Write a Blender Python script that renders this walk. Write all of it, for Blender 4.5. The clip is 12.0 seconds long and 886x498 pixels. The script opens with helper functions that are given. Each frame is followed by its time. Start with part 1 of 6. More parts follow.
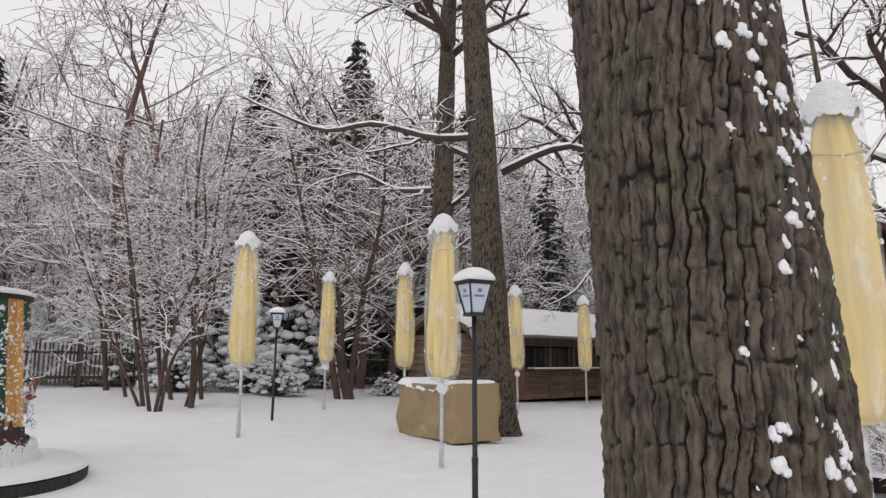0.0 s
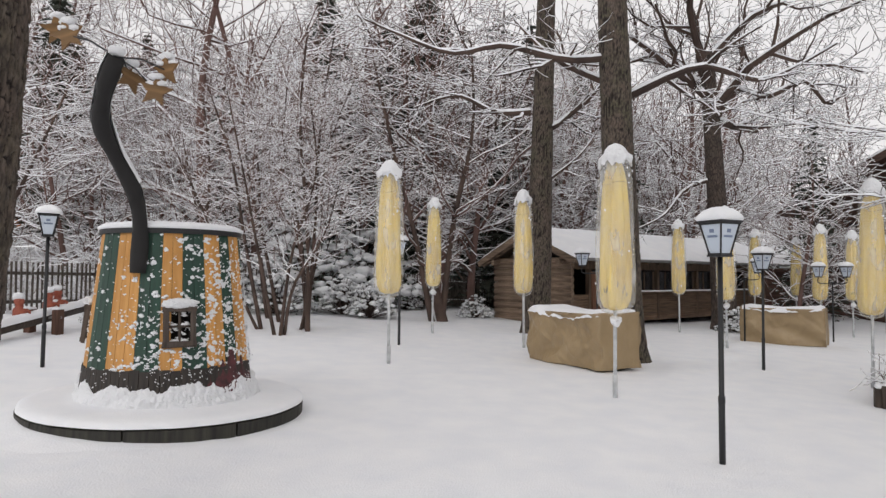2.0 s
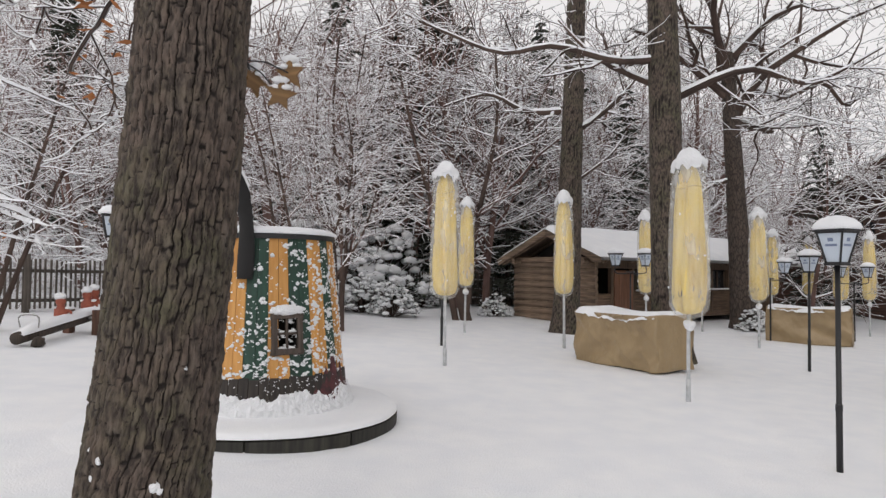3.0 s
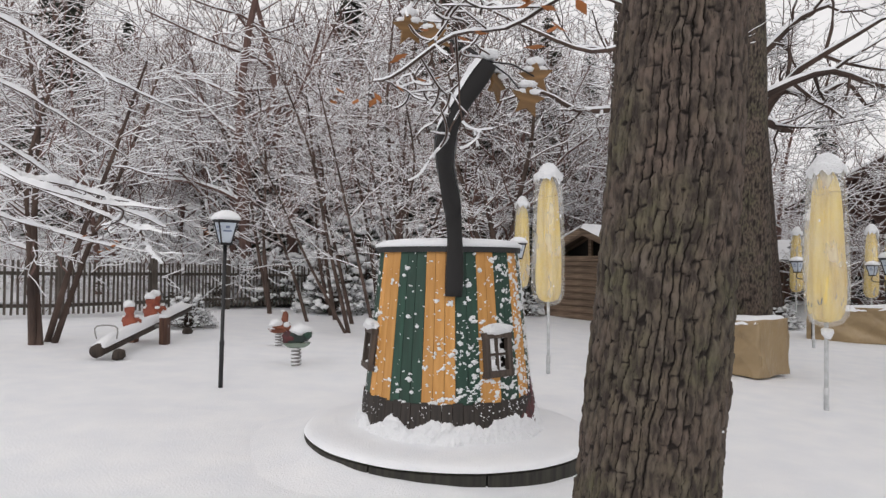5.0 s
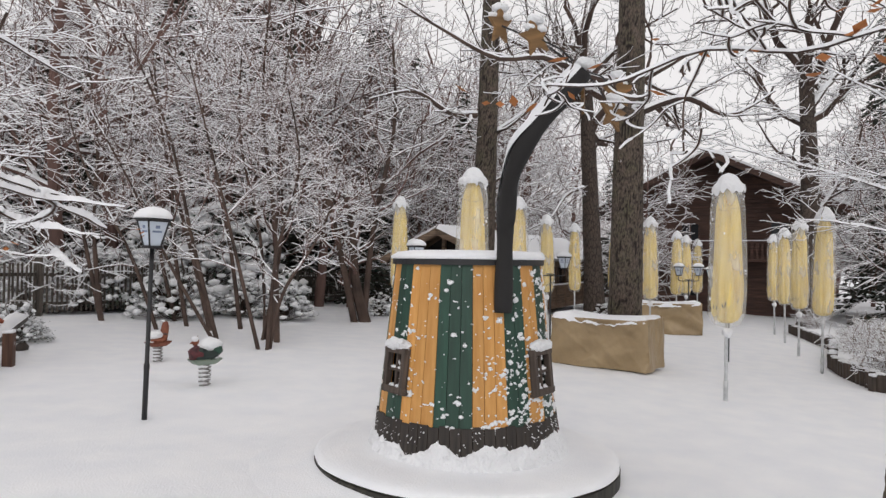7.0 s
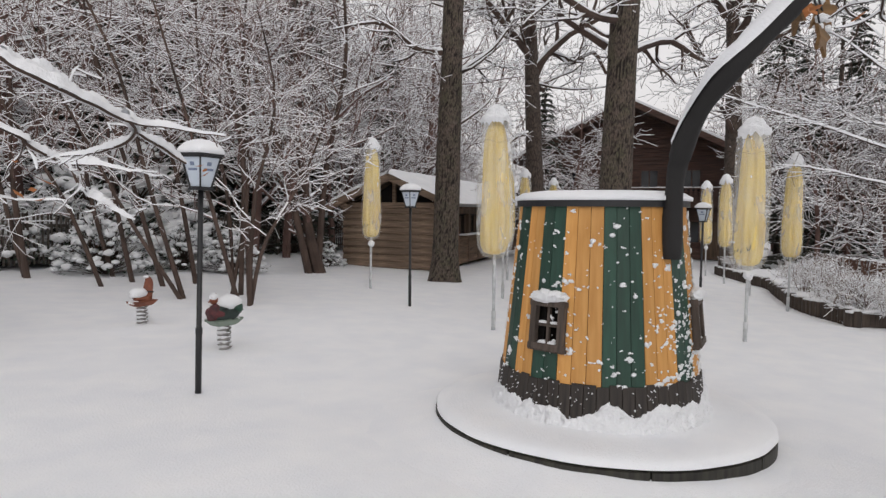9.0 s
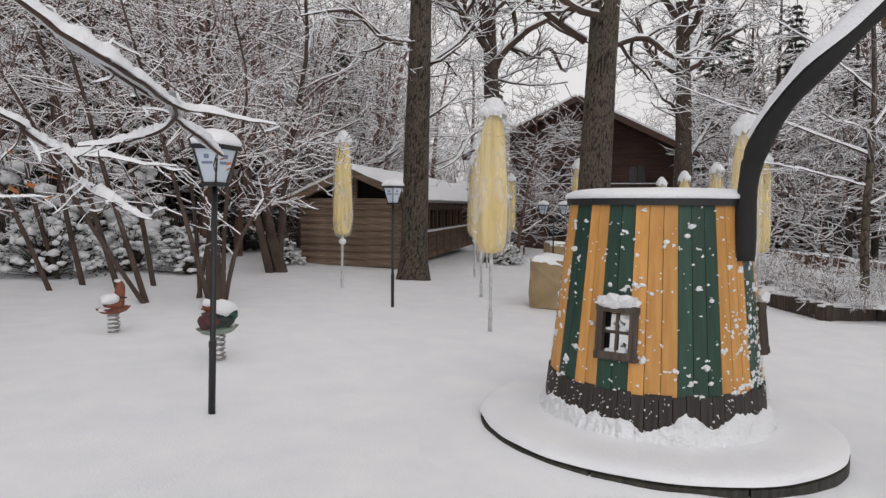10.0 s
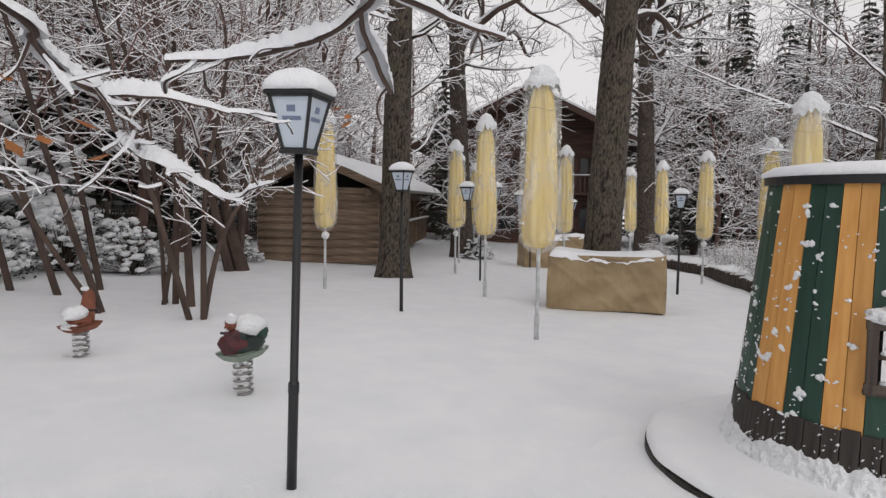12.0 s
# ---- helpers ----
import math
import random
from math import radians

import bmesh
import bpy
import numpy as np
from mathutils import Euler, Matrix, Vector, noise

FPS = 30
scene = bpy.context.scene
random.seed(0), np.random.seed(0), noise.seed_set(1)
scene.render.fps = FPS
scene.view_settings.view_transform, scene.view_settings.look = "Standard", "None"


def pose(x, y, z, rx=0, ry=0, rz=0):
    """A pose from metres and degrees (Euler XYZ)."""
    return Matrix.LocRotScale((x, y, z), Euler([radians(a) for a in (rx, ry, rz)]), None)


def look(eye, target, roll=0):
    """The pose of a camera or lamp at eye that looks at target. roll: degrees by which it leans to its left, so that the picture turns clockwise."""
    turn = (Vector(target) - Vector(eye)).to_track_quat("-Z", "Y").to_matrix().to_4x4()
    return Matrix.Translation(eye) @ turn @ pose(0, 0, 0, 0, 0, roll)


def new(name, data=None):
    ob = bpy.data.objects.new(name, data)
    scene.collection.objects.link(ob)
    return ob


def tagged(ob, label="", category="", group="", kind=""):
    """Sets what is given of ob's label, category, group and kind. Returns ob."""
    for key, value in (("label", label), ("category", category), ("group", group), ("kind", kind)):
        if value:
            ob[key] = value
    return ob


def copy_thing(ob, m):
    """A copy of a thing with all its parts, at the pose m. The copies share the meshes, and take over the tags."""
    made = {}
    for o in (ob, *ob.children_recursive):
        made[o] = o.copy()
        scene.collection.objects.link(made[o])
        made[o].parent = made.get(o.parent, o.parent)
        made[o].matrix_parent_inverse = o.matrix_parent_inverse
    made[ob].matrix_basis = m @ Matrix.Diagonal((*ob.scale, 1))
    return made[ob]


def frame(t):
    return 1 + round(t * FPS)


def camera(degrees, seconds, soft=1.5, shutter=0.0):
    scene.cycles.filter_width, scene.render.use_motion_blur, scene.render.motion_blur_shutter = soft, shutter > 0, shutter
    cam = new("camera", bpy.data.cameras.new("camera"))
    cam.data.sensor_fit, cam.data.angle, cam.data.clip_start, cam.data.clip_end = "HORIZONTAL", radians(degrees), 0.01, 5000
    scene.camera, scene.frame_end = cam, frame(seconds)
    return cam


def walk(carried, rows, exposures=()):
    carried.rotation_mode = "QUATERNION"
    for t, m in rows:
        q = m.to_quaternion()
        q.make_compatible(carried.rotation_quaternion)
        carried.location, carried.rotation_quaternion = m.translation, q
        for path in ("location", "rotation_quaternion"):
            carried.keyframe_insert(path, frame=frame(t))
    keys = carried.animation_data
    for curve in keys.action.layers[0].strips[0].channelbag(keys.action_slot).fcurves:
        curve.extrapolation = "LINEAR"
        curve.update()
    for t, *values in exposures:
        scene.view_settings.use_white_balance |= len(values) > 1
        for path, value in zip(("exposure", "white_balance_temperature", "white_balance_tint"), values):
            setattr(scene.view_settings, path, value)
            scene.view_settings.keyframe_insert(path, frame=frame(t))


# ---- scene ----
cam = camera(68.9, 12.0, soft=1.4)
# seconds, eye x y z in metres, yaw, pitch and roll in degrees
PATH = [
    (0, 0.005, 0.036, 1.493, 0.20, 9.73, 0.20),
    (0.5, -0.529, 0.019, 1.558, 2.69, 8.37, 0.40),
    (1, -0.974, 0.050, 1.604, 2.97, 5.42, 0.30),
    (1.5, -1.477, 0.061, 1.641, 3.01, 3.15, 0.20),
    (2, -1.991, 0.072, 1.706, 2.67, 2.41, 0.30),
    (2.5, -2.593, 0.067, 1.777, 1.66, 2.01, 0.30),
    (3, -3.221, 0.090, 1.812, 1.32, 1.98, 0.50),
    (3.5, -3.867, 0.201, 1.890, 1.09, 1.89, 0.40),
    (5.5, -6.099, 0.626, 2.058, -5.86, 1.23, 0.40),
    (6, -6.662, 0.842, 2.119, -11.69, 1.23, 0.50),
    (6.5, -7.225, 1.101, 2.114, -17.52, 1.23, 0.50),
    (7, -7.672, 1.326, 2.151, -20.79, 1.06, 0.70),
    (9, -9.280, 2.909, 2.083, -30.86, -3.44, 0.40),
    (9.5, -9.572, 3.318, 2.107, -33.12, -3.70, 0.40),
    (10, -9.806, 3.795, 2.103, -36.70, -3.82, 0.40),
    (10.5, -9.884, 4.365, 2.078, -40.59, -3.99, 0.60),
    (11, -9.928, 4.937, 2.057, -42.32, -4.13, 0.50),
    (11.5, -9.983, 5.465, 2.018, -43.07, -4.30, 0.10),
    (12, -10.040, 6.010, 2.011, -43.78, -4.39, 0.50),
]
walk(cam, [(t, pose(x, y, z, 90 + pitch, 0, yaw) @ pose(0, 0, 0, 0, 0, roll)) for t, x, y, z, yaw, pitch, roll in PATH],
     exposures=[(0, 0.0), (7, 0.0), (9, -0.12), (12, -0.14)])

# ---- light ----
world = bpy.data.worlds.new("overcast")
scene.world = world
world.use_nodes = True
wn, wl = world.node_tree.nodes, world.node_tree.links
sky = wn.new("ShaderNodeTexSky")
sky.sky_type, sky.sun_disc = "NISHITA", False
sky.sun_elevation, sky.sun_rotation = radians(38), radians(200)
sky.dust_density, sky.air_density, sky.ozone_density = 6.0, 1.0, 1.0
pale = wn.new("ShaderNodeHueSaturation")
pale.inputs["Saturation"].default_value = 0.10
wl.new(sky.outputs[0], pale.inputs["Color"])
even = wn.new("ShaderNodeMix")
even.data_type = "RGBA"
even.inputs["Factor"].default_value = 0.72
even.inputs["B"].default_value = (9.5, 9.2, 9.25, 1)
wl.new(pale.outputs[0], even.inputs["A"])
wl.new(even.outputs["Result"], wn["Background"].inputs["Color"])
wn["Background"].inputs["Strength"].default_value = 0.112
sun_data = bpy.data.lights.new("sun", "SUN")
sun_data.energy, sun_data.angle, sun_data.color = 0.15, radians(30), (1.0, 0.96, 0.9)
sun = new("sun", sun_data)
sun.matrix_world = look((0, 0, 30), (6, 24, 0))

# ---- materials ----


def material(name, color, rough=0.7, metal=0.0):
    m = bpy.data.materials.new(name)
    m.use_nodes = True
    b = m.node_tree.nodes["Principled BSDF"]
    b.inputs["Base Color"].default_value = (*color, 1)
    b.inputs["Roughness"].default_value = rough
    b.inputs["Metallic"].default_value = metal
    return m


def noise_node(m, scale, detail=4, stretch=(1, 1, 1)):
    n, l = m.node_tree.nodes, m.node_tree.links
    co, mp, tx = n.new("ShaderNodeTexCoord"), n.new("ShaderNodeMapping"), n.new("ShaderNodeTexNoise")
    mp.inputs["Scale"].default_value = stretch
    tx.inputs["Scale"].default_value, tx.inputs["Detail"].default_value = scale, detail
    l.new(co.outputs["Object"], mp.inputs["Vector"])
    l.new(mp.outputs["Vector"], tx.inputs["Vector"])
    return tx


def ramp(m, source, stops):
    n, l = m.node_tree.nodes, m.node_tree.links
    r = n.new("ShaderNodeValToRGB")
    while len(r.color_ramp.elements) < len(stops):
        r.color_ramp.elements.new(0.5)
    for e, (p, c) in zip(r.color_ramp.elements, stops):
        e.position, e.color = p, (*c, 1)
    l.new(source, r.inputs["Fac"])
    return r.outputs["Color"]


def mixed(m, fac, a, b):
    n, l = m.node_tree.nodes, m.node_tree.links
    x = n.new("ShaderNodeMix")
    x.data_type = "RGBA"
    for key, v in (("Factor", fac), ("A", a), ("B", b)):
        if isinstance(v, tuple):
            x.inputs[key].default_value = (*v, 1)
        elif isinstance(v, float):
            x.inputs[key].default_value = v
        else:
            l.new(v, x.inputs[key])
    return x.outputs["Result"]


def colour(m, out):
    m.node_tree.links.new(out, m.node_tree.nodes["Principled BSDF"].inputs["Base Color"])


def bump(m, height, strength, distance=0.01):
    n, l = m.node_tree.nodes, m.node_tree.links
    b = n.new("ShaderNodeBump")
    b.inputs["Strength"].default_value, b.inputs["Distance"].default_value = strength, distance
    l.new(height, b.inputs["Height"])
    l.new(b.outputs["Normal"], n["Principled BSDF"].inputs["Normal"])


def above(m, low, high, rough=0.0, scale=12.0):
    """A mask of what faces up, broken by noise."""
    n, l = m.node_tree.nodes, m.node_tree.links
    g, s, r = n.new("ShaderNodeNewGeometry"), n.new("ShaderNodeSeparateXYZ"), n.new("ShaderNodeMapRange")
    l.new(g.outputs["Normal"], s.inputs[0])
    value = s.outputs["Z"]
    if rough:
        tx, ma = noise_node(m, scale, 5), n.new("ShaderNodeMath")
        ma.operation = "MULTIPLY_ADD"
        ma.inputs[1].default_value = rough
        l.new(tx.outputs["Fac"], ma.inputs[0])
        l.new(value, ma.inputs[2])
        value = ma.outputs[0]
    r.inputs["From Min"].default_value, r.inputs["From Max"].default_value = low, high
    l.new(value, r.inputs["Value"])
    return r.outputs["Result"]


SNOW = material("snow", (0.84, 0.85, 0.88), 0.75)
_a, _b = noise_node(SNOW, 2.2, 6), noise_node(SNOW, 60, 3)
colour(SNOW, mixed(SNOW, ramp(SNOW, _a.outputs["Fac"], [(0.3, (0, 0, 0)), (0.7, (1, 1, 1))]), (0.80, 0.815, 0.85), (0.87, 0.875, 0.89)))
bump(SNOW, mixed(SNOW, 0.35, _a.outputs["Fac"], _b.outputs["Fac"]), 0.5, 0.05)

FLUFF = material("clumped_snow", (0.86, 0.87, 0.89), 0.8)
bump(FLUFF, noise_node(FLUFF, 45, 5).outputs["Fac"], 0.8, 0.03)

TWIG = material("twig_bark", (0.09, 0.07, 0.055), 0.9)
colour(TWIG, ramp(TWIG, noise_node(TWIG, 1.3, 4).outputs["Fac"], [(0.3, (0.034, 0.022, 0.018)), (0.7, (0.112, 0.074, 0.058))]))


TWIG_FAR = material("grey_brown_twig", (0.13, 0.10, 0.085), 0.9)
colour(TWIG_FAR, ramp(TWIG_FAR, noise_node(TWIG_FAR, 0.6, 4).outputs["Fac"], [(0.3, (0.078, 0.045, 0.038)), (0.7, (0.215, 0.130, 0.110))]))


def bark_material(name, dark, light, moss, cell=9.0, depth=0.02):
    m = material(name, light, 0.92)
    n, l = m.node_tree.nodes, m.node_tree.links
    co, mp, vo = n.new("ShaderNodeTexCoord"), n.new("ShaderNodeMapping"), n.new("ShaderNodeTexVoronoi")
    warp, add = noise_node(m, 5.0, 4), n.new("ShaderNodeVectorMath")
    scl = n.new("ShaderNodeVectorMath")
    scl.operation = "SCALE"
    scl.inputs["Scale"].default_value = 0.14
    l.new(warp.outputs["Color"], scl.inputs[0])
    l.new(co.outputs["Object"], add.inputs[0])
    l.new(scl.outputs[0], add.inputs[1])
    mp.inputs["Scale"].default_value = (1, 1, 0.3)
    l.new(add.outputs[0], mp.inputs["Vector"])
    vo.feature = "DISTANCE_TO_EDGE"
    vo.inputs["Scale"].default_value = cell
    l.new(mp.outputs["Vector"], vo.inputs["Vector"])
    plate = ramp(m, vo.outputs["Distance"], [(0.0, (0, 0, 0)), (0.13, (0.8, 0.8, 0.8)), (0.5, (1, 1, 1))])
    grain = noise_node(m, 30, 6, (1, 1, 0.25))
    tone = mixed(m, ramp(m, noise_node(m, 2.5, 5).outputs["Fac"], [(0.42, (0, 0, 0)), (0.68, (1, 1, 1))]), light, moss)
    tone = mixed(m, ramp(m, grain.outputs["Fac"], [(0.35, (0, 0, 0)), (0.75, (0.6, 0.6, 0.6))]), tone, dark)
    colour(m, mixed(m, plate, dark, tone))
    bump(m, mixed(m, 0.22, plate, grain.outputs["Fac"]), 0.9, depth)
    return m


BARK = bark_material("oak_bark", (0.028, 0.021, 0.017), (0.17, 0.130, 0.102), (0.115, 0.115, 0.065))
BARK_NEAR = material("furrowed_oak_bark", (0.15, 0.12, 0.09), 0.93)
_g = noise_node(BARK_NEAR, 34, 7, (1, 1, 0.4))
_t = mixed(BARK_NEAR, ramp(BARK_NEAR, noise_node(BARK_NEAR, 3.2, 5).outputs["Fac"], [(0.42, (0, 0, 0)), (0.66, (1, 1, 1))]), (0.124, 0.092, 0.073), (0.102, 0.094, 0.057))
_t = mixed(BARK_NEAR, ramp(BARK_NEAR, noise_node(BARK_NEAR, 11, 4).outputs["Fac"], [(0.45, (0, 0, 0)), (0.75, (0.8, 0.8, 0.8))]), _t, (0.128, 0.106, 0.088))
colour(BARK_NEAR, mixed(BARK_NEAR, ramp(BARK_NEAR, _g.outputs["Fac"], [(0.36, (0, 0, 0)), (0.62, (1, 1, 1))]), (0.036, 0.027, 0.022), _t))
# dark inner bark plus painted crack shade: near-black wherever the mesh is furrowed
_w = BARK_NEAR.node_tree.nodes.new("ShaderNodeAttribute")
_w.attribute_name = "crack_shade_mask"
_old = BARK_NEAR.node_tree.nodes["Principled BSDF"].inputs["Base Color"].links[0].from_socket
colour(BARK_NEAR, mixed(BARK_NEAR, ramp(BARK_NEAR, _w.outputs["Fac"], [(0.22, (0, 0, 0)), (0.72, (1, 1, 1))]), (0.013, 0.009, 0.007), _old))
bump(BARK_NEAR, _g.outputs["Fac"], 0.9, 0.012)
BARK_DARK = bark_material("rough_dark_bark", (0.022, 0.016, 0.013), (0.125, 0.092, 0.074), (0.10, 0.08, 0.066), 13.0)


def wood_material(name, dark, light, scale=6.0, axis=2, rough=0.75, relief=0.5):
    m = material(name, light, rough)
    stretch = [1.0, 1.0, 1.0]
    stretch[axis] = 0.07
    tx = noise_node(m, scale * 5, 6, tuple(stretch))
    st = noise_node(m, 1.1, 5)
    n, l = m.node_tree.nodes, m.node_tree.links
    info = n.new("ShaderNodeObjectInfo")
    tone = mixed(m, ramp(m, tx.outputs["Fac"], [(0.3, (0, 0, 0)), (0.72, (1, 1, 1))]), dark, light)
    tone = mixed(m, ramp(m, st.outputs["Fac"], [(0.4, (0, 0, 0)), (0.8, (0.5, 0.5, 0.5))]), tone, dark)
    v = n.new("ShaderNodeHueSaturation")
    mr = n.new("ShaderNodeMapRange")
    mr.inputs["To Min"].default_value, mr.inputs["To Max"].default_value = 0.82, 1.15
    l.new(info.outputs["Random"], mr.inputs["Value"])
    l.new(mr.outputs["Result"], v.inputs["Value"])
    l.new(tone, v.inputs["Color"])
    colour(m, v.outputs["Color"])
    bump(m, tx.outputs["Fac"], relief, 0.006)
    return m


ORANGE = wood_material("orange_stained_board", (0.52, 0.24, 0.055), (0.68, 0.36, 0.11), 5.0, 2, 0.6, 0.25)
GREEN = wood_material("dark_green_painted_board", (0.008, 0.035, 0.022), (0.016, 0.065, 0.042), 5.0, 2, 0.5, 0.25)
LOG = wood_material("weathered_brown_log", (0.060, 0.036, 0.022), (0.21, 0.135, 0.085), 4.0, 0, 0.85)
PLANK = wood_material("weathered_plank", (0.055, 0.036, 0.024), (0.16, 0.105, 0.068), 4.0, 2, 0.85)
GREYWOOD = wood_material("grey_weathered_wood", (0.045, 0.038, 0.032), (0.15, 0.125, 0.105), 4.0, 2, 0.85)
DARKWOOD = wood_material("dark_stained_boards", (0.036, 0.018, 0.013), (0.115, 0.056, 0.040), 3.0, 0, 0.7)
BROWNBASE = wood_material("wet_brown_timber", (0.022, 0.016, 0.012), (0.085, 0.060, 0.045), 5.0, 2, 0.7)
STAR = wood_material("golden_brown_wood", (0.13, 0.07, 0.024), (0.26, 0.14, 0.05), 6.0, 0, 0.6)
BLACK = material("black_enamel", (0.012, 0.012, 0.014), 0.45)
bump(BLACK, noise_node(BLACK, 40, 3).outputs["Fac"], 0.15, 0.002)
PIPE = material("matt_black_bark_pipe", (0.016, 0.015, 0.015), 0.85)
bump(PIPE, noise_node(PIPE, 22, 5, (1, 1, 0.3)).outputs["Fac"], 0.7, 0.01)
# near-black for interiors and recesses: their shade is put into the base colour
DARKSHADE = material("dark_interior_shade", (0.012, 0.010, 0.009), 0.9)
bump(DARKSHADE, noise_node(DARKSHADE, 14, 3).outputs["Fac"], 0.3, 0.01)
YELLOW = material("yellow_parasol_cloth", (0.70, 0.47, 0.115), 0.75)
colour(YELLOW, ramp(YELLOW, noise_node(YELLOW, 7, 5, (1, 1, 0.12)).outputs["Fac"], [(0.28, (0.54, 0.36, 0.07)), (0.5, (0.76, 0.57, 0.16)), (0.75, (0.82, 0.66, 0.26))]))
bump(YELLOW, noise_node(YELLOW, 90, 2).outputs["Fac"], 0.15, 0.002)
POLE = material("white_lacquered_pole", (0.60, 0.61, 0.62), 0.35, 0.1)
colour(POLE, ramp(POLE, noise_node(POLE, 8, 4).outputs["Fac"], [(0.35, (0.42, 0.43, 0.44)), (0.65, (0.62, 0.63, 0.64))]))
INK = material("dark_green_print", (0.03, 0.06, 0.045), 0.7)
PRINT = material("blue_grey_print", (0.16, 0.20, 0.30), 0.5)
TARP = material("beige_tarpaulin", (0.33, 0.235, 0.125), 0.36)
colour(TARP, ramp(TARP, noise_node(TARP, 1.6, 5).outputs["Fac"], [(0.3, (0.27, 0.19, 0.10)), (0.7, (0.37, 0.27, 0.15))]))
bump(TARP, noise_node(TARP, 4, 6, (1, 1, 0.6)).outputs["Fac"], 0.9, 0.06)
RED = material("faded_red_paint", (0.30, 0.055, 0.03), 0.6)
colour(RED, ramp(RED, noise_node(RED, 9, 5).outputs["Fac"], [(0.3, (0.22, 0.045, 0.03)), (0.7, (0.36, 0.10, 0.05))]))
RUST = material("orange_brown_paint", (0.21, 0.066, 0.034), 0.65)
colour(RUST, ramp(RUST, noise_node(RUST, 11, 5).outputs["Fac"], [(0.3, (0.15, 0.045, 0.026)), (0.7, (0.26, 0.085, 0.042))]))
SPRING = material("galvanised_spring", (0.28, 0.27, 0.26), 0.5, 0.6)
FIRGREEN = material("dark_fir_needles", (0.020, 0.032, 0.022), 0.9)
colour(FIRGREEN, ramp(FIRGREEN, noise_node(FIRGREEN, 3, 4).outputs["Fac"], [(0.3, (0.028, 0.034, 0.026)), (0.7, (0.075, 0.080, 0.062))]))
LEAF = material("dark_evergreen_leaf", (0.018, 0.036, 0.020), 0.55)
DRYLEAF = material("withered_oak_leaf", (0.36, 0.13, 0.035), 0.7)
DRYGRASS = material("withered_stalk", (0.21, 0.115, 0.065), 0.85)

GLASS = material("milky_lantern_pane", (0.72, 0.80, 0.90), 0.18)
_gb = GLASS.node_tree.nodes["Principled BSDF"]
_gb.inputs["Transmission Weight"].default_value = 0.25
bump(GLASS, noise_node(GLASS, 30, 2).outputs["Fac"], 0.05, 0.002)

FILM = bpy.data.materials.new("clear_plastic_sleeve")
FILM.use_nodes = True
_n, _l = FILM.node_tree.nodes, FILM.node_tree.links
_p = _n["Principled BSDF"]
_p.inputs["Base Color"].default_value = (0.9, 0.92, 0.93, 1)
_p.inputs["Roughness"].default_value = 0.22
_t, _m = _n.new("ShaderNodeBsdfTransparent"), _n.new("ShaderNodeMixShader")
_fr = ramp(FILM, noise_node(FILM, 4.5, 5, (1, 1, 0.35)).outputs["Fac"], [(0.36, (0.12, 0.12, 0.12)), (0.60, (0.28, 0.28, 0.28)), (0.78, (0.66, 0.66, 0.66))])
_l.new(_fr, _m.inputs[0])
_l.new(_t.outputs[0], _m.inputs[1])
_l.new(_p.outputs[0], _m.inputs[2])
_l.new(_m.outputs[0], _n["Material Output"].inputs[0])
bump(FILM, noise_node(FILM, 9, 4, (1, 1, 0.4)).outputs["Fac"], 0.6, 0.02)

# ---- helpers for shapes ----


def ground_z(x, y):
    """The snowy yard slopes gently; past the fence the wooded hill rises."""
    d = -0.701 * (x + 14.2) + 0.713 * (y - 16.2) - 2.0
    d2 = 0.5 * (y - 34.0) + 0.25 * (x - 2)
    d = max(d, min(d2, d + 14))
    rise = 0.0 if d <= 0 else 0.21 * d * d / (d + 3.0)
    xx = max(-30.0, min(30.0, x))
    yy = max(-10.0, min(40.0, y))
    return -0.0379 * xx + 0.0106 * yy - 0.0356 + min(rise, 16.0)


def mesh_object(name, verts, faces, mats, parent=None, slots=None, smooth=True):
    me = bpy.data.meshes.new(name)
    me.from_pydata([tuple(v) for v in verts], [], faces)
    for m in mats:
        me.materials.append(m)
    if slots is not None:
        me.polygons.foreach_set("material_index", slots)
    if smooth:
        me.polygons.foreach_set("use_smooth", [True] * len(me.polygons))
    me.update()
    ob = new(name, me)
    ob.parent = parent
    return ob


def part(name, bm, mat, parent=None, label="", smooth=False):
    me = bpy.data.meshes.new(name)
    bm.to_mesh(me)
    bm.free()
    for m in mat if isinstance(mat, (list, tuple)) else [mat]:
        me.materials.append(m)
    if smooth:
        me.polygons.foreach_set("use_smooth", [True] * len(me.polygons))
    ob = new(name, me)
    ob.parent = parent
    if label:
        ob["label"] = label
    return ob


def thing(name, m, label, category, group="", kind=""):
    ob = new(name)
    ob.matrix_basis = m
    return tagged(ob, label, category, group, kind)


def box(bm, size, centre=(0, 0, 0), m=None, bevel=0.0):
    r = bmesh.ops.create_cube(bm, size=1.0, matrix=Matrix.Translation(centre) @ (m or Matrix()) @ Matrix.Diagonal((*size, 1)))
    if bevel:
        es = list({e for v in r["verts"] for e in v.link_edges})
        bmesh.ops.bevel(bm, geom=es, offset=bevel, segments=2, profile=0.6, affect="EDGES")
    return bm


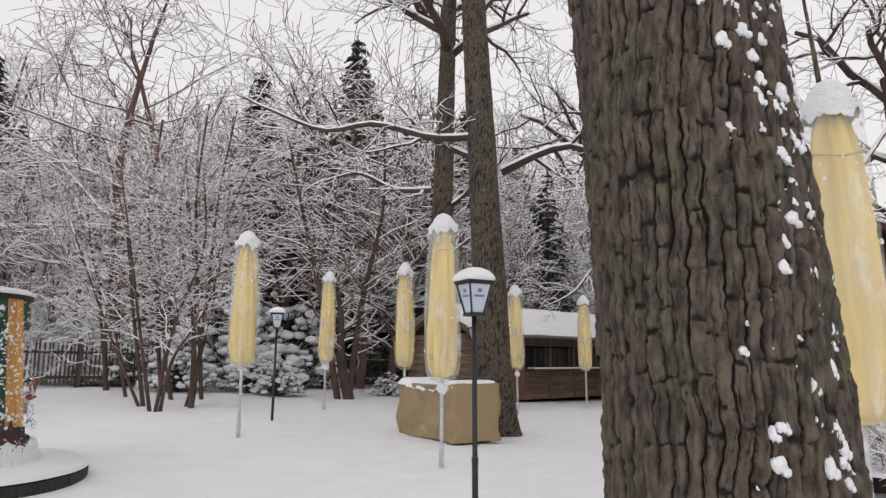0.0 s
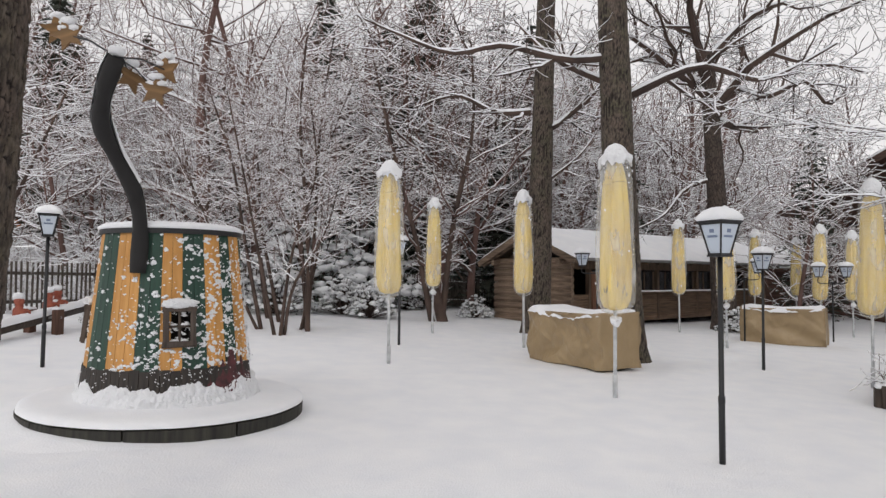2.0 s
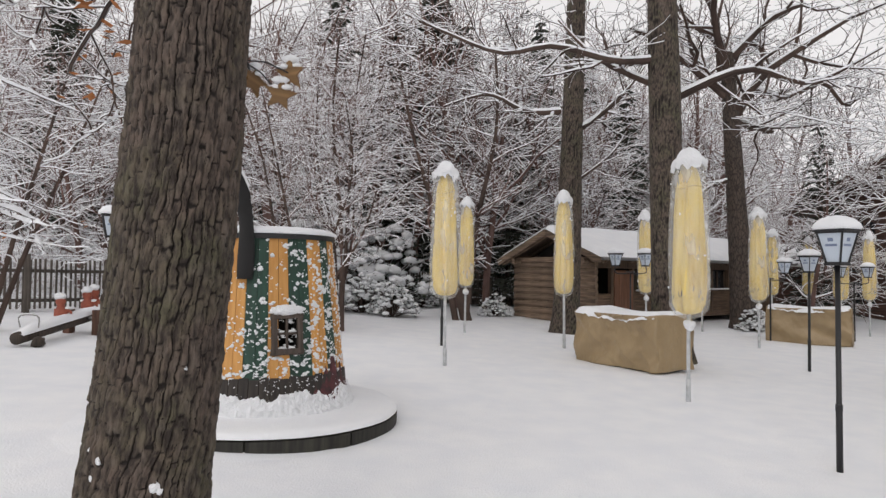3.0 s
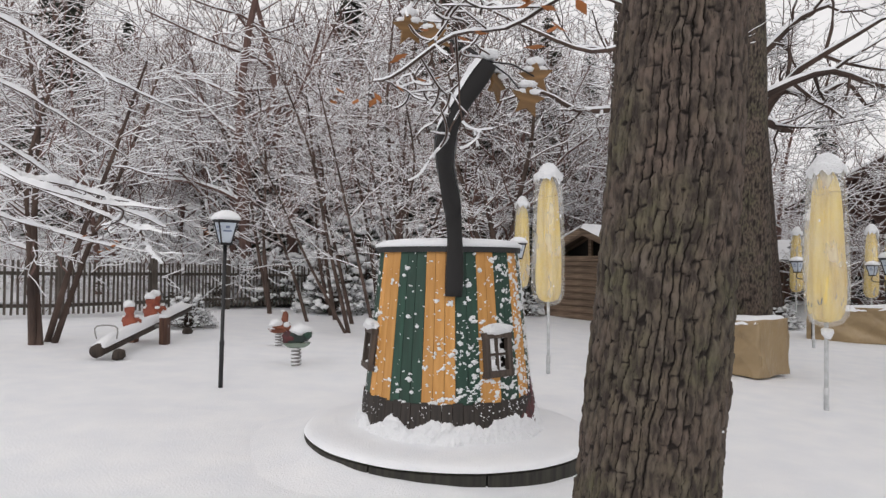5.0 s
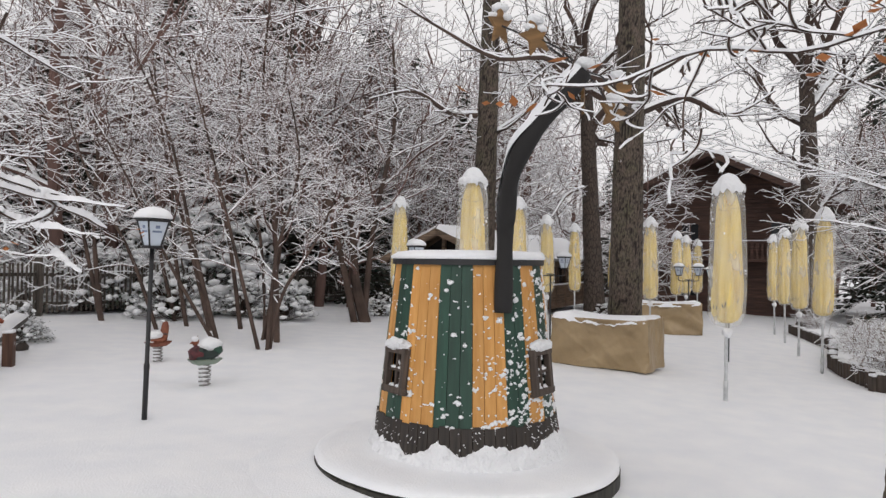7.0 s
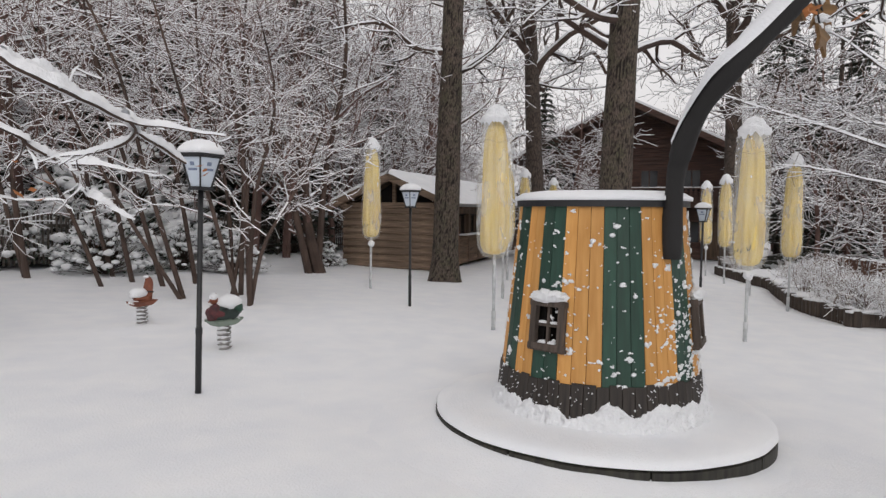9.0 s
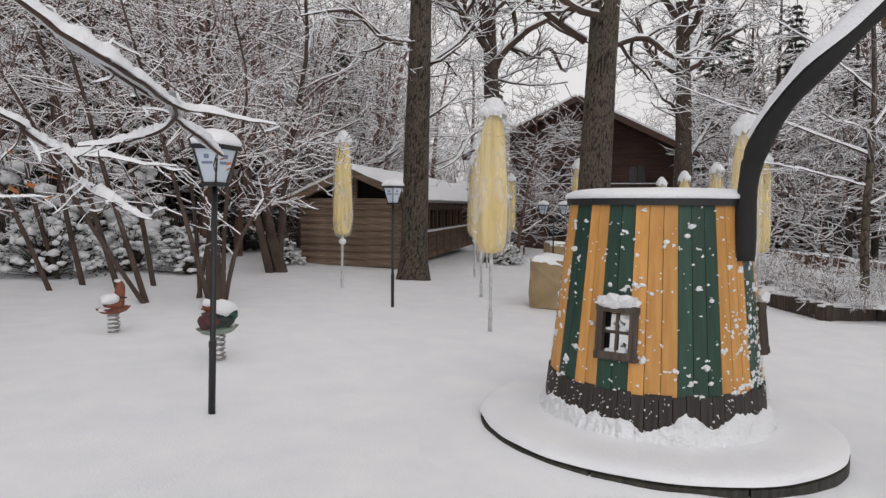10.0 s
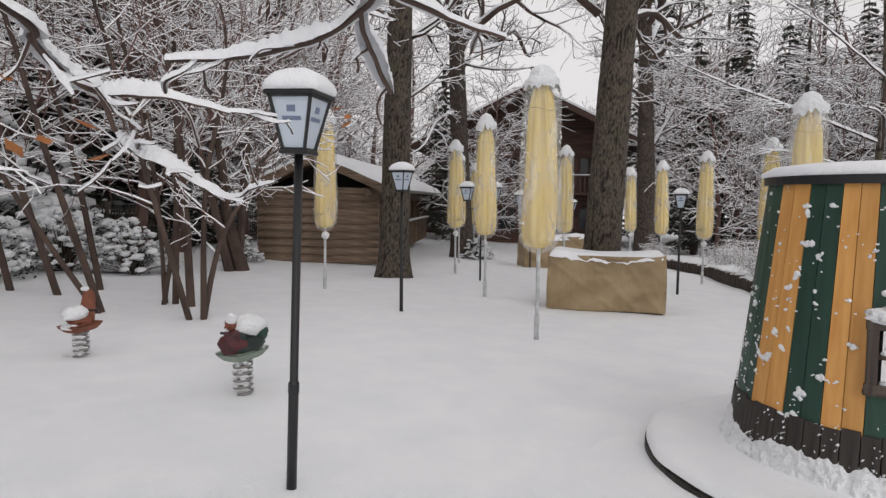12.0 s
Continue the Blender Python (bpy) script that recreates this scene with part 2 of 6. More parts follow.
def lathe(bm, profile, sides=24, wobble=None, cap=True):
    """Turns (radius, z) pairs round z; wobble(angle, z, r) gives another radius."""
    rings = []
    for r, z in profile:
        ring = []
        for i in range(sides):
            a = 2 * math.pi * i / sides
            rr = wobble(a, z, r) if wobble else r
            ring.append(bm.verts.new((rr * math.cos(a), rr * math.sin(a), z)))
        rings.append(ring)
    for p, q in zip(rings, rings[1:]):
        for i in range(sides):
            bm.faces.new((p[i], p[(i + 1) % sides], q[(i + 1) % sides], q[i]))
    if cap:
        bm.faces.new(rings[0][::-1])
        bm.faces.new(rings[-1])
    return bm


def tube(bm, pts, radii, sides=8):
    pts = [Vector(p) for p in pts]
    rings = []
    for i, p in enumerate(pts):
        d = (pts[min(i + 1, len(pts) - 1)] - pts[max(i - 1, 0)]).normalized()
        a = d.cross(Vector((0, 0, 1)) if abs(d.z) < 0.95 else Vector((1, 0, 0))).normalized()
        b = a.cross(d)
        rings.append([bm.verts.new(p + radii[i] * (math.cos(2 * math.pi * k / sides) * a + math.sin(2 * math.pi * k / sides) * b)) for k in range(sides)])
    for p, q in zip(rings, rings[1:]):
        for k in range(sides):
            bm.faces.new((p[k], p[(k + 1) % sides], q[(k + 1) % sides], q[k]))
    bm.faces.new(rings[0][::-1])
    bm.faces.new(rings[-1])
    bmesh.ops.recalc_face_normals(bm, faces=bm.faces)
    return bm


def lump(bm, centre, size, rnd, detail=2):
    """A soft uneven heap of snow."""
    r = bmesh.ops.create_icosphere(bm, subdivisions=detail, radius=1.0)
    off = Vector((rnd.random() * 50, rnd.random() * 50, rnd.random() * 50))
    for v in r["verts"]:
        k = 1 + 0.35 * noise.noise(v.co * 1.6 + off)
        v.co = Vector((v.co.x * size[0] * k, v.co.y * size[1] * k, v.co.z * size[2] * k)) + Vector(centre)
    for f in {f for v in r["verts"] for f in v.link_faces}:
        f.smooth = True


def heap(centre, size, seed, detail=4):
    """One ragged drift of snow."""
    bm = bmesh.new()
    bmesh.ops.create_icosphere(bm, subdivisions=detail, radius=1.0)
    off = Vector((seed * 7.3, seed * 2.9, seed * 5.1))
    for v in bm.verts:
        q = Vector((v.co.x * size[0], v.co.y * size[1], v.co.z * size[2]))
        k = 1 + 0.30 * noise.noise(q * 14 + off) + 0.22 * noise.noise(q * 34 + off)
        v.co = q * k + Vector(centre)
    return bm


def smooth_path(pts, n):
    """A rounded line of n points through the given ones."""
    P = [Vector(p) for p in pts]
    out = []
    for k in range(n):
        u = k / (n - 1) * (len(P) - 1)
        i = min(int(u), len(P) - 2)
        f = u - i
        a, b, c, d = P[max(i - 1, 0)], P[i], P[i + 1], P[min(i + 2, len(P) - 1)]
        out.append(0.5 * ((2 * b) + (c - a) * f + (2 * a - 5 * b + 4 * c - d) * f * f + (3 * b - a - 3 * c + d) * f ** 3))
    return out


# ---- trees ----


class Wood:
    """Gathers branches: bark below, snow on top of what lies flat enough."""

    def __init__(self, snow=1.0):
        self.v, self.f, self.s, self.snow, self.round = [], [], [], snow, 0.035

    def thin(self, pts, radii, load):
        """A slim four-sided branch, its two upper faces laden with snow."""
        base = len(self.v)
        n = len(pts)
        flat = []
        for i in range(n):
            p = pts[i]
            d = pts[min(i + 1, n - 1)] - pts[max(i - 1, 0)]
            d.normalize()
            h = math.sqrt(max(0.0, 1 - d.z * d.z))
            flat.append(h)
            side = Vector((-d.y, d.x, 0))
            side = side.normalized() if side.length > 1e-4 else Vector((1, 0, 0))
            up = side.cross(d) * -1
            if up.z < 0:
                up = -up
            r = radii[i]
            top = r + load * h * (0.0085 + 0.5 * r)
            self.v += [p - side * r, p - up * r, p + side * r, p + up * top]
        for i in range(n - 1):
            a, b = base + 4 * i, base + 4 * i + 4
            white = 1 if flat[i] > 0.5 and load > 0 else 0
            for k in range(4):
                self.f.append((a + k, a + (k + 1) % 4, b + (k + 1) % 4, b + k))
                self.s.append(white if k >= 2 else 0)

    def thick(self, pts, radii, sides, load, rnd=None):
        """A limb with a round section and, where it lies flat, a ridge of snow."""
        base, n = len(self.v), len(pts)
        frames = []
        for i in range(n):
            d = pts[min(i + 1, n - 1)] - pts[max(i - 1, 0)]
            d.normalize()
            side = Vector((-d.y, d.x, 0))
            side = side.normalized() if side.length > 0.05 else Vector((1, 0, 0))
            up = d.cross(side)
            if up.z < 0:
                up = -up
            frames.append((side, up, math.sqrt(max(0.0, 1 - d.z * d.z))))
            for k in range(sides):
                a = 2 * math.pi * k / sides
                self.v.append(pts[i] + radii[i] * (math.cos(a) * side + math.sin(a) * up))
        for i in range(n - 1):
            for k in range(sides):
                a, b = base + i * sides, base + (i + 1) * sides
                self.f.append((a + k, a + (k + 1) % sides, b + (k + 1) % sides, b + k))
                self.s.append(0)
        if load <= 0:
            return
        cap = len(self.v)
        for i in range(n):
            side, up, h = frames[i]
            r = radii[i]
            soft = 1.0
            if self.round < 0.03:
                soft = min(1.0, 3.0 * (1 - i / (n - 1)) + 0.12) * max(0.2, 0.9 + 0.7 * noise.noise(pts[i] * 5.0) + 0.3 * noise.noise(pts[i] * 13.0))
            lift = soft * load * max(0.0, h - 0.35) * (0.02 + 0.55 * min(r, 0.06)) * (rnd.uniform(0.8, 1.25) if rnd else 1)
            w = min(r * (0.95 if self.round > 0.03 else 1.2), 0.3) + (0.35 if self.round > 0.03 else 0.5) * lift
            lowest = (0.25 if self.round > 0.03 else -0.4) * r
            for sx, su in ((-1.0, lowest), (-0.72, 0.72 * r + 0.75 * lift), (0.0, r + lift), (0.72, 0.72 * r + 0.75 * lift), (1.0, lowest)):
                self.v.append(pts[i] + side * sx * w + up * su)
        for i in range(n - 1):
            if min(frames[i][2], frames[i + 1][2]) < 0.5:
                continue
            for k in range(4):
                a, b = cap + i * 5, cap + (i + 1) * 5
                self.f.append((a + k, a + k + 1, b + k + 1, b + k))
                self.s.append(1)

    def grow(self, rnd, p, d, length, r, level, depth, kids, droop=0.0, up=0.25, wander=0.22, load=1.0, spread=0.9, tip=0.006):
        segs = 5 if level == 0 else (4 if level < depth else (3 if tip < 0.01 else 2))
        pts, q, dirn = [p.copy()], p.copy(), d.copy()
        for i in range(segs):
            dirn = dirn + Vector((rnd.gauss(0, wander), rnd.gauss(0, wander), rnd.gauss(0, wander * 0.7) + up * 0.35 - droop))
            dirn.normalize()
            q = q + dirn * (length / segs)
            pts.append(q.copy())
        end = max(tip, r * 0.45)
        radii = [r + (end - r) * i / segs for i in range(segs + 1)]
        if r > self.round:
            if self.round < 0.03:
                pts = smooth_path(pts, 6 * len(pts) - 5)
                radii = [r + (end - r) * i / (len(pts) - 1) for i in range(len(pts))]
                self.thick(pts, radii, 6, load, rnd)
                segs = len(pts) - 1
            else:
                self.thick(pts, radii, 8 if r > 0.08 else 6, load, rnd)
        else:
            self.thin(pts, radii, load)
        if level >= depth:
            return
        n = kids[min(level, len(kids) - 1)]
        for k in range(n):
            u = 0.25 + 0.75 * (k + rnd.random()) / n
            i = min(int(u * segs), segs - 1)
            s = pts[i].lerp(pts[i + 1], u * segs - i)
            along = (pts[i + 1] - pts[i]).normalized()
            out = Vector((rnd.gauss(0, 1), rnd.gauss(0, 1), rnd.gauss(0, 0.6)))
            out = (out - along * out.dot(along)).normalized()
            nd = (along * (1 - 0.45 * spread) + out * spread).normalized()
            self.grow(rnd, s, nd, length * rnd.uniform(0.42, 0.72), max(tip, radii[i] * rnd.uniform(0.38, 0.62)), level + 1, depth, kids, droop, up, wander, load, spread, tip)

    def build(self, name, parent, bark):
        return mesh_object(name, self.v, self.f, [bark, SNOW], parent, self.s, smooth=self.round < 0.03)


def leaf_spray(rnd, places, size, name, parent, mat):
    """Small bent leaves, two faces each."""
    v, f = [], []
    for p in places:
        a, t = rnd.uniform(0, 6.28), rnd.uniform(-0.9, 0.4)
        d = Vector((math.cos(a), math.sin(a), t)).normalized()
        w = d.cross(Vector((0, 0, 1))).normalized()
        s = size * rnd.uniform(0.6, 1.25)
        b = len(v)
        v += [p, p + d * s * 0.5 + w * s * 0.32, p + d * s, p + d * s * 0.5 - w * s * 0.32, p + d * s * 0.5 - Vector((0, 0, s * 0.12))]
        f += [(b, b + 1, b + 4), (b + 1, b + 2, b + 4), (b + 2, b + 3, b + 4), (b + 3, b, b + 4)]
    return mesh_object(name, v, f, [mat], parent, smooth=False)


def bark_trunk(name, parent, axis, radius, z0, z1, sides, rows, seed, cell, depth, mat):
    """A trunk whose furrowed bark is in the mesh: upright plates with deep cracks between them."""
    off = Vector((seed * 3.7, seed * 1.3, seed * 2.1))
    v, f, unshaded = [], [], []
    for j in range(rows + 1):
        z = z0 + (z1 - z0) * j / rows
        c, r0 = axis(z), radius(z)
        for i in range(sides):
            a = 2 * math.pi * i / sides
            ca, sa = math.cos(a), math.sin(a)
            r = r0 * (1 + 0.05 * noise.noise(Vector((ca * 1.2, sa * 1.2, z * 0.7)) + off))
            q = Vector((ca * r0, sa * r0, z))
            u = ((a - 0.9) % (2 * math.pi)) * r0
            w = noise.noise_vector(Vector((q.x, q.y, q.z * 0.8)) * 3.0 + off) * 0.030 + noise.noise_vector(q * 11 + off) * 0.013 + noise.noise_vector(q * 37 + off) * 0.007
            cu = (u + w.x) * cell
            col = math.floor(cu)
            f1 = cu - col
            own = noise.cell(Vector((col * 1.37 + 0.5, seed * 2.1 + 0.5, 0.5)))
            cv = (z + 1.2 * w.y) * cell * (0.21 + 0.10 * own) + 7.3 * own
            row = math.floor(cv)
            f2 = cv - row
            side = min(f1, 1 - f1) * 2
            join = max(0.0, noise.noise(Vector((round(cu) * 2.7, z * 3.0, seed))))
            deep = min(1.0, side * 4.2 + 1.9 * join)
            half = cu * 2.3 + 0.4 * math.sin(z * 9 + col)
            thin = min(1.0, abs(half - round(half)) * 7.0 + max(0.0, 2.2 * noise.noise(Vector((round(half) * 1.9, z * 5.0, seed + 3)))))
            skew = min(1 - f2, f2) * 2 + 0.10 * noise.noise(Vector((u * 40, z * 14, seed)))
            cross = min(1.0, max(0.0, skew * 6.5) + max(0.0, 1.6 * noise.noise(Vector((col * 3.3, row * 2.9, seed)))))
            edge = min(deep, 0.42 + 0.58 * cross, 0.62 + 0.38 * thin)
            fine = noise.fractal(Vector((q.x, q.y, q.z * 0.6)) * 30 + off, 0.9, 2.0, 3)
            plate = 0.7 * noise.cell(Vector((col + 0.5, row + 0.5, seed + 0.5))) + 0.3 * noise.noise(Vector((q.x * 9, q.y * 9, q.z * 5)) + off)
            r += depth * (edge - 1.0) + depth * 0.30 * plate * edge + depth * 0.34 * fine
            # falls to 0 in the furrows, where shade is painted into the bark colour
            unshaded.append(max(0.0, min(1.0, 1.7 * edge - 0.7 + 0.55 * fine + 0.15 * plate)))
            v.append((c[0] + r * ca, c[1] + r * sa, z))
    for j in range(rows):
        for i in range(sides):
            a, b = j * sides, (j + 1) * sides
            f.append((a + i, a + (i + 1) % sides, b + (i + 1) % sides, b + i))
    ob = mesh_object(name, v, f, [mat], parent)
    ob.data.attributes.new("crack_shade_mask", "FLOAT", "POINT").data.foreach_set("value", unshaded)
    return ob

# ---- ground ----
rnd = random.Random(11)


def build_ground():
    xs = [-900, -500, -250, -140] + [-90 + 4 * i for i in range(16)] + [-28 + 0.4 * i for i in range(120)] + [20 + 4 * i for i in range(20)] + [140, 250, 500, 900]
    ys = [-600, -200, -80, -40] + [-20 + 2 * i for i in range(8)] + [-4 + 0.4 * i for i in range(85)] + [30 + 3 * i for i in range(20)] + [120, 250, 500, 900]
    v, f = [], []
    for y in ys:
        for x in xs:
            z = ground_z(x, y)
            if abs(x) < 60 and -30 < y < 90:
                q = Vector((x, y, 0))
                z += 0.05 * noise.noise(q * 0.35) + 0.018 * noise.noise(q * 1.3) + 0.008 * noise.noise(q * 3.1)
            v.append((x, y, z))
    w = len(xs)
    for j in range(len(ys) - 1):
        for i in range(w - 1):
            f.append((j * w + i, j * w + i + 1, (j + 1) * w + i + 1, (j + 1) * w + i))
    tagged(mesh_object("ground", v, f, [SNOW]), "fresh untrodden snow over the sloping yard", "snowy ground", kind="structure")


build_ground()


def on_ground(x, y, dz=0.0, rz=0.0):
    return pose(x, y, ground_z(x, y) + dz, 0, 0, rz)


# ---- log hut ----
HUT, HUT_TURN = (0.95, 20.3), 41.0


def in_hut(x, y, room=0.9):
    """Whether a spot lies on the log hut or close round it."""
    a = math.radians(HUT_TURN)
    u = (x - HUT[0]) * math.cos(a) + (y - HUT[1]) * math.sin(a)
    w = -(x - HUT[0]) * math.sin(a) + (y - HUT[1]) * math.cos(a)
    return -room < u < 13.6 + room and -1.2 - room < w < 4.1 + room


def build_hut():
    m = pose(*HUT, ground_z(1.5, 21.5) + 0.06, 0, 0, HUT_TURN)
    L, W, H, APEX = 13.0, 3.14, 1.98, 2.98
    hut = thing("log_hut", m, "brown log hut with a snow-covered gabled roof", "hut")
    # gable wall towards the playground, log by log
    n = 9
    hh = H / n
    shapes = []
    for k in range(3):
        bm = bmesh.new()
        sides, steps = 8, 10
        for j in range(steps + 1):
            y = -0.16 + (W + 0.32) * j / steps
            for i in range(sides):
                a = 2 * math.pi * i / sides + math.pi / 8
                g = 0.012 * noise.noise(Vector((y * 1.2, i * 3.1, k * 7.7)))
                bm.verts.new(((0.085 + g) * math.cos(a), y, (hh * 0.53 + g) * math.sin(a)))
        bm.verts.ensure_lookup_table()
        for j in range(steps):
            for i in range(sides):
                a, b = j * sides, (j + 1) * sides
                bm.faces.new((bm.verts[a + i], bm.verts[b + i], bm.verts[b + (i + 1) % sides], bm.verts[a + (i + 1) % sides]))
        bm.faces.new([bm.verts[i] for i in range(sides)])
        bm.faces.new([bm.verts[steps * sides + i] for i in range(sides)][::-1])
        bmesh.ops.recalc_face_normals(bm, faces=bm.faces)
        me = bpy.data.meshes.new("log")
        bm.to_mesh(me)
        bm.free()
        me.materials.append(LOGY)
        shapes.append(me)
    wall = part("gable_wall", box(bmesh.new(), (0.09, W, H), (0.09, W / 2, H / 2)), DARKSHADE, hut)
    for i in range(n):
        ob = new("log", shapes[i % 3])
        ob.parent = wall
        ob.matrix_basis = pose(0.03, 0, hh * (i + 0.5))
    # long side with counter opening, door and posts
    side = part("long_wall", box(bmesh.new(), (L - 0.1, 0.08, 0.95), (L / 2 + 0.05, 0.12, 0.475)), PLANK, hut)
    nb = 5
    for i in range(nb):
        bm = box(bmesh.new(), (L - 0.12, 0.05, 0.95 / nb - 0.012), (L / 2 + 0.05, 0.065, 0.95 / nb * (i + 0.5)), bevel=0.012)
        part("log", bm, LOG, side)
    part("back_wall", box(bmesh.new(), (L, 0.1, H + 0.18), (L / 2, W - 0.05, H / 2 + 0.09)), LOG, hut)
    part("end_wall", box(bmesh.new(), (0.1, W - 0.2, H), (L - 0.05, W / 2, H / 2)), LOG, hut)
    # near-black sheet added inside, painting the openings as unlit
    part("inner_shade_wall", box(bmesh.new(), (L - 0.3, 0.05, H), (L / 2, 1.3, H / 2)), DARKSHADE, hut)
    part("lintel", box(bmesh.new(), (L, 0.16, 0.40), (L / 2, 0.1, H - 0.02), bevel=0.015), PLANK, hut)
    part("counter", box(bmesh.new(), (L - 3.2, 0.36, 0.05), (L / 2 + 0.9, -0.02, 0.98), bevel=0.01), PLANK, hut)
    part("snow_on_counter", box(bmesh.new(), (L - 3.25, 0.3, 0.05), (L / 2 + 0.9, -0.03, 1.03), bevel=0.02), SNOW, hut)
    for x in (0.1, 1.1, 2.25, 3.6, 4.9, 6.2, 7.5, 8.8, 10.1, 11.4, L - 0.1):
        part("post", box(bmesh.new(), (0.13, 0.14, H - 0.2), (x, 0.09, (H - 0.2) / 2), bevel=0.012), PLANK, hut)
    for x0, x1, zt in ((1.16, 2.19, 1.68),):
        door = part("door", box(bmesh.new(), (x1 - x0, 0.06, zt), ((x0 + x1) / 2, 0.04, zt / 2 + 0.02), bevel=0.008), PLANKRED, hut, "reddish-brown plank door")
        for i in range(4):
            part("plank", box(bmesh.new(), ((x1 - x0) / 4 - 0.012, 0.03, zt - 0.06), (x0 + (x1 - x0) * (i + 0.5) / 4, -0.005, zt / 2 + 0.02), bevel=0.006), PLANKRED, door)
    # window frames in the openings
    for x0, x1 in ((2.35, 3.5), (3.7, 4.8), (5.0, 6.1), (6.3, 7.4), (7.6, 8.7), (8.9, 10.0), (10.2, 11.3), (11.5, 12.7)):
        win = part("window", box(bmesh.new(), (x1 - x0, 0.03, 0.72), ((x0 + x1) / 2, 0.2, 1.35)), DARKGLASS, hut, "dark window pane")
        for k in range(3):
            part("mullion", box(bmesh.new(), (0.045, 0.05, 0.72), (x0 + (x1 - x0) * k / 2, 0.17, 1.35), bevel=0.006), PLANK, win)
        part("sill", box(bmesh.new(), (x1 - x0, 0.06, 0.05), ((x0 + x1) / 2, 0.17, 1.005), bevel=0.006), PLANK, win)
    # gable triangle, set back under the roof, its shade painted as near-black
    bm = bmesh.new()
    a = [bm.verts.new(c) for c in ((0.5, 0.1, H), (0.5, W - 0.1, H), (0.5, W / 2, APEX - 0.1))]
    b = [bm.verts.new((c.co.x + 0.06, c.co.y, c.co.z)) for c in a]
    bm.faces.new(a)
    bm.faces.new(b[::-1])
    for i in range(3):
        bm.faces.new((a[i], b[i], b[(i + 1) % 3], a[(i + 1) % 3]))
    part("gable", bm, DARKSHADE, hut)
    part("tie_beam", box(bmesh.new(), (0.16, W + 0.5, 0.16), (0.0, W / 2, H + 0.06), bevel=0.02), LOGY, hut)
    part("king_post", box(bmesh.new(), (0.12, 0.12, APEX - H - 0.1), (0.2, W / 2, (APEX + H) / 2 - 0.02), bevel=0.01), LOGY, hut)
    # roof: boards, bargeboards, gutter and snow
    for s in (-1, 1):
        slope = math.radians(23.0 if s < 0 else 24.5)
        run = W / 2 + (0.62 if s < 0 else 0.60)
        length = run / math.cos(slope)
        mid = Vector((L / 2 + 0.08, W / 2 + s * run / 2, APEX - math.tan(slope) * run / 2))
        tilt = Euler((-s * slope, 0, 0)).to_matrix().to_4x4()
        slab = part("roof", box(bmesh.new(), (L + 0.94, length, 0.07), mid, tilt), PLANK, hut)
        bm = bmesh.new()
        nx, ny = 90, 12
        for j in range(ny + 1):
            for i in range(nx + 1):
                u, w = i / nx, j / ny
                edge = min(1.0, min(u, 1 - u) * 55, (1 - w) * 9)
                x = -0.42 + (L + 1.0) * u
                d = run * w
                z = APEX - math.tan(slope) * d + 0.05 + 0.15 * max(0.0, edge) ** 0.5 + 0.02 * noise.noise(Vector((x, d * 2, s)))
                bm.verts.new((x, W / 2 + s * (d + 0.02), z))
        bm.verts.ensure_lookup_table()
        for j in range(ny):
            for i in range(nx):
                k = j * (nx + 1) + i
                bm.faces.new((bm.verts[k], bm.verts[k + 1], bm.verts[k + nx + 2], bm.verts[k + nx + 1]))
        bmesh.ops.recalc_face_normals(bm, faces=bm.faces)
        part("roof_snow", bm, SNOW, slab, "smooth layer of snow", smooth=True)
        for x in (-0.385, -0.2):
            part("bargeboard", box(bmesh.new(), (0.05, length, 0.2), (x, mid.y, mid.z - 0.06), tilt, 0.008), LOGY, hut)
        for k in range(20):
            x = -0.05 + (L - 0.05) * k / 19
            part("rafter", box(bmesh.new(), (0.07, length - 0.05, 0.1), (x, mid.y, mid.z - 0.085), tilt), PLANK, hut)
        gy = W / 2 + s * (run + 0.05)
        gz = APEX - math.tan(slope) * run
        part("gutter", tube(bmesh.new(), [(-0.39, gy, gz), (L + 0.5, gy, gz)], [0.05, 0.05], 8), METAL, hut, "grey metal gutter")
    part("purlin", tube(bmesh.new(), [(-0.36, W / 2, APEX - 0.12), (L, W / 2, APEX - 0.12)], [0.08, 0.08], 8), LOGY, hut)
    for y in (0.1, W - 0.1):
        part("purlin", tube(bmesh.new(), [(-0.36, y, H + 0.0), (0.4, y, H + 0.0)], [0.09, 0.09], 8), LOGY, hut)


LOGY = wood_material("horizontal_brown_log", (0.085, 0.058, 0.040), (0.32, 0.225, 0.158), 4.0, 1, 0.85)
PLANKRED = wood_material("reddish_plank", (0.10, 0.045, 0.025), (0.20, 0.095, 0.055), 4.0, 2, 0.8)
METAL = material("zinc_gutter", (0.20, 0.20, 0.20), 0.45, 0.7)
DARKGLASS = material("dark_pane", (0.02, 0.022, 0.026), 0.08)
build_hut()


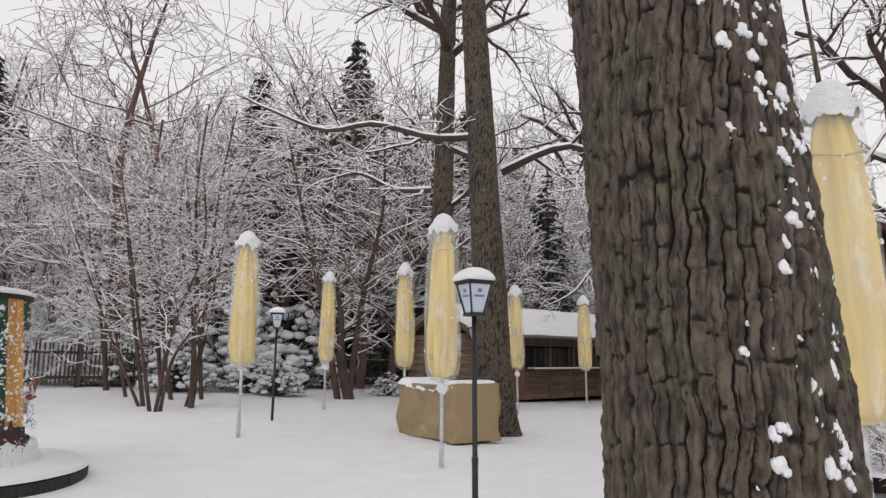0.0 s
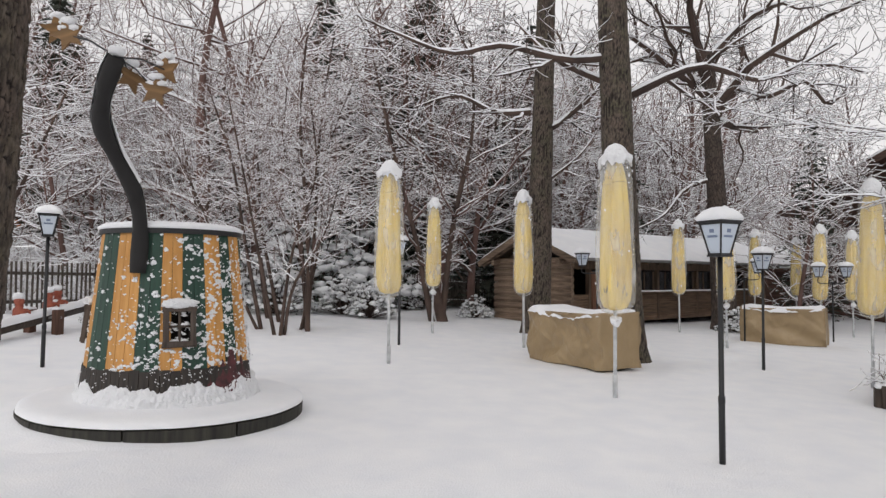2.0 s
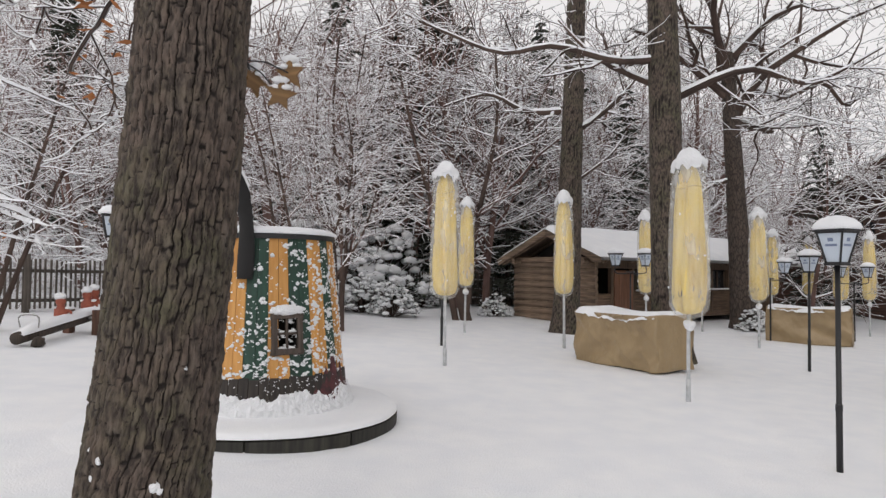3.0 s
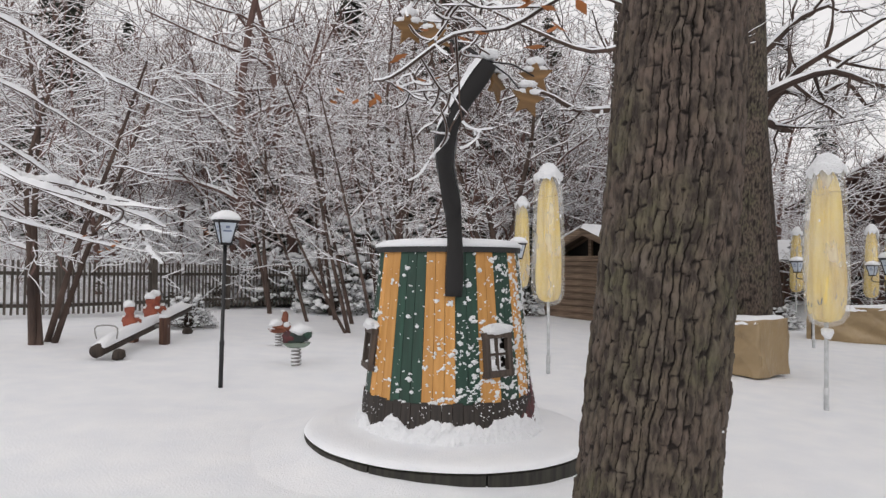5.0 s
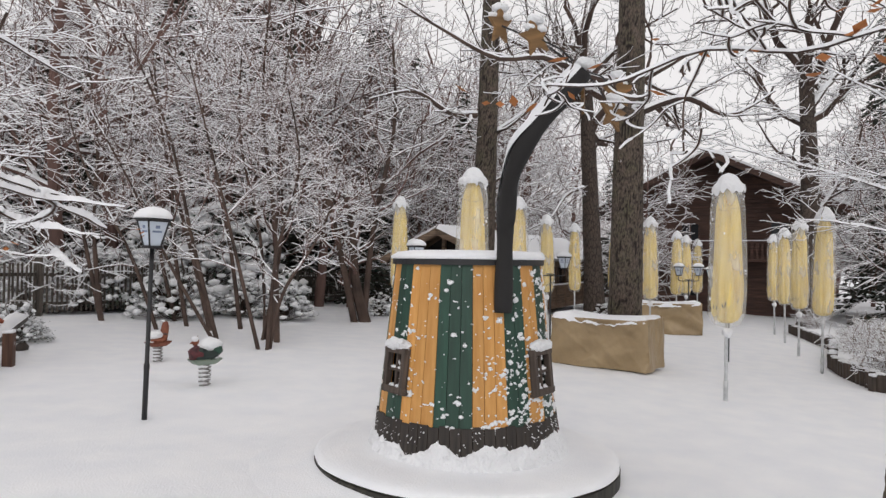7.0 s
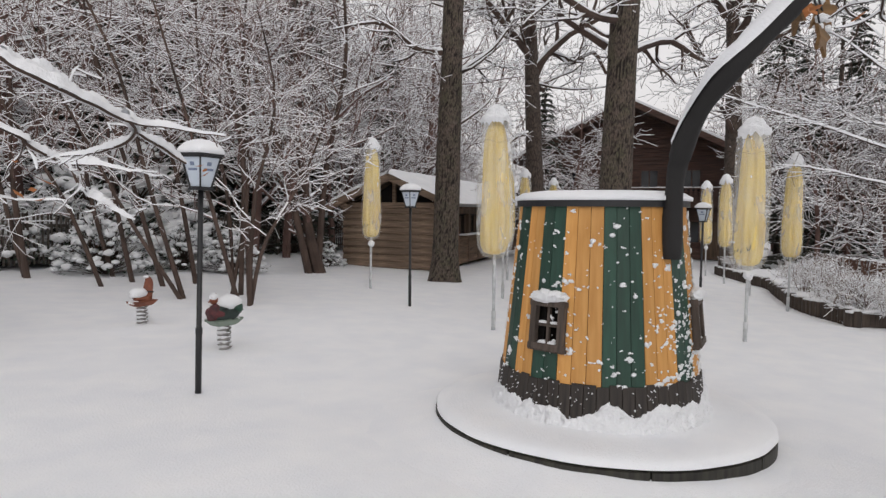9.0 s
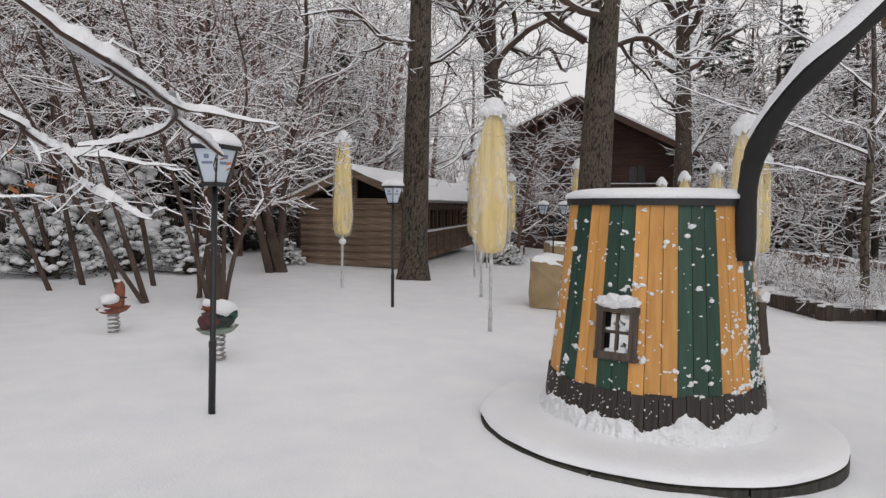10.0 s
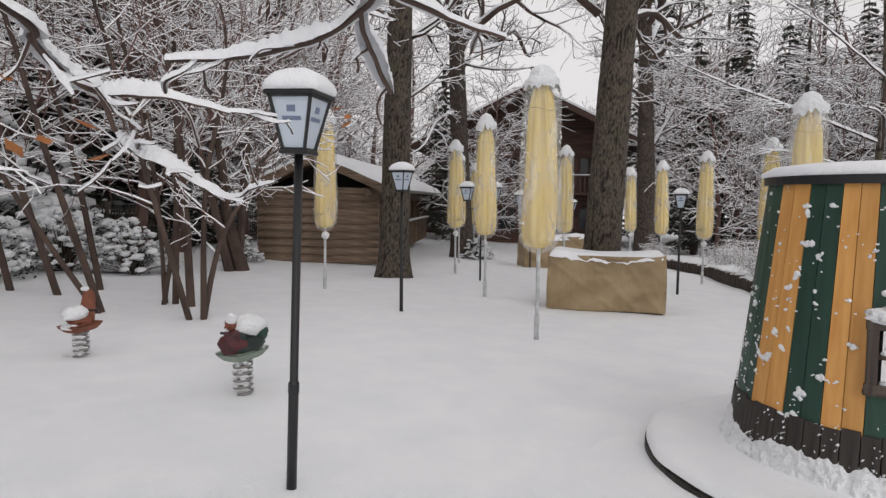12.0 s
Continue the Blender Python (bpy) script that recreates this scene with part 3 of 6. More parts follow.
# ---- lodge behind ----
def build_lodge():
    face = math.degrees(math.atan2(-0.64, -0.77)) + 90
    m = pose(18.4, 28.9, ground_z(18, 28) - 0.1, 0, 0, face)
    W, D, H, APEX = 10.4, 12.0, 5.9, 8.5
    lodge = thing("wooden_lodge", m, "large dark brown timber lodge with a shallow gabled roof", "building")
    wall = part("front_wall", box(bmesh.new(), (W, 0.3, H), (0, 0.15, H / 2)), DARKWOOD, lodge)
    for i in range(26):
        z = 0.12 + i * 0.225
        part("board", box(bmesh.new(), (W, 0.05, 0.2), (0, -0.02 - 0.002 * (i % 3), z), bevel=0.01), DARKWOOD, wall)
    part("side_wall", box(bmesh.new(), (0.3, D, H), (-W / 2 + 0.15, D / 2 + 0.3, H / 2)), DARKWOOD, lodge)
    part("side_wall", box(bmesh.new(), (0.3, D, H), (W / 2 - 0.15, D / 2 + 0.3, H / 2)), DARKWOOD, lodge)
    part("back_wall", box(bmesh.new(), (W, 0.3, H), (0, D + 0.45, H / 2)), DARKWOOD, lodge)
    bm = bmesh.new()
    a = [bm.verts.new(c) for c in ((-W / 2, 0.05, H), (W / 2, 0.05, H), (0, 0.05, APEX - 0.2))]
    b = [bm.verts.new((c.co.x, 0.35, c.co.z)) for c in a]
    bm.faces.new(a)
    bm.faces.new(b[::-1])
    for i in range(3):
        bm.faces.new((a[i], b[i], b[(i + 1) % 3], a[(i + 1) % 3]))
    gable = part("gable", bm, DARKWOOD, lodge)
    for i in range(10):
        z = H + 0.12 + i * 0.225
        half = (W / 2) * (APEX - 0.25 - z) / (APEX - 0.2 - H)
        if half > 0.2:
            part("board", box(bmesh.new(), (2 * half - 0.1, 0.05, 0.2), (0, 0.02, z), bevel=0.01), DARKWOOD, gable)
    slope = math.atan2(APEX - H, W / 2)
    run = W / 2 + 1.1
    length = run / math.cos(slope)
    for s in (-1, 1):
        mid = Vector((s * run / 2, D / 2 - 0.6, APEX - math.tan(slope) * run / 2))
        tilt = Euler((0, s * slope, 0)).to_matrix().to_4x4()
        roof = part("roof", box(bmesh.new(), (length, D + 2.6, 0.16), mid, tilt), DARKWOOD, lodge)
        part("roof_snow", box(bmesh.new(), (length - 0.08, D + 2.5, 0.2), mid + Vector((0, 0.04, 0.17)), tilt, 0.07), SNOW, roof, "layer of snow")
        part("bargeboard", box(bmesh.new(), (length, 0.06, 0.3), mid + Vector((0, -D / 2 - 1.32, -0.06)), tilt), DARKWOOD, lodge)
    # balcony with railing across the first floor
    balcony = part("balcony", box(bmesh.new(), (W - 0.6, 1.1, 0.14), (0, -0.6, 2.9), bevel=0.02), DARKWOOD, lodge)
    part("rail", box(bmesh.new(), (W - 0.6, 0.08, 0.08), (0, -1.1, 3.85), bevel=0.01), DARKWOOD, balcony)
    part("snow_on_rail", box(bmesh.new(), (W - 0.7, 0.08, 0.05), (0, -1.1, 3.91), bevel=0.015), SNOW, balcony)
    for i in range(40):
        part("baluster", box(bmesh.new(), (0.12, 0.03, 0.85), (-W / 2 + 0.5 + i * (W - 1) / 39, -1.1, 3.4)), DARKWOOD, balcony)
    for x in (-3.3, -1.1, 1.1, 3.3):
        for z in (1.5, 4.3):
            win = part("window", box(bmesh.new(), (0.95, 0.06, 1.1), (x, -0.05, z)), DARKGLASS, lodge, "dark window")
            for k in (-1, 0, 1):
                part("mullion", box(bmesh.new(), (0.07, 0.05, 1.16), (x + k * 0.46, -0.09, z), bevel=0.008), DARKWOOD, win)
            part("sill", box(bmesh.new(), (1.1, 0.14, 0.06), (x, -0.12, z - 0.6), bevel=0.01), DARKWOOD, win)
    part("door", box(bmesh.new(), (1.0, 0.06, 2.05), (4.5, -0.06, 1.05), bevel=0.01), PLANK, lodge, "brown plank door")
    # low annex on the side towards the hut
    annex = part("annex", box(bmesh.new(), (5.5, 5.0, 3.0), (-W / 2 - 2.7, 3.2, 1.5)), DARKWOOD, lodge)
    part("annex_roof", box(bmesh.new(), (6.4, 6.2, 0.14), (-W / 2 - 2.7, 3.0, 3.3), Euler((0.22, 0, 0)).to_matrix().to_4x4()), DARKWOOD, annex)
    part("annex_snow", box(bmesh.new(), (6.3, 6.1, 0.16), (-W / 2 - 2.7, 3.0, 3.46), Euler((0.22, 0, 0)).to_matrix().to_4x4(), 0.06), SNOW, annex)


build_lodge()


# ---- fence ----
FENCE = [(-24.0, 9.5), (-18.6, 13.2), (-14.2, 16.3), (-11.5, 20.6), (-6.45, 24.6), (-1.8, 28.2), (4.0, 31.5)]


def build_fence():
    fence = thing("picket_fence", pose(0, 0, 0), "dark weathered wooden picket fence with snow on its rails", "fence", kind="structure")
    bm = box(bmesh.new(), (0.055, 0.022, 1.28), (0, 0, 0.72), bevel=0.006)
    picket = bpy.data.meshes.new("picket")
    bm.to_mesh(picket)
    bm.free()
    picket.materials.append(GREYWOOD)
    bm = box(bmesh.new(), (0.14, 0.14, 1.55), (0, 0, 0.72), bevel=0.012)
    post = bpy.data.meshes.new("post")
    bm.to_mesh(post)
    bm.free()
    post.materials.append(GREYWOOD)
    bm = bmesh.new()
    lump(bm, (0, 0, 1.51), (0.085, 0.085, 0.05), rnd, 1)
    cap = bpy.data.meshes.new("snow_cap")
    bm.to_mesh(cap)
    bm.free()
    cap.materials.append(SNOW)
    made = 0
    rest_v, rest_f = [], []
    for (x0, y0), (x1, y1) in zip(FENCE, FENCE[1:]):
        L = math.hypot(x1 - x0, y1 - y0)
        rz = math.atan2(y1 - y0, x1 - x0)
        nposts = max(1, round(L / 2.6))
        for k in range(nposts):
            a, b = k / nposts, (k + 1) / nposts
            ax, ay, bx, by = x0 + (x1 - x0) * a, y0 + (y1 - y0) * a, x0 + (x1 - x0) * b, y0 + (y1 - y0) * b
            za, zb = ground_z(ax, ay), ground_z(bx, by)
            o = new("post", post)
            o.parent, o.matrix_basis = fence, pose(ax, ay, za, 0, 0, math.degrees(rz))
            c = new("snow_cap", cap)
            c.parent, c.matrix_basis = fence, pose(ax, ay, za, 0, 0, 0)
            off = Vector((math.sin(rz), -math.cos(rz), 0)) * -0.05
            for h in (0.3, 1.06):
                bm = bmesh.new()
                p, q = Vector((ax, ay, za + h)) + off, Vector((bx, by, zb + h)) + off
                mm = Matrix.Translation((p + q) / 2) @ (q - p).to_track_quat("X", "Z").to_matrix().to_4x4()
                bmesh.ops.create_cube(bm, size=1, matrix=mm @ Matrix.Diagonal(((q - p).length, 0.06, 0.09, 1)))
                rail = part("rail", bm, GREYWOOD, fence)
                bm = bmesh.new()
                mm.translation.z += 0.065
                bmesh.ops.create_cube(bm, size=1, matrix=mm @ Matrix.Diagonal(((q - p).length - 0.1, 0.075, 0.045, 1)))
                part("snow_strip", bm, SNOW, rail)
            n = int((b - a) * L / 0.125)
            for i in range(n):
                u = (i + 0.5) / n
                px, py, pz = ax + (bx - ax) * u, ay + (by - ay) * u, za + (zb - za) * u
                mm = pose(px + math.sin(rz) * 0.06, py - math.cos(rz) * 0.06, pz + rnd.uniform(-0.02, 0.02), 0, rnd.uniform(-1.2, 1.2), math.degrees(rz))
                if -16 < px < -1.5 and made < 300:
                    o = new("picket", picket)
                    o.parent, o.matrix_basis = fence, mm
                    made += 1
                else:
                    s = len(rest_v)
                    rest_v += [mm @ v.co for v in picket.vertices]
                    rest_f += [tuple(s + i for i in pl.vertices) for pl in picket.polygons]
    far = mesh_object("far_pickets", rest_v, rest_f, [GREYWOOD], fence, smooth=False)
    far["kind"] = "stuff"


build_fence()


# ---- shed behind the fence ----
def build_shed():
    t = thing("garden_shed", pose(-1.6, 30.6, ground_z(-1.6, 30.6) - 0.15, 0, 0, 12), "low wooden shed behind the fence, green eaves under snow", "shed")
    part("wall", box(bmesh.new(), (4.6, 2.2, 1.5), (0, 0, 0.75)), GREYWOOD, t)
    part("roof", box(bmesh.new(), (5.0, 2.8, 0.08), (0, 0, 1.62), Euler((0.12, 0, 0)).to_matrix().to_4x4()), GREYWOOD, t)
    part("eaves_board", box(bmesh.new(), (5.0, 0.05, 0.14), (0, -1.42, 1.47), bevel=0.01), GREENPAINT, t, "green eaves board")
    part("roof_snow", box(bmesh.new(), (5.0, 2.8, 0.16), (0, 0, 1.75), Euler((0.12, 0, 0)).to_matrix().to_4x4(), 0.05), SNOW, t)


GREENPAINT = material("dark_green_enamel", (0.015, 0.06, 0.042), 0.4)
build_shed()


# ---- play hut on its round platform ----
def build_playhut():
    cx, cy = -5.27, 6.98
    gz = ground_z(cx, cy)
    disc = thing("round_platform", pose(cx, cy, gz + 0.004, -0.2, 1.55, 0), "low round timber platform under smooth snow", "platform")
    R, h = 1.38, 0.12
    edge = part("edge_ring", lathe(bmesh.new(), [(R - 0.04, -0.1), (R, -0.1), (R, h), (R - 0.04, h)], 72), EDGEWOOD, disc, "dark wet timber edge")
    n = 9
    for i in range(n):
        bm = bmesh.new()
        steps, a0, a1 = 10, 2 * math.pi * i / n + 0.006, 2 * math.pi * (i + 1) / n - 0.006
        rows = []
        for k in range(steps + 1):
            a = a0 + (a1 - a0) * k / steps
            rows.append([bm.verts.new((rr * math.cos(a), rr * math.sin(a), z)) for rr, z in ((R + 0.003, -0.1), (R + 0.03, -0.1), (R + 0.03, h - 0.02), (R + 0.003, h - 0.01))])
        for p, q in zip(rows, rows[1:]):
            for k in range(4):
                bm.faces.new((p[k], p[(k + 1) % 4], q[(k + 1) % 4], q[k]))
        bm.faces.new(rows[0][::-1])
        bm.faces.new(rows[-1])
        bmesh.ops.recalc_face_normals(bm, faces=bm.faces)
        part("edge_plank", bm, EDGEWOOD, edge)
    prof = [(0.0, h + 0.16), (0.7, h + 0.085), (1.1, h + 0.075), (1.27, h + 0.065), (1.36, h + 0.055), (1.402, h + 0.03), (1.408, h + 0.0)]
    bm = bmesh.new()
    lathe(bm, prof[1:], 96, lambda a, z, r: r + (0.018 * noise.noise(Vector((math.cos(a) * 4, math.sin(a) * 4, z * 9))) if r > 1.2 else 0), False)
    bm.faces.new([v for v in bm.verts if abs(v.co.z - (h + 0.085)) < 1e-4 and v.co.xy.length < 0.8])
    part("snow_layer", bm, SNOW, disc, "thick smooth snow", smooth=True)

    # snow banked up against the edge where the slope meets it
    bm = bmesh.new()
    inv = disc.matrix_basis.inverted()
    rows = []
    for i in range(120):
        a = 2 * math.pi * i / 120
        c, sn = math.cos(a), math.sin(a)
        lip = (disc.matrix_basis @ Vector((1.41 * c, 1.41 * sn, h - 0.02))).z - 0.075 - 0.06 * c + 0.012 * noise.noise(Vector((c * 5, sn * 5, 3)))
        ring = []
        for t in (0.0, 0.12, 0.3, 0.55, 0.8, 1.0):
            r = 1.39 + 0.75 * t
            g = ground_z(cx + r * c, cy + r * sn) - 0.03
            z = g + max(0.0, lip - g) * (1 - t) ** 1.7
            ring.append(bm.verts.new(inv @ Vector((cx + r * c, cy + r * sn, z))))
        rows.append(ring)
    for p, q in zip(rows, rows[1:] + rows[:1]):
        for i in range(5):
            bm.faces.new((p[i], p[i + 1], q[i + 1], q[i]))
    bmesh.ops.recalc_face_normals(bm, faces=bm.faces)
    part("snow_bank", bm, SNOW, disc, "snow banked against the edge", smooth=True)

    hut = thing("play_hut", pose(cx, cy, gz + 0.18), "cone-shaped play hut of orange and green striped boards, speckled with snow", "playhouse")
    r0, r1, H = 0.865, 0.685, 1.73
    zb = 0.335
    wedge = math.atan2(r0 - r1, H)

    def rad(z):
        return r0 + (r1 - r0) * z / H
    windows = [math.radians(a) for a in WINDOWS]

    def at_window(a, wide):
        return any(abs((a - w + math.pi) % (2 * math.pi) - math.pi) < wide for w in windows)

    def at_door(deg):
        return DOORWAY[0] < deg % 360 < DOORWAY[1]
    # hollow shell behind the boards; shade of gaps and inside painted near-black
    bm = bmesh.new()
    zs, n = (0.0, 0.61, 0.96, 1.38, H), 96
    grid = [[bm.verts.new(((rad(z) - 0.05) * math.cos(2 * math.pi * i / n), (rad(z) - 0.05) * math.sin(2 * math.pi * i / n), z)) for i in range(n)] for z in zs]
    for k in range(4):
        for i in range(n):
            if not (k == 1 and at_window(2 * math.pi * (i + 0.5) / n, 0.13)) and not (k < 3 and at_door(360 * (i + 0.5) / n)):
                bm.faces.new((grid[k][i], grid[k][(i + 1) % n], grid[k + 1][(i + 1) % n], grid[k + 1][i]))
    part("core", bm, DARKSHADE, hut)
    meshes = {}
    for a0, a1, c in STRIPES:
        k = max(1, round((a1 - a0) / 7.7))
        for j in range(k):
            am = math.radians(a0 + (a1 - a0) * (j + 0.5) / k)
            half = math.radians((a1 - a0) / k) / 2
            for lo, hi in [(1.38, H)] if at_door(math.degrees(am)) else [(zb, 0.60), (0.97, H)] if at_window(am, 0.155) else [(zb, H)]:
                key = (c, round(half, 4), lo, hi)
                if key not in meshes:
                    bm = bmesh.new()
                    vs = []
                    for z in (lo, hi):
                        for sg in (-1, 1):
                            for t in (0.0, 0.028):
                                rr = rad(z) - 0.03 + t
                                vs.append(bm.verts.new((rr, sg * (half - 0.0012 - (0.0016 if t else 0)) * rr, z)))
                    for q in ((0, 2, 3, 1), (4, 5, 7, 6), (1, 3, 7, 5), (0, 1, 5, 4), (2, 6, 7, 3), (0, 4, 6, 2)):
                        bm.faces.new([vs[i] for i in q])
                    bmesh.ops.recalc_face_normals(bm, faces=bm.faces)
                    me = bpy.data.meshes.new("board")
                    bm.to_mesh(me)
                    bm.free()
                    me.materials.append(ORANGE if c == "o" else GREEN)
                    meshes[key] = me
                o = new("board", meshes[key])
                o.parent, o.matrix_basis = hut, pose(0, 0, 0, 0, 0, math.degrees(am))
    # dark plinth of upright timbers
    for i in range(56):
        a = 2 * math.pi * (i + 0.5) / 56
        if at_door(math.degrees(a)):
            continue
        bm = box(bmesh.new(), (0.04, 2 * math.pi * r0 / 56 - 0.006, zb + 0.04 + 0.02 * math.sin(i * 2.3)), (0, 0, (zb + 0.04) / 2 - 0.01), bevel=0.006)
        o = part("plinth_timber", bm, PLINTH, hut)
        o.matrix_basis = pose((rad(0.1) + 0.004) * math.cos(a), (rad(0.1) + 0.004) * math.sin(a), 0, 0, -math.degrees(wedge), math.degrees(a))
    # roof rim and snow lid
    part("rim", lathe(bmesh.new(), [(r1 - 0.02, H - 0.03), (r1 + 0.03, H - 0.03), (r1 + 0.03, H + 0.02), (r1 - 0.02, H + 0.02)], 64), BLACK, hut, "dark roof edge")
    lid = [(0.0001, H + 0.11), (0.3, H + 0.105), (0.55, H + 0.10), (r1 - 0.02, H + 0.085), (r1 + 0.045, H + 0.05), (r1 + 0.045, H + 0.022), (r1 - 0.03, H + 0.018)]
    part("snow_lid", lathe(bmesh.new(), lid, 64, lambda a, z, r: r + 0.012 * noise.noise(Vector((math.cos(a) * 5, math.sin(a) * 5, z * 7))) * (r > 0.5)), SNOW, hut, smooth=True)
    # small windows with crossed bars and snow on their heads
    for w in windows:
        zc = 0.78
        q = pose(0, 0, 0, 0, 0, math.degrees(w)) @ pose(rad(zc) - 0.005, 0, zc, 0, -math.degrees(wedge), 0)
        win = part("window", box(bmesh.new(), (0.09, 0.40, 0.035), (0.0, 0, -0.245), bevel=0.006), GREYBROWN, hut, "small window with grey-brown crossed bars")
        win.matrix_basis = q @ Matrix.Diagonal((1, 0.8, 0.78, 1))
        for sy in (-1, 1):
            part("frame_post", box(bmesh.new(), (0.06, 0.065, 0.50), (0.025, sy * 0.155, 0), bevel=0.008), GREYBROWN, win)
        for sz in (-1, 1):
            part("frame_rail", box(bmesh.new(), (0.066, 0.39, 0.065), (0.027, 0, sz * 0.215), bevel=0.008), GREYBROWN, win)
        part("bar", box(bmesh.new(), (0.03, 0.03, 0.38), (0.01, 0, 0), bevel=0.004), GREYBROWN, win)
        part("bar", box(bmesh.new(), (0.03, 0.25, 0.03), (0.013, 0, 0.0), bevel=0.004), GREYBROWN, win)
        part("snow_ledge", heap((0.035, 0, 0.285), (0.065, 0.215, 0.065), 7 + w), FLUFF, win, smooth=True)
        for sg in (-1, 1):
            part("snow_sill", heap((0.012, sg * 0.06, -0.18), (0.03, 0.055, 0.03), 3 + w + sg, 2), FLUFF, win, smooth=True)
            part("snow_bar", heap((0.015, sg * 0.06, 0.026), (0.018, 0.05, 0.018), 5 + w + sg, 2), FLUFF, win, smooth=True)
    # snow stuck to the boards in flecks, gathered along the board edges
    v, f = [], []
    bm = bmesh.new()
    made = 0
    r2 = random.Random(5)
    while made < 1700:
        a, z = r2.uniform(0, 2 * math.pi), r2.uniform(zb - 0.03, H - 0.04)
        sect = math.degrees(a) % 360
        weight = 0.22 + 0.78 * max(0.0, math.cos(math.radians(sect - FLECKS))) ** 1.5
        weight *= 0.45 + 1.1 * max(0, noise.noise(Vector((math.cos(a) * 3, math.sin(a) * 3, z * 2))) + 0.25)
        weight *= 1.25 - 0.75 * (z / H)
        if r2.random() > weight:
            continue
        made += 1
        s = r2.choice((0.004, 0.005, 0.006, 0.008, 0.010, 0.014, 0.022))
        m2 = pose(0, 0, 0, 0, 0, math.degrees(a)) @ Matrix.Translation((rad(z) + 0.004, 0, z))
        b = bmesh.new()
        px, pz = 0.0, 0.0
        for k in range(r2.choice((1, 2, 3, 4, 5))):
            lump(b, (0, px, pz), (s * 0.5, s * r2.uniform(0.5, 1.3), s * r2.uniform(0.4, 1.0)), r2, 1)
            px += s * r2.uniform(-1.3, 1.3)
            pz += s * r2.uniform(-1.1, 0.7)
        b.transform(m2)
        base = len(v)
        v += [x.co.copy() for x in b.verts]
        b.verts.index_update()
        f += [tuple(base + x.index for x in fc.verts) for fc in b.faces]
        b.free()
    bm.free()
    o = mesh_object("stuck_snow", v, f, [FLUFF], hut)
    o["kind"] = "stuff"
    # dark red painted roots creeping up the foot of the hut
    for k, (az, wide, top) in enumerate(((322, 9, 0.34), (331, 12, 0.48), (341, 13, 0.60), (352, 12, 0.50), (362, 10, 0.36))):
        bm = bmesh.new()
        cols = 9
        lo, hi = [], []
        for c in range(cols + 1):
            a = math.radians(az - wide / 2 + wide * c / cols)
            z1 = 0.04 + (top - 0.04) * (0.55 + 0.45 * math.sin(math.pi * c / cols)) * (0.9 + 0.35 * noise.noise(Vector((a * 14, k, 0))))
            lo.append(bm.verts.new(((rad(0.02) + 0.034) * math.cos(a), (rad(0.02) + 0.034) * math.sin(a), 0.02)))
            hi.append(bm.verts.new(((rad(z1) + 0.006 + 0.001 * k) * math.cos(a), (rad(z1) + 0.006 + 0.001 * k) * math.sin(a), z1)))
        for c in range(cols):
            bm.faces.new((lo[c], lo[c + 1], hi[c + 1], hi[c]))
        part("painted_root", bm, MAROON, hut, "dark red painted root")
    # snow banked against the plinth
    bm = bmesh.new()
    n, rows = 640, 13
    grid = []
    for j in range(rows):
        u = j / (rows - 1)
        ring = []
        for i in range(n):
            a = 2 * math.pi * i / n
            q = Vector((math.cos(a) * r0, math.sin(a) * r0, 0))
            top = 0.19 + 0.13 * noise.noise(q * 3.5) + 0.05 * noise.noise(q * 9) + 0.02 * noise.noise(q * 28)
            z = -0.02 + (max(0.02, top) + 0.02) * u
            p = q + Vector((0, 0, z))
            knob = 0.030 * abs(noise.noise(p * 17)) + 0.022 * abs(noise.noise(p * 34)) - 0.012
            rr = rad(max(z, 0)) + 0.030 + 0.05 * (1 - u) ** 2 + knob * (1 - 0.3 * u) * 1.8 - (0.04 if j == rows - 1 else 0)
            ring.append(bm.verts.new((rr * math.cos(a), rr * math.sin(a), z)))
        grid.append(ring)
    for j in range(rows - 1):
        for i in range(n):
            bm.faces.new((grid[j][i], grid[j][(i + 1) % n], grid[j + 1][(i + 1) % n], grid[j + 1][i]))
    part("snow_crust", bm, FLUFF, hut, "ragged frozen snow crust", smooth=True)
    # crumbs of snow frozen to the plinth, thinning upwards
    v, f = [], []
    crumbs = 0
    while crumbs < 800:
        a, z = r2.uniform(0, 2 * math.pi), r2.random() ** 1.5 * 0.40
        if noise.noise(Vector((math.cos(a) * 6, math.sin(a) * 6, z * 6))) + 0.28 - z < r2.uniform(-0.15, 0.35):
            continue
        crumbs += 1
        s = r2.uniform(0.002, 0.008)
        b = bmesh.new()
        lump(b, (0, 0, 0), (s * 0.7, s * r2.uniform(0.7, 1.5), s * r2.uniform(0.5, 1.0)), r2, 1)
        lump(b, (0.006, s * r2.uniform(-1, 1), -s * 0.7), (s * 0.6, s * 0.8, s * 0.6), r2, 1)
        b.transform(pose(0, 0, 0, 0, 0, math.degrees(a)) @ Matrix.Translation((rad(z) + 0.028, 0, z)))
        base = len(v)
        b.verts.index_update()
        v += [x.co.copy() for x in b.verts]
        f += [tuple(base + x.index for x in fc.verts) for fc in b.faces]
        b.free()
    o = mesh_object("plinth_snow", v, f, [FLUFF], hut)
    o["kind"] = "stuff"
    # crooked chimney
    base = Vector((cx, cy, gz + 0.18))
    pts = smooth_path([Vector(p) - base for p in CHIMNEY], 26)
    radii = [0.074 + 0.008 * math.sin(i * 0.9) for i in range(26)]
    chim = part("chimney", tube(bmesh.new(), pts, radii, 12), PIPE, hut, "crooked black chimney pipe", smooth=True)
    w = Wood()
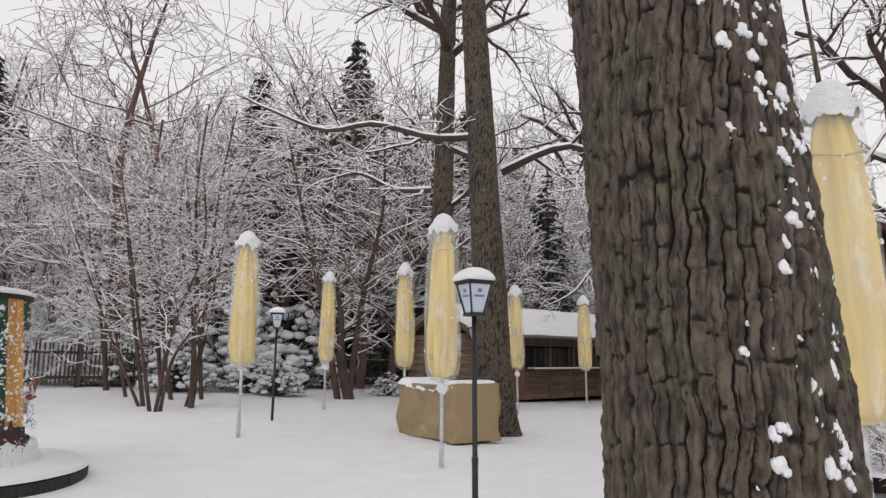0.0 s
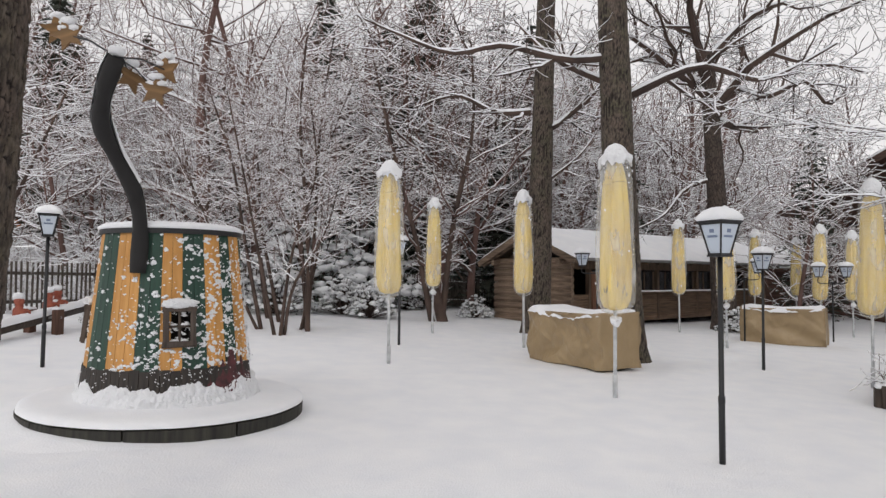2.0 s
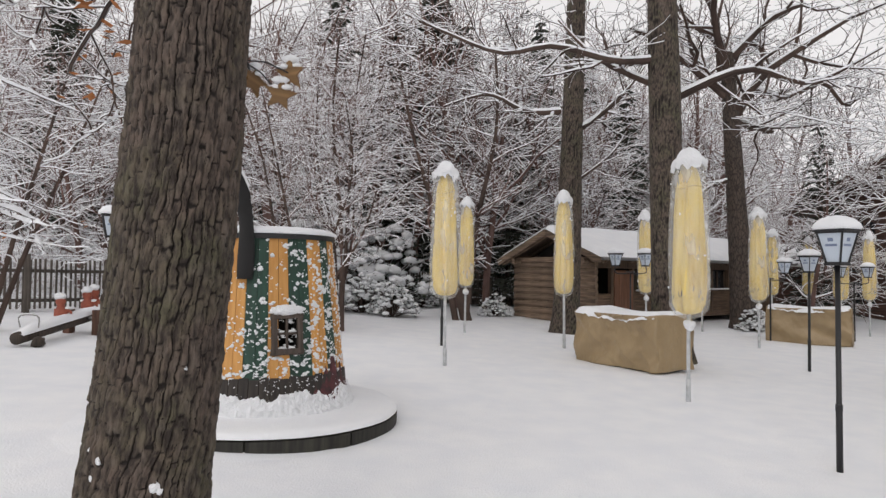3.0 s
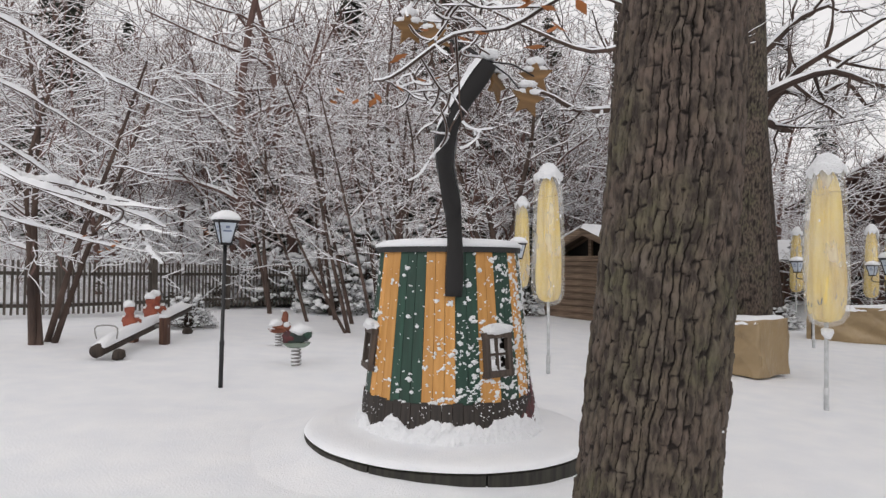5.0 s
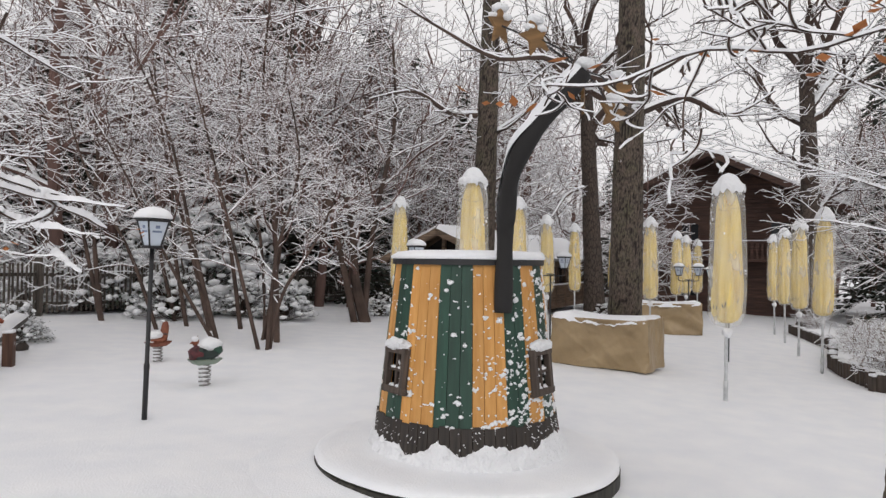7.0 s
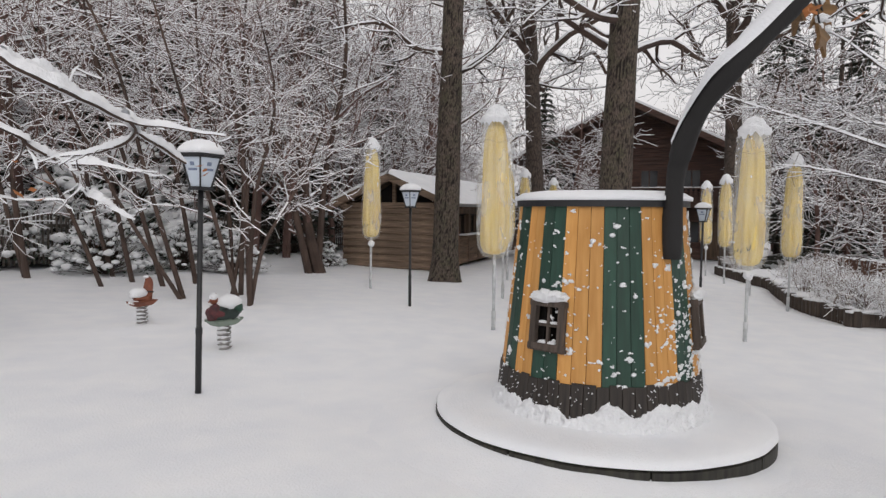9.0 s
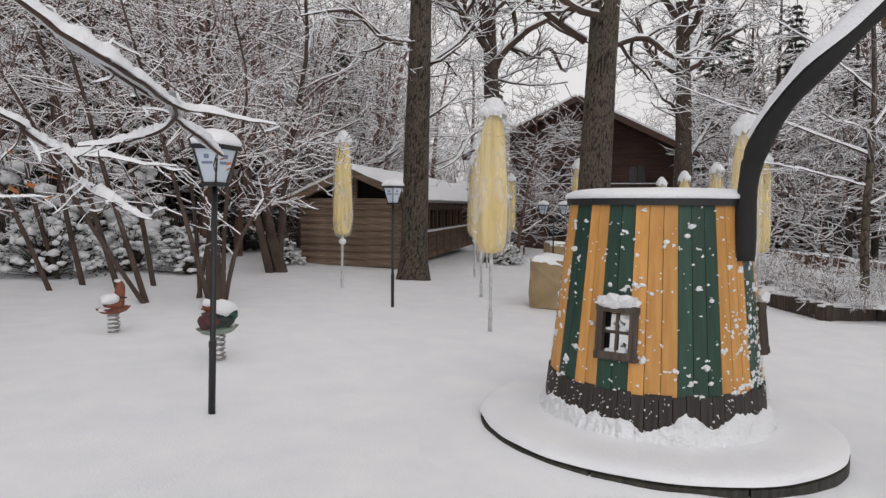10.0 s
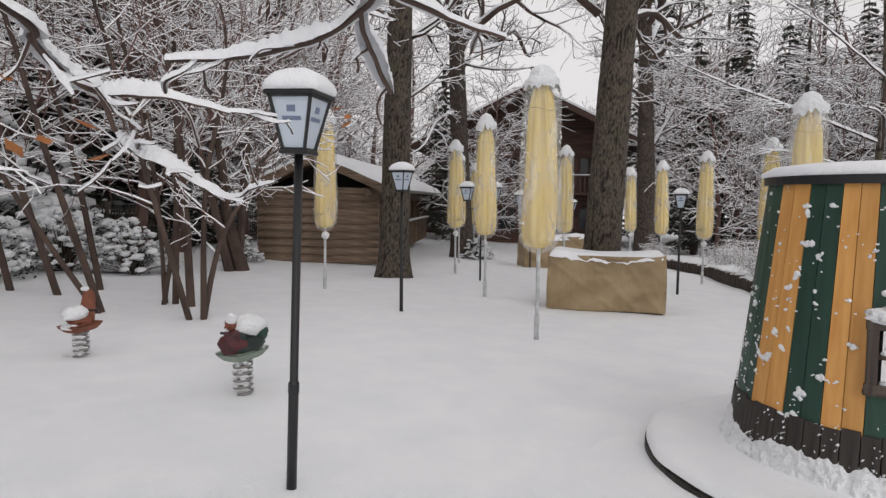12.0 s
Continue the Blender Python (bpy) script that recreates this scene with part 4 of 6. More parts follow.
    w.thick(pts[4:], [r * 0.98 for r in radii[4:]], 10, 2.6, rnd)
    keep = [i for i, s in enumerate(w.s) if s == 1]
    mesh_object("snow_strip", w.v, [w.f[i] for i in keep], [SNOW], chim)
    bm = bmesh.new()
    lump(bm, pts[-1] + Vector((0, 0, 0.055)), (0.075, 0.075, 0.05), rnd)
    part("snow_plug", bm, FLUFF, chim, smooth=True)
    # wooden stars on rods like smoke
    for k, (sx, sy, sz, turn, tip) in enumerate(STARS):
        star = bmesh.new()
        for t in (-0.012, 0.012):
            ring = [star.verts.new(((0.145 if i % 2 == 0 else 0.066) * math.sin(math.pi * i / 5), t, (0.145 if i % 2 == 0 else 0.066) * math.cos(math.pi * i / 5))) for i in range(10)]
            star.faces.new(ring if t > 0 else ring[::-1])
        star.verts.ensure_lookup_table()
        for i in range(10):
            star.faces.new((star.verts[i], star.verts[(i + 1) % 10], star.verts[10 + (i + 1) % 10], star.verts[10 + i]))
        bmesh.ops.recalc_face_normals(star, faces=star.faces)
        c = Vector((sx, sy, sz)) - base
        o = part("star", star, STAR, chim, "golden-brown wooden star")
        o.matrix_basis = pose(c.x, c.y, c.z, tip, 10 * (k - 2), turn)
        bm = bmesh.new()
        lump(bm, c + Vector((0, 0, 0.125)), (0.07, 0.045, 0.035), rnd)
        lump(bm, c + Vector((0.05, 0, 0.065)), (0.045, 0.03, 0.025), rnd)
        lump(bm, c + Vector((-0.05, 0.0, 0.065)), (0.045, 0.03, 0.025), rnd)
        part("snow_cap", bm, FLUFF, chim, smooth=True)
        mid = (pts[-1] + c) / 2 + Vector((0, 0, 0.04))
        part("rod", tube(bmesh.new(), [pts[-1], mid, c], [0.007] * 3, 5), BLACK, chim)


EDGEWOOD = wood_material("mossy_black_timber", (0.010, 0.009, 0.008), (0.050, 0.047, 0.034), 5.0, 2, 0.7)
PLINTH = wood_material("wet_black_brown_timber", (0.010, 0.008, 0.007), (0.050, 0.039, 0.032), 6.0, 2, 0.7)
GREYBROWN = wood_material("grey_brown_frame", (0.035, 0.026, 0.021), (0.12, 0.09, 0.072), 6.0, 2, 0.8)
MAROON = material("dark_red_paint", (0.085, 0.018, 0.022), 0.65)
colour(MAROON, ramp(MAROON, noise_node(MAROON, 12, 5).outputs["Fac"], [(0.35, (0.035, 0.012, 0.014)), (0.65, (0.11, 0.024, 0.028))]))
WINDOWS, FLECKS = [197.0, 301.0], 328.0
DOORWAY = (8.0, 68.0)
STRIPES = [(138, 157, "o"), (157, 172.5, "g"), (172.5, 187, "o"), (187, 203.5, "g"), (203.5, 227.5, "o"), (227.5, 250.5, "g"), (250.5, 272, "o"), (272, 288, "g"), (288, 303, "o"),
           (303, 320, "g"), (320, 335, "o"), (335, 347, "g"), (347, 366, "o"), (366, 384, "g"), (384, 410, "o"), (410, 435, "g"), (435, 468, "o"), (468, 498, "g")]
CHIMNEY = [(-5.26, 6.24, 1.72), (-5.25, 6.24, 2.18), (-5.28, 6.16, 2.52), (-5.35, 5.93, 2.83), (-5.34, 5.68, 3.08), (-5.2, 5.50, 3.33), (-5.04, 5.38, 3.56)]
STARS = [(-5.46, 5.36, 3.75, 10, 0), (-5.66, 5.52, 3.86, 28, 8), (-4.66, 5.50, 3.48, -20, 10), (-4.73, 5.46, 3.29, 12, 0), (-4.97, 5.50, 3.42, 55, 0)]
build_playhut()


# ---- parasols ----
STRAP = material("brown_cord", (0.22, 0.14, 0.05), 0.8)


def build_parasol(seed, bunch):
    r = random.Random(seed)
    p = thing("parasol", pose(0, 0, 0), "closed yellow parasol in a clear plastic sleeve, topped with snow", "parasol", "closed parasols in the beer garden")
    part("pole", tube(bmesh.new(), [(0, 0, -0.05), (0, 0, 1.6)], [0.026, 0.026], 12), POLE, p, "white pole", smooth=True)
    part("pole_socket", tube(bmesh.new(), [(0, 0, -0.02), (0, 0, 0.3)], [0.034, 0.034], 12), POLE, p, smooth=True)
    ph = r.uniform(0, 6)

    wide, slim = (1.26, 0.84) if seed < 2 else (1.04, 0.94)

    def oval(a):
        return math.hypot(wide * math.cos(a), slim * math.sin(a))

    def folds(a, z, rr):
        rr *= 0.5 * (oval(a) + 1.08)
        return rr * (1 + 0.11 * math.cos(8 * a + ph + 0.6 * math.sin(z * 2)) + 0.05 * math.cos(13 * a + 2 * z) + 0.05 * noise.noise(Vector((math.cos(a) * 2, math.sin(a) * 2, z * 1.5 + seed))))
    prof = [(0.06, 1.19), (0.13, 1.23), (0.165, 1.33), (0.175, 1.5), (0.175, 1.8), (0.162, 2.2), (0.148, 2.65), (0.132, 2.95), (0.10, 3.14), (0.04, 3.3)]
    prof = [(a + (c - a) * t, b + (d - b) * t) for (a, b), (c, d) in zip(prof, prof[1:]) for t in (0, 0.25, 0.5, 0.75)] + [prof[-1]]
    cloth = part("canopy", lathe(bmesh.new(), prof, 64, folds), YELLOW, p, "folded yellow cloth", smooth=True)
    part("strap", tube(bmesh.new(), [(0.156 * oval(k * math.pi / 8) * math.cos(k * math.pi / 8), 0.156 * oval(k * math.pi / 8) * math.sin(k * math.pi / 8), 2.93 + 0.02 * math.sin(k)) for k in range(17)], [0.0035] * 17, 5), STRAP, cloth)

    def film(a, z, rr):
        rr *= oval(a)
        return rr * (1 + 0.05 * noise.noise(Vector((math.cos(a) * 2.2, math.sin(a) * 2.2, z * 2.2 + seed * 3))) + 0.03 * math.cos(5 * a + z * 3))
    sl = [(0.05, 1.12), (0.15, 1.17), (0.212, 1.30), (0.222, 1.5), (0.222, 2.0), (0.21, 2.5), (0.195, 2.95), (0.175, 3.2), (0.12, 3.36), (0.05, 3.42)]
    sl = [(a + (c - a) * t, b + (d - b) * t) for (a, b), (c, d) in zip(sl, sl[1:]) for t in (0, 0.33, 0.66)] + [sl[-1]]
    sleeve = part("plastic_sleeve", lathe(bmesh.new(), sl, 40, film, False), FILM, p, "clear plastic sleeve", smooth=True)
    if bunch:
        part("bunched_hem", heap((0.01, 0.0, 1.04), (0.075, 0.075, 0.075), seed + 11, 3), FLUFF, sleeve, "gathered plastic hem with snow", smooth=True)
    cone = [(0.186, 3.10), (0.190, 3.17), (0.178, 3.24), (0.156, 3.30), (0.134, 3.36), (0.110, 3.42), (0.070, 3.47), (0.01, 3.50)]
    cone = [(a + (c - a) * t, b + (d - b) * t) for (a, b), (c, d) in zip(cone, cone[1:]) for t in (0, 0.5)] + [cone[-1]]
    bm = lathe(bmesh.new(), cone, 48, lambda a, z, rr: rr * oval(a) * (1 + 0.10 * noise.noise(Vector((math.cos(a) * 2.0, math.sin(a) * 2.0, z * 7 + seed * 5))) + 0.13 * noise.noise(Vector((math.cos(a) * 6, math.sin(a) * 6, z * 24 + seed)))), False)
    for v in bm.verts:
        low = max(0.0, min(1.0, (3.36 - v.co.z) / 0.2))
        a = math.atan2(v.co.y, v.co.x)
        v.co.z += 0.10 * low * (noise.noise(Vector((math.cos(a) * 2.6, math.sin(a) * 2.6, seed * 3.3))) + 0.7 * noise.noise(Vector((math.cos(a) * 8, math.sin(a) * 8, seed * 1.7))) + 1.0)
    part("snow_cap", bm, FLUFF, p, "crusted snow cap", smooth=True)
    bits = bmesh.new()
    for k in range(34):
        a, z = r.choice((0.0, math.pi)) + r.gauss(0, 0.5), 1.3 + 1.95 * r.random() ** 0.6
        rr = (0.222 - 0.03 * (z - 1.3) / 1.7) * oval(a)
        s = r.choice((0.006, 0.008, 0.011, 0.016))
        lump(bits, (rr * math.cos(a), rr * math.sin(a), z), (s, s, s * r.uniform(0.8, 2.2)), r, 1)
    part("stuck_snow", bits, FLUFF, sleeve, "flecks of snow", smooth=True)["kind"] = "stuff"
    # a row of short strokes where the cloth is printed
    for k in range(7):
        a = math.radians(200 + 12 * k + 40 * (seed % 4))
        z = 1.40 + 0.012 * k + 0.02 * math.sin(k * 1.7)
        o = part("print_stroke", box(bmesh.new(), (0.004, 0.013, r.uniform(0.05, 0.09))), INK, cloth)
        o.matrix_basis = pose(0.196 * oval(a) * math.cos(a), 0.196 * oval(a) * math.sin(a), z, 0, 0, math.degrees(a)) @ pose(0, 0, 0, r.uniform(-35, 35))
    return p


PARASOLS = [(-0.04, 9.1), (-3.43, 11.14), (-3.03, 16.66), (-0.87, 14.4), (2.0, 18.1), (4.35, 20.3), (4.2, 16.2), (4.68, 11.25), (3.26, 7.58),
            (2.66, 4.28), (6.72, 13.55), (8.92, 15.9), (11.06, 18.2), (7.7, 22.86), (10.69, 26.1), (8.49, 20.14), (10.4, 21.8), (12.5, 23.5)]
kinds = [build_parasol(s, s % 2 == 0) for s in range(6)]
first = [True] * 6
for i, (x, y) in enumerate(PARASOLS):
    m = on_ground(x, y, 0, -80 if i == 8 else -42 + 14 * math.sin(i * 2.3) + 180 * (i % 2)) @ pose(0, 0, 0, rnd.uniform(-0.9, 0.9), rnd.uniform(-0.9, 0.9))
    k = {0: 0, 1: 1, 8: 0}.get(i, 2 + i % 4)
    if first[k]:
        kinds[k].matrix_basis, first[k] = m, False
    else:
        copy_thing(kinds[k], m)


# ---- lanterns ----
def lantern(parent, x, z):
    """A tapered four-pane lantern with its bottom at z."""
    hb, ht, h = 0.064, 0.120, 0.285
    frame_bm = bmesh.new()
    for sx in (-1, 1):
        for sy in (-1, 1):
            tube(frame_bm, [(sx * hb, sy * hb, 0), (sx * ht, sy * ht, h)], [0.011, 0.011], 4)
    for half, zz in ((hb, 0.0), (ht, h)):
        for s in (-1, 1):
            box(frame_bm, (2 * half + 0.02, 0.02, 0.022), (0, s * half, zz))
            box(frame_bm, (0.02, 2 * half + 0.02, 0.022), (s * half, 0, zz))
    fr = part("lantern_frame", frame_bm, BLACK, parent, "black lantern frame")
    fr.matrix_basis = pose(x, 0, z, 0, 0, 45)
    lean = math.degrees(math.atan2(ht - hb, h))
    for k in range(4):
        bm = bmesh.new()
        a, b = hb - 0.008, ht - 0.008
        vs = [bm.verts.new(c) for c in ((hb - 0.004, -a, 0.01), (hb - 0.004, a, 0.01), (ht - 0.004, b, h - 0.01), (ht - 0.004, -b, h - 0.01), (hb - 0.009, -a, 0.01), (hb - 0.009, a, 0.01), (ht - 0.009, b, h - 0.01), (ht - 0.009, -b, h - 0.01))]
        for q in ((0, 1, 2, 3), (7, 6, 5, 4), (0, 4, 5, 1), (2, 6, 7, 3), (1, 5, 6, 2), (0, 3, 7, 4)):
            bm.faces.new([vs[i] for i in q])
        g = part("pane", bm, GLASS, fr, "milky glass pane")
        g.matrix_basis = pose(0, 0, 0, 0, 0, 90 * k)
        for (w, hh, zz) in ((0.05, 0.035, 0.215), (0.11, 0.022, 0.165)):
            o = part("print_mark", box(bmesh.new(), (0.003, w, hh), bevel=0.001), PRINT, g)
            f = zz / h
            o.matrix_basis = pose(hb + (ht - hb) * f - 0.002, 0, zz, 0, lean, 0)
    part("bulb", tube(bmesh.new(), [(0, 0, 0.02), (0, 0, 0.10), (0, 0, 0.17)], [0.02, 0.03, 0.012], 10), POLE, fr, smooth=True)
    part("foot", box(bmesh.new(), (0.16, 0.16, 0.02), (0, 0, -0.012), bevel=0.004), BLACK, fr)
    bm = lathe(bmesh.new(), [(0.195, h + 0.005), (0.205, h + 0.018), (0.10, h + 0.085), (0.04, h + 0.11)], 4)
    roof = part("roof", bm, BLACK, fr, "black sheet roof")
    roof.matrix_basis = pose(0, 0, 0, 0, 0, 45)
    bm = bmesh.new()
    lid = [(0.208, h + 0.026), (0.218, h + 0.045), (0.20, h + 0.078), (0.15, h + 0.122), (0.075, h + 0.15), (0.01, h + 0.158)]
    lathe(bm, lid, 32, lambda a, zz, r: r * (0.80 + 0.16 * abs(math.cos(2 * a)) ** 2.2 + 0.05 * noise.noise(Vector((math.cos(a) * 2, math.sin(a) * 2, zz * 6 + x + z)))))
    part("snow_hat", bm, SNOW, fr, "thick snow hat", smooth=True).matrix_basis = pose(0, 0, 0, 0, 0, 45)


def build_lamp(double=False):
    lamp = thing("garden_lamp", pose(0, 0, 0), "black pole lamp with twin snow-topped lanterns" if double else "black pole lamp with a snow-topped lantern of milky glass", "lamp", "lamps of the beer garden")
    zt = 1.90
    if double:
        part("pole", tube(bmesh.new(), [(0, 0, -0.05), (0, 0, 1.72)], [0.024, 0.02], 10), BLACK, lamp, smooth=True)
        part("cross_arm", tube(bmesh.new(), smooth_path([(-0.36, 0, 1.9), (-0.36, 0, 1.72), (0, 0, 1.70), (0.36, 0, 1.72), (0.36, 0, 1.9)], 15), [0.014] * 15, 8), BLACK, lamp, smooth=True)
        part("crown_plate", box(bmesh.new(), (0.2, 0.2, 0.03), (0, 0, 1.74), bevel=0.01), BLACK, lamp)
        lantern(lamp, -0.36, zt)
        lantern(lamp, 0.36, zt)
    else:
        part("pole", tube(bmesh.new(), [(0, 0, -0.05), (0, 0, 0.55), (0, 0, 0.56), (0, 0, 1.90)], [0.029, 0.029, 0.024, 0.024], 12), BLACK, lamp, smooth=True)
        part("collar", lathe(bmesh.new(), [(0.027, 0.54), (0.032, 0.55), (0.032, 0.60), (0.027, 0.61)], 12), BLACK, lamp)
        lantern(lamp, 0, zt)
    return lamp


single = build_lamp()
single.matrix_basis = on_ground(0.28, 6.13, 0, 74)
for x, y, rz, tx, ty in ((3.51, 12.65, 66, 0.3, 0.2), (-3.55, 13.72, 58, -0.2, 0.3), (-8.19, 9.17, 77, 1.0, 1.4)):
    copy_thing(single, on_ground(x, y) @ pose(0, 0, 0, tx, ty, 0) @ pose(0, 0, 0, 0, 0, rz))
twin = build_lamp(True)
twin.matrix_basis = on_ground(1.1, 16.36, 0, -20)
for x, y, rz in ((5.53, 18.4, -25), (8.57, 19.6, -15), (12.3, 22.0, -30)):
    copy_thing(twin, on_ground(x, y, 0, rz))


# ---- furniture under tarpaulins ----
def build_covered(x0, y0, x1, y1, depth, h, seed, tags):
    L = math.hypot(x1 - x0, y1 - y0)
    rz = math.degrees(math.atan2(y1 - y0, x1 - x0))
    zz = min(ground_z(x0, y0), ground_z(x1, y1))
    t = thing("covered_furniture", pose(x0, y0, zz, 0, 0, rz), tags, "covered stack", "tarpaulin-covered garden furniture")
    bm = bmesh.new()
    bmesh.ops.create_cube(bm, size=1)
    bmesh.ops.subdivide_edges(bm, edges=bm.edges[:], cuts=39, use_grid_fill=True)
    off = Vector((seed * 9, seed * 4, 0))
    for v in bm.verts:
        u, w, k = v.co.x + 0.5, v.co.y + 0.5, v.co.z + 0.5
        x, y, z = u * L, w * depth, 0.03 + k * h
        # cloth sags between the corners and hangs in soft folds
        if k > 0.98:
            z += -0.09 * math.sin(math.pi * u) * (0.75 + 0.35 * u) + 0.02 * noise.noise(Vector((x * 3, y * 3, seed)))
        amp = 0.035 * (1 - k) ** 0.5 + 0.012
        fold = math.sin(9 * u + 3 * math.sin(4 * k + seed) + seed) * amp + 0.03 * noise.noise(Vector((x * 2.2, y * 2.2, z * 2.6)) + off)
        crease = 0.0
        for c in range(7):
            cu, cs = (c * 0.37 + seed * 0.21) % 1.0, (-1) ** c * (0.25 + 0.08 * c)
            crease += 0.022 * max(0.0, 1 - abs(u - cu - cs * (k - 0.5)) * 22) * min(1.0, 3 * abs(math.sin(5 * k + c)))
        fold += crease
        bow = k + 0.55 * (2 * u - 1) ** 2
        drape = 0.022 * math.sin(math.pi * u) * math.sin(13 * bow + seed) * k + 0.03 * max(0.0, 1 - abs(bow - 1.05) * 7)
        if w < 0.02:
            y -= fold + drape
        elif w > 0.98:
            y += fold
        if u < 0.02:
            x -= 0.03 * math.sin(7 * w + 3 * k) * (1.2 - k)
        elif u > 0.98:
            x += 0.03 * math.sin(7 * w + 3 * k) * (1.2 - k)
        v.co = (x, y, z)
    part("tarpaulin", bm, TARP, t, "beige tarpaulin with creases", smooth=True)
    part("underframe", box(bmesh.new(), (L - 0.2, depth - 0.2, 0.05), (L / 2, depth / 2, 0.03)), DARKSHADE, t)
    bm = bmesh.new()
    n, q = 44, 26
    for j in range(q + 1):
        for i in range(n + 1):
            u, w = i / n, j / q
            e = min(1.0, min(u, 1 - u) * 14, min(w, 1 - w) * 10)
            ragged = 0.05 * noise.noise(Vector((u * 6, w * 5, seed)))
            x, y = (0.005 + 0.99 * u) * L, (-0.012 + 1.0 * w + (ragged * 1.6 if w < 0.01 else 0)) * depth
            sag = -0.09 * math.sin(math.pi * u) * (0.75 + 0.35 * u)
            z = 0.03 + h + sag + 0.085 * max(0.0, e) ** 0.5 + 0.018 * noise.noise(Vector((x * 2, y * 2, seed + 3))) - ((0.05 + 0.05 * noise.noise(Vector((u * 17, w * 3, seed)))) if e < 0.02 else 0)
            bm.verts.new((x, y - (0.035 if j == 0 else 0), z))
    bm.verts.ensure_lookup_table()
    for j in range(q):
        for i in range(n):
            k = j * (n + 1) + i
            bm.faces.new((bm.verts[k], bm.verts[k + 1], bm.verts[k + n + 2], bm.verts[k + n + 1]))
    part("snow_layer", bm, SNOW, t, "snow on top", smooth=True)


build_covered(-0.89, 12.88, 0.18, 11.23, 0.92, 0.98, 2.0, "garden furniture under a creased beige tarpaulin, snow on top")
build_covered(5.48, 18.55, 7.17, 17.42, 0.75, 1.0, 5.0, "garden furniture under a taut beige tarpaulin with little snow")


# ---- playground ----
DARKGREEN = material("blackish_green_paint", (0.012, 0.024, 0.020), 0.5)
SEATGREEN = material("pale_grey_green_paint", (0.22, 0.27, 0.22), 0.6)


def build_rider(m, body, head, label, horse):
    t = thing("spring_rider", m, label, "spring rider", "spring riders of the playground")
    pts = [(0.085 * math.cos(k * 0.6), 0.085 * math.sin(k * 0.6), 0.0 + 0.34 * k / 52) for k in range(53)]
    part("spring", tube(bmesh.new(), pts, [0.016] * 53, 6), SPRING, t, "thick coil spring", smooth=True)
    bm = bmesh.new()
    for k in range(22):
        p = pts[4 + 2 * k]
        lump(bm, (p[0] * 1.05, p[1] * 1.05, p[2] + 0.02), (0.03, 0.03, 0.012), rnd, 1)
    part("snow_on_coil", bm, FLUFF, t, smooth=True)["kind"] = "stuff"
    bm = box(bmesh.new(), (0.52, 0.32, 0.10), (0, 0, 0.39))
    for v in bm.verts:
        if v.co.z < 0.39:
            v.co.x, v.co.y = v.co.x * 0.62, v.co.y * 0.62
    bmesh.ops.bevel(bm, geom=bm.edges[:], offset=0.02, segments=2, affect="EDGES")
    part("seat_plate", bm, body if horse else SEATGREEN, t)
    bm = bmesh.new()
    lump(bm, (0, 0, 0.47 if horse else 0.50), (0.19 if horse else 0.21, 0.13 if horse else 0.16, 0.06 if horse else 0.15), rnd, 3)
    part("body", bm, body, t, smooth=True)
    if not horse:
        bm = bmesh.new()
        lump(bm, (0.15, 0, 0.53), (0.13, 0.13, 0.13), rnd, 3)
        part("breast", bm, MAROON, t, "dark red painted breast", smooth=True)
        bm = bmesh.new()
        lump(bm, (-0.17, 0, 0.57), (0.13, 0.15, 0.10), rnd, 3)
        part("wing", bm, GREEN, t, "dark green painted wing", smooth=True)
    bm = bmesh.new()
    if horse:
        tube(bm, smooth_path([(0.10, 0, 0.5), (0.14, 0, 0.64), (0.16, 0, 0.78), (0.13, 0, 0.86)], 9), [0.10, 0.095, 0.09, 0.085, 0.08, 0.075, 0.065, 0.05, 0.03], 10)
    else:
        lump(bm, (0.17, 0, 0.74), (0.06, 0.055, 0.085), rnd, 2)
        tube(bm, [(0.20, 0, 0.72), (0.26, 0, 0.70)], [0.025, 0.008], 8)
    part("head", bm, head, t, smooth=True)
    part("grip", tube(bmesh.new(), [(0.08, -0.2, 0.6), (0.08, 0.2, 0.6)], [0.014, 0.014], 6), BLACK, t)
    bm = bmesh.new()
    lump(bm, (-0.07, 0, 0.58 if horse else 0.66), (0.19 if horse else 0.23, 0.13 if horse else 0.17, 0.10 if horse else 0.12), rnd, 2)
    if horse:
        lump(bm, (0.10, 0, 0.87), (0.05, 0.05, 0.03), rnd, 2)
    lump(bm, (-0.16, 0.02, 0.42), (0.09, 0.13, 0.04), rnd, 2)
    lump(bm, (0.19, 0.02, 0.78 if not horse else 0.6), (0.07, 0.06, 0.05), rnd, 2)
    part("snow", bm, FLUFF, t, "snow heaped on the seat", smooth=True)


build_rider(on_ground(-7.55, 11.03, 0, 205) @ Matrix.Scale(0.85, 4), DARKGREEN, RUST, "dark green spring rider heaped with snow", False)
build_rider(on_ground(-8.26, 13.04, 0, 35) @ Matrix.Scale(0.78, 4), RUST, RUST, "orange-brown spring rider on a coil", True)


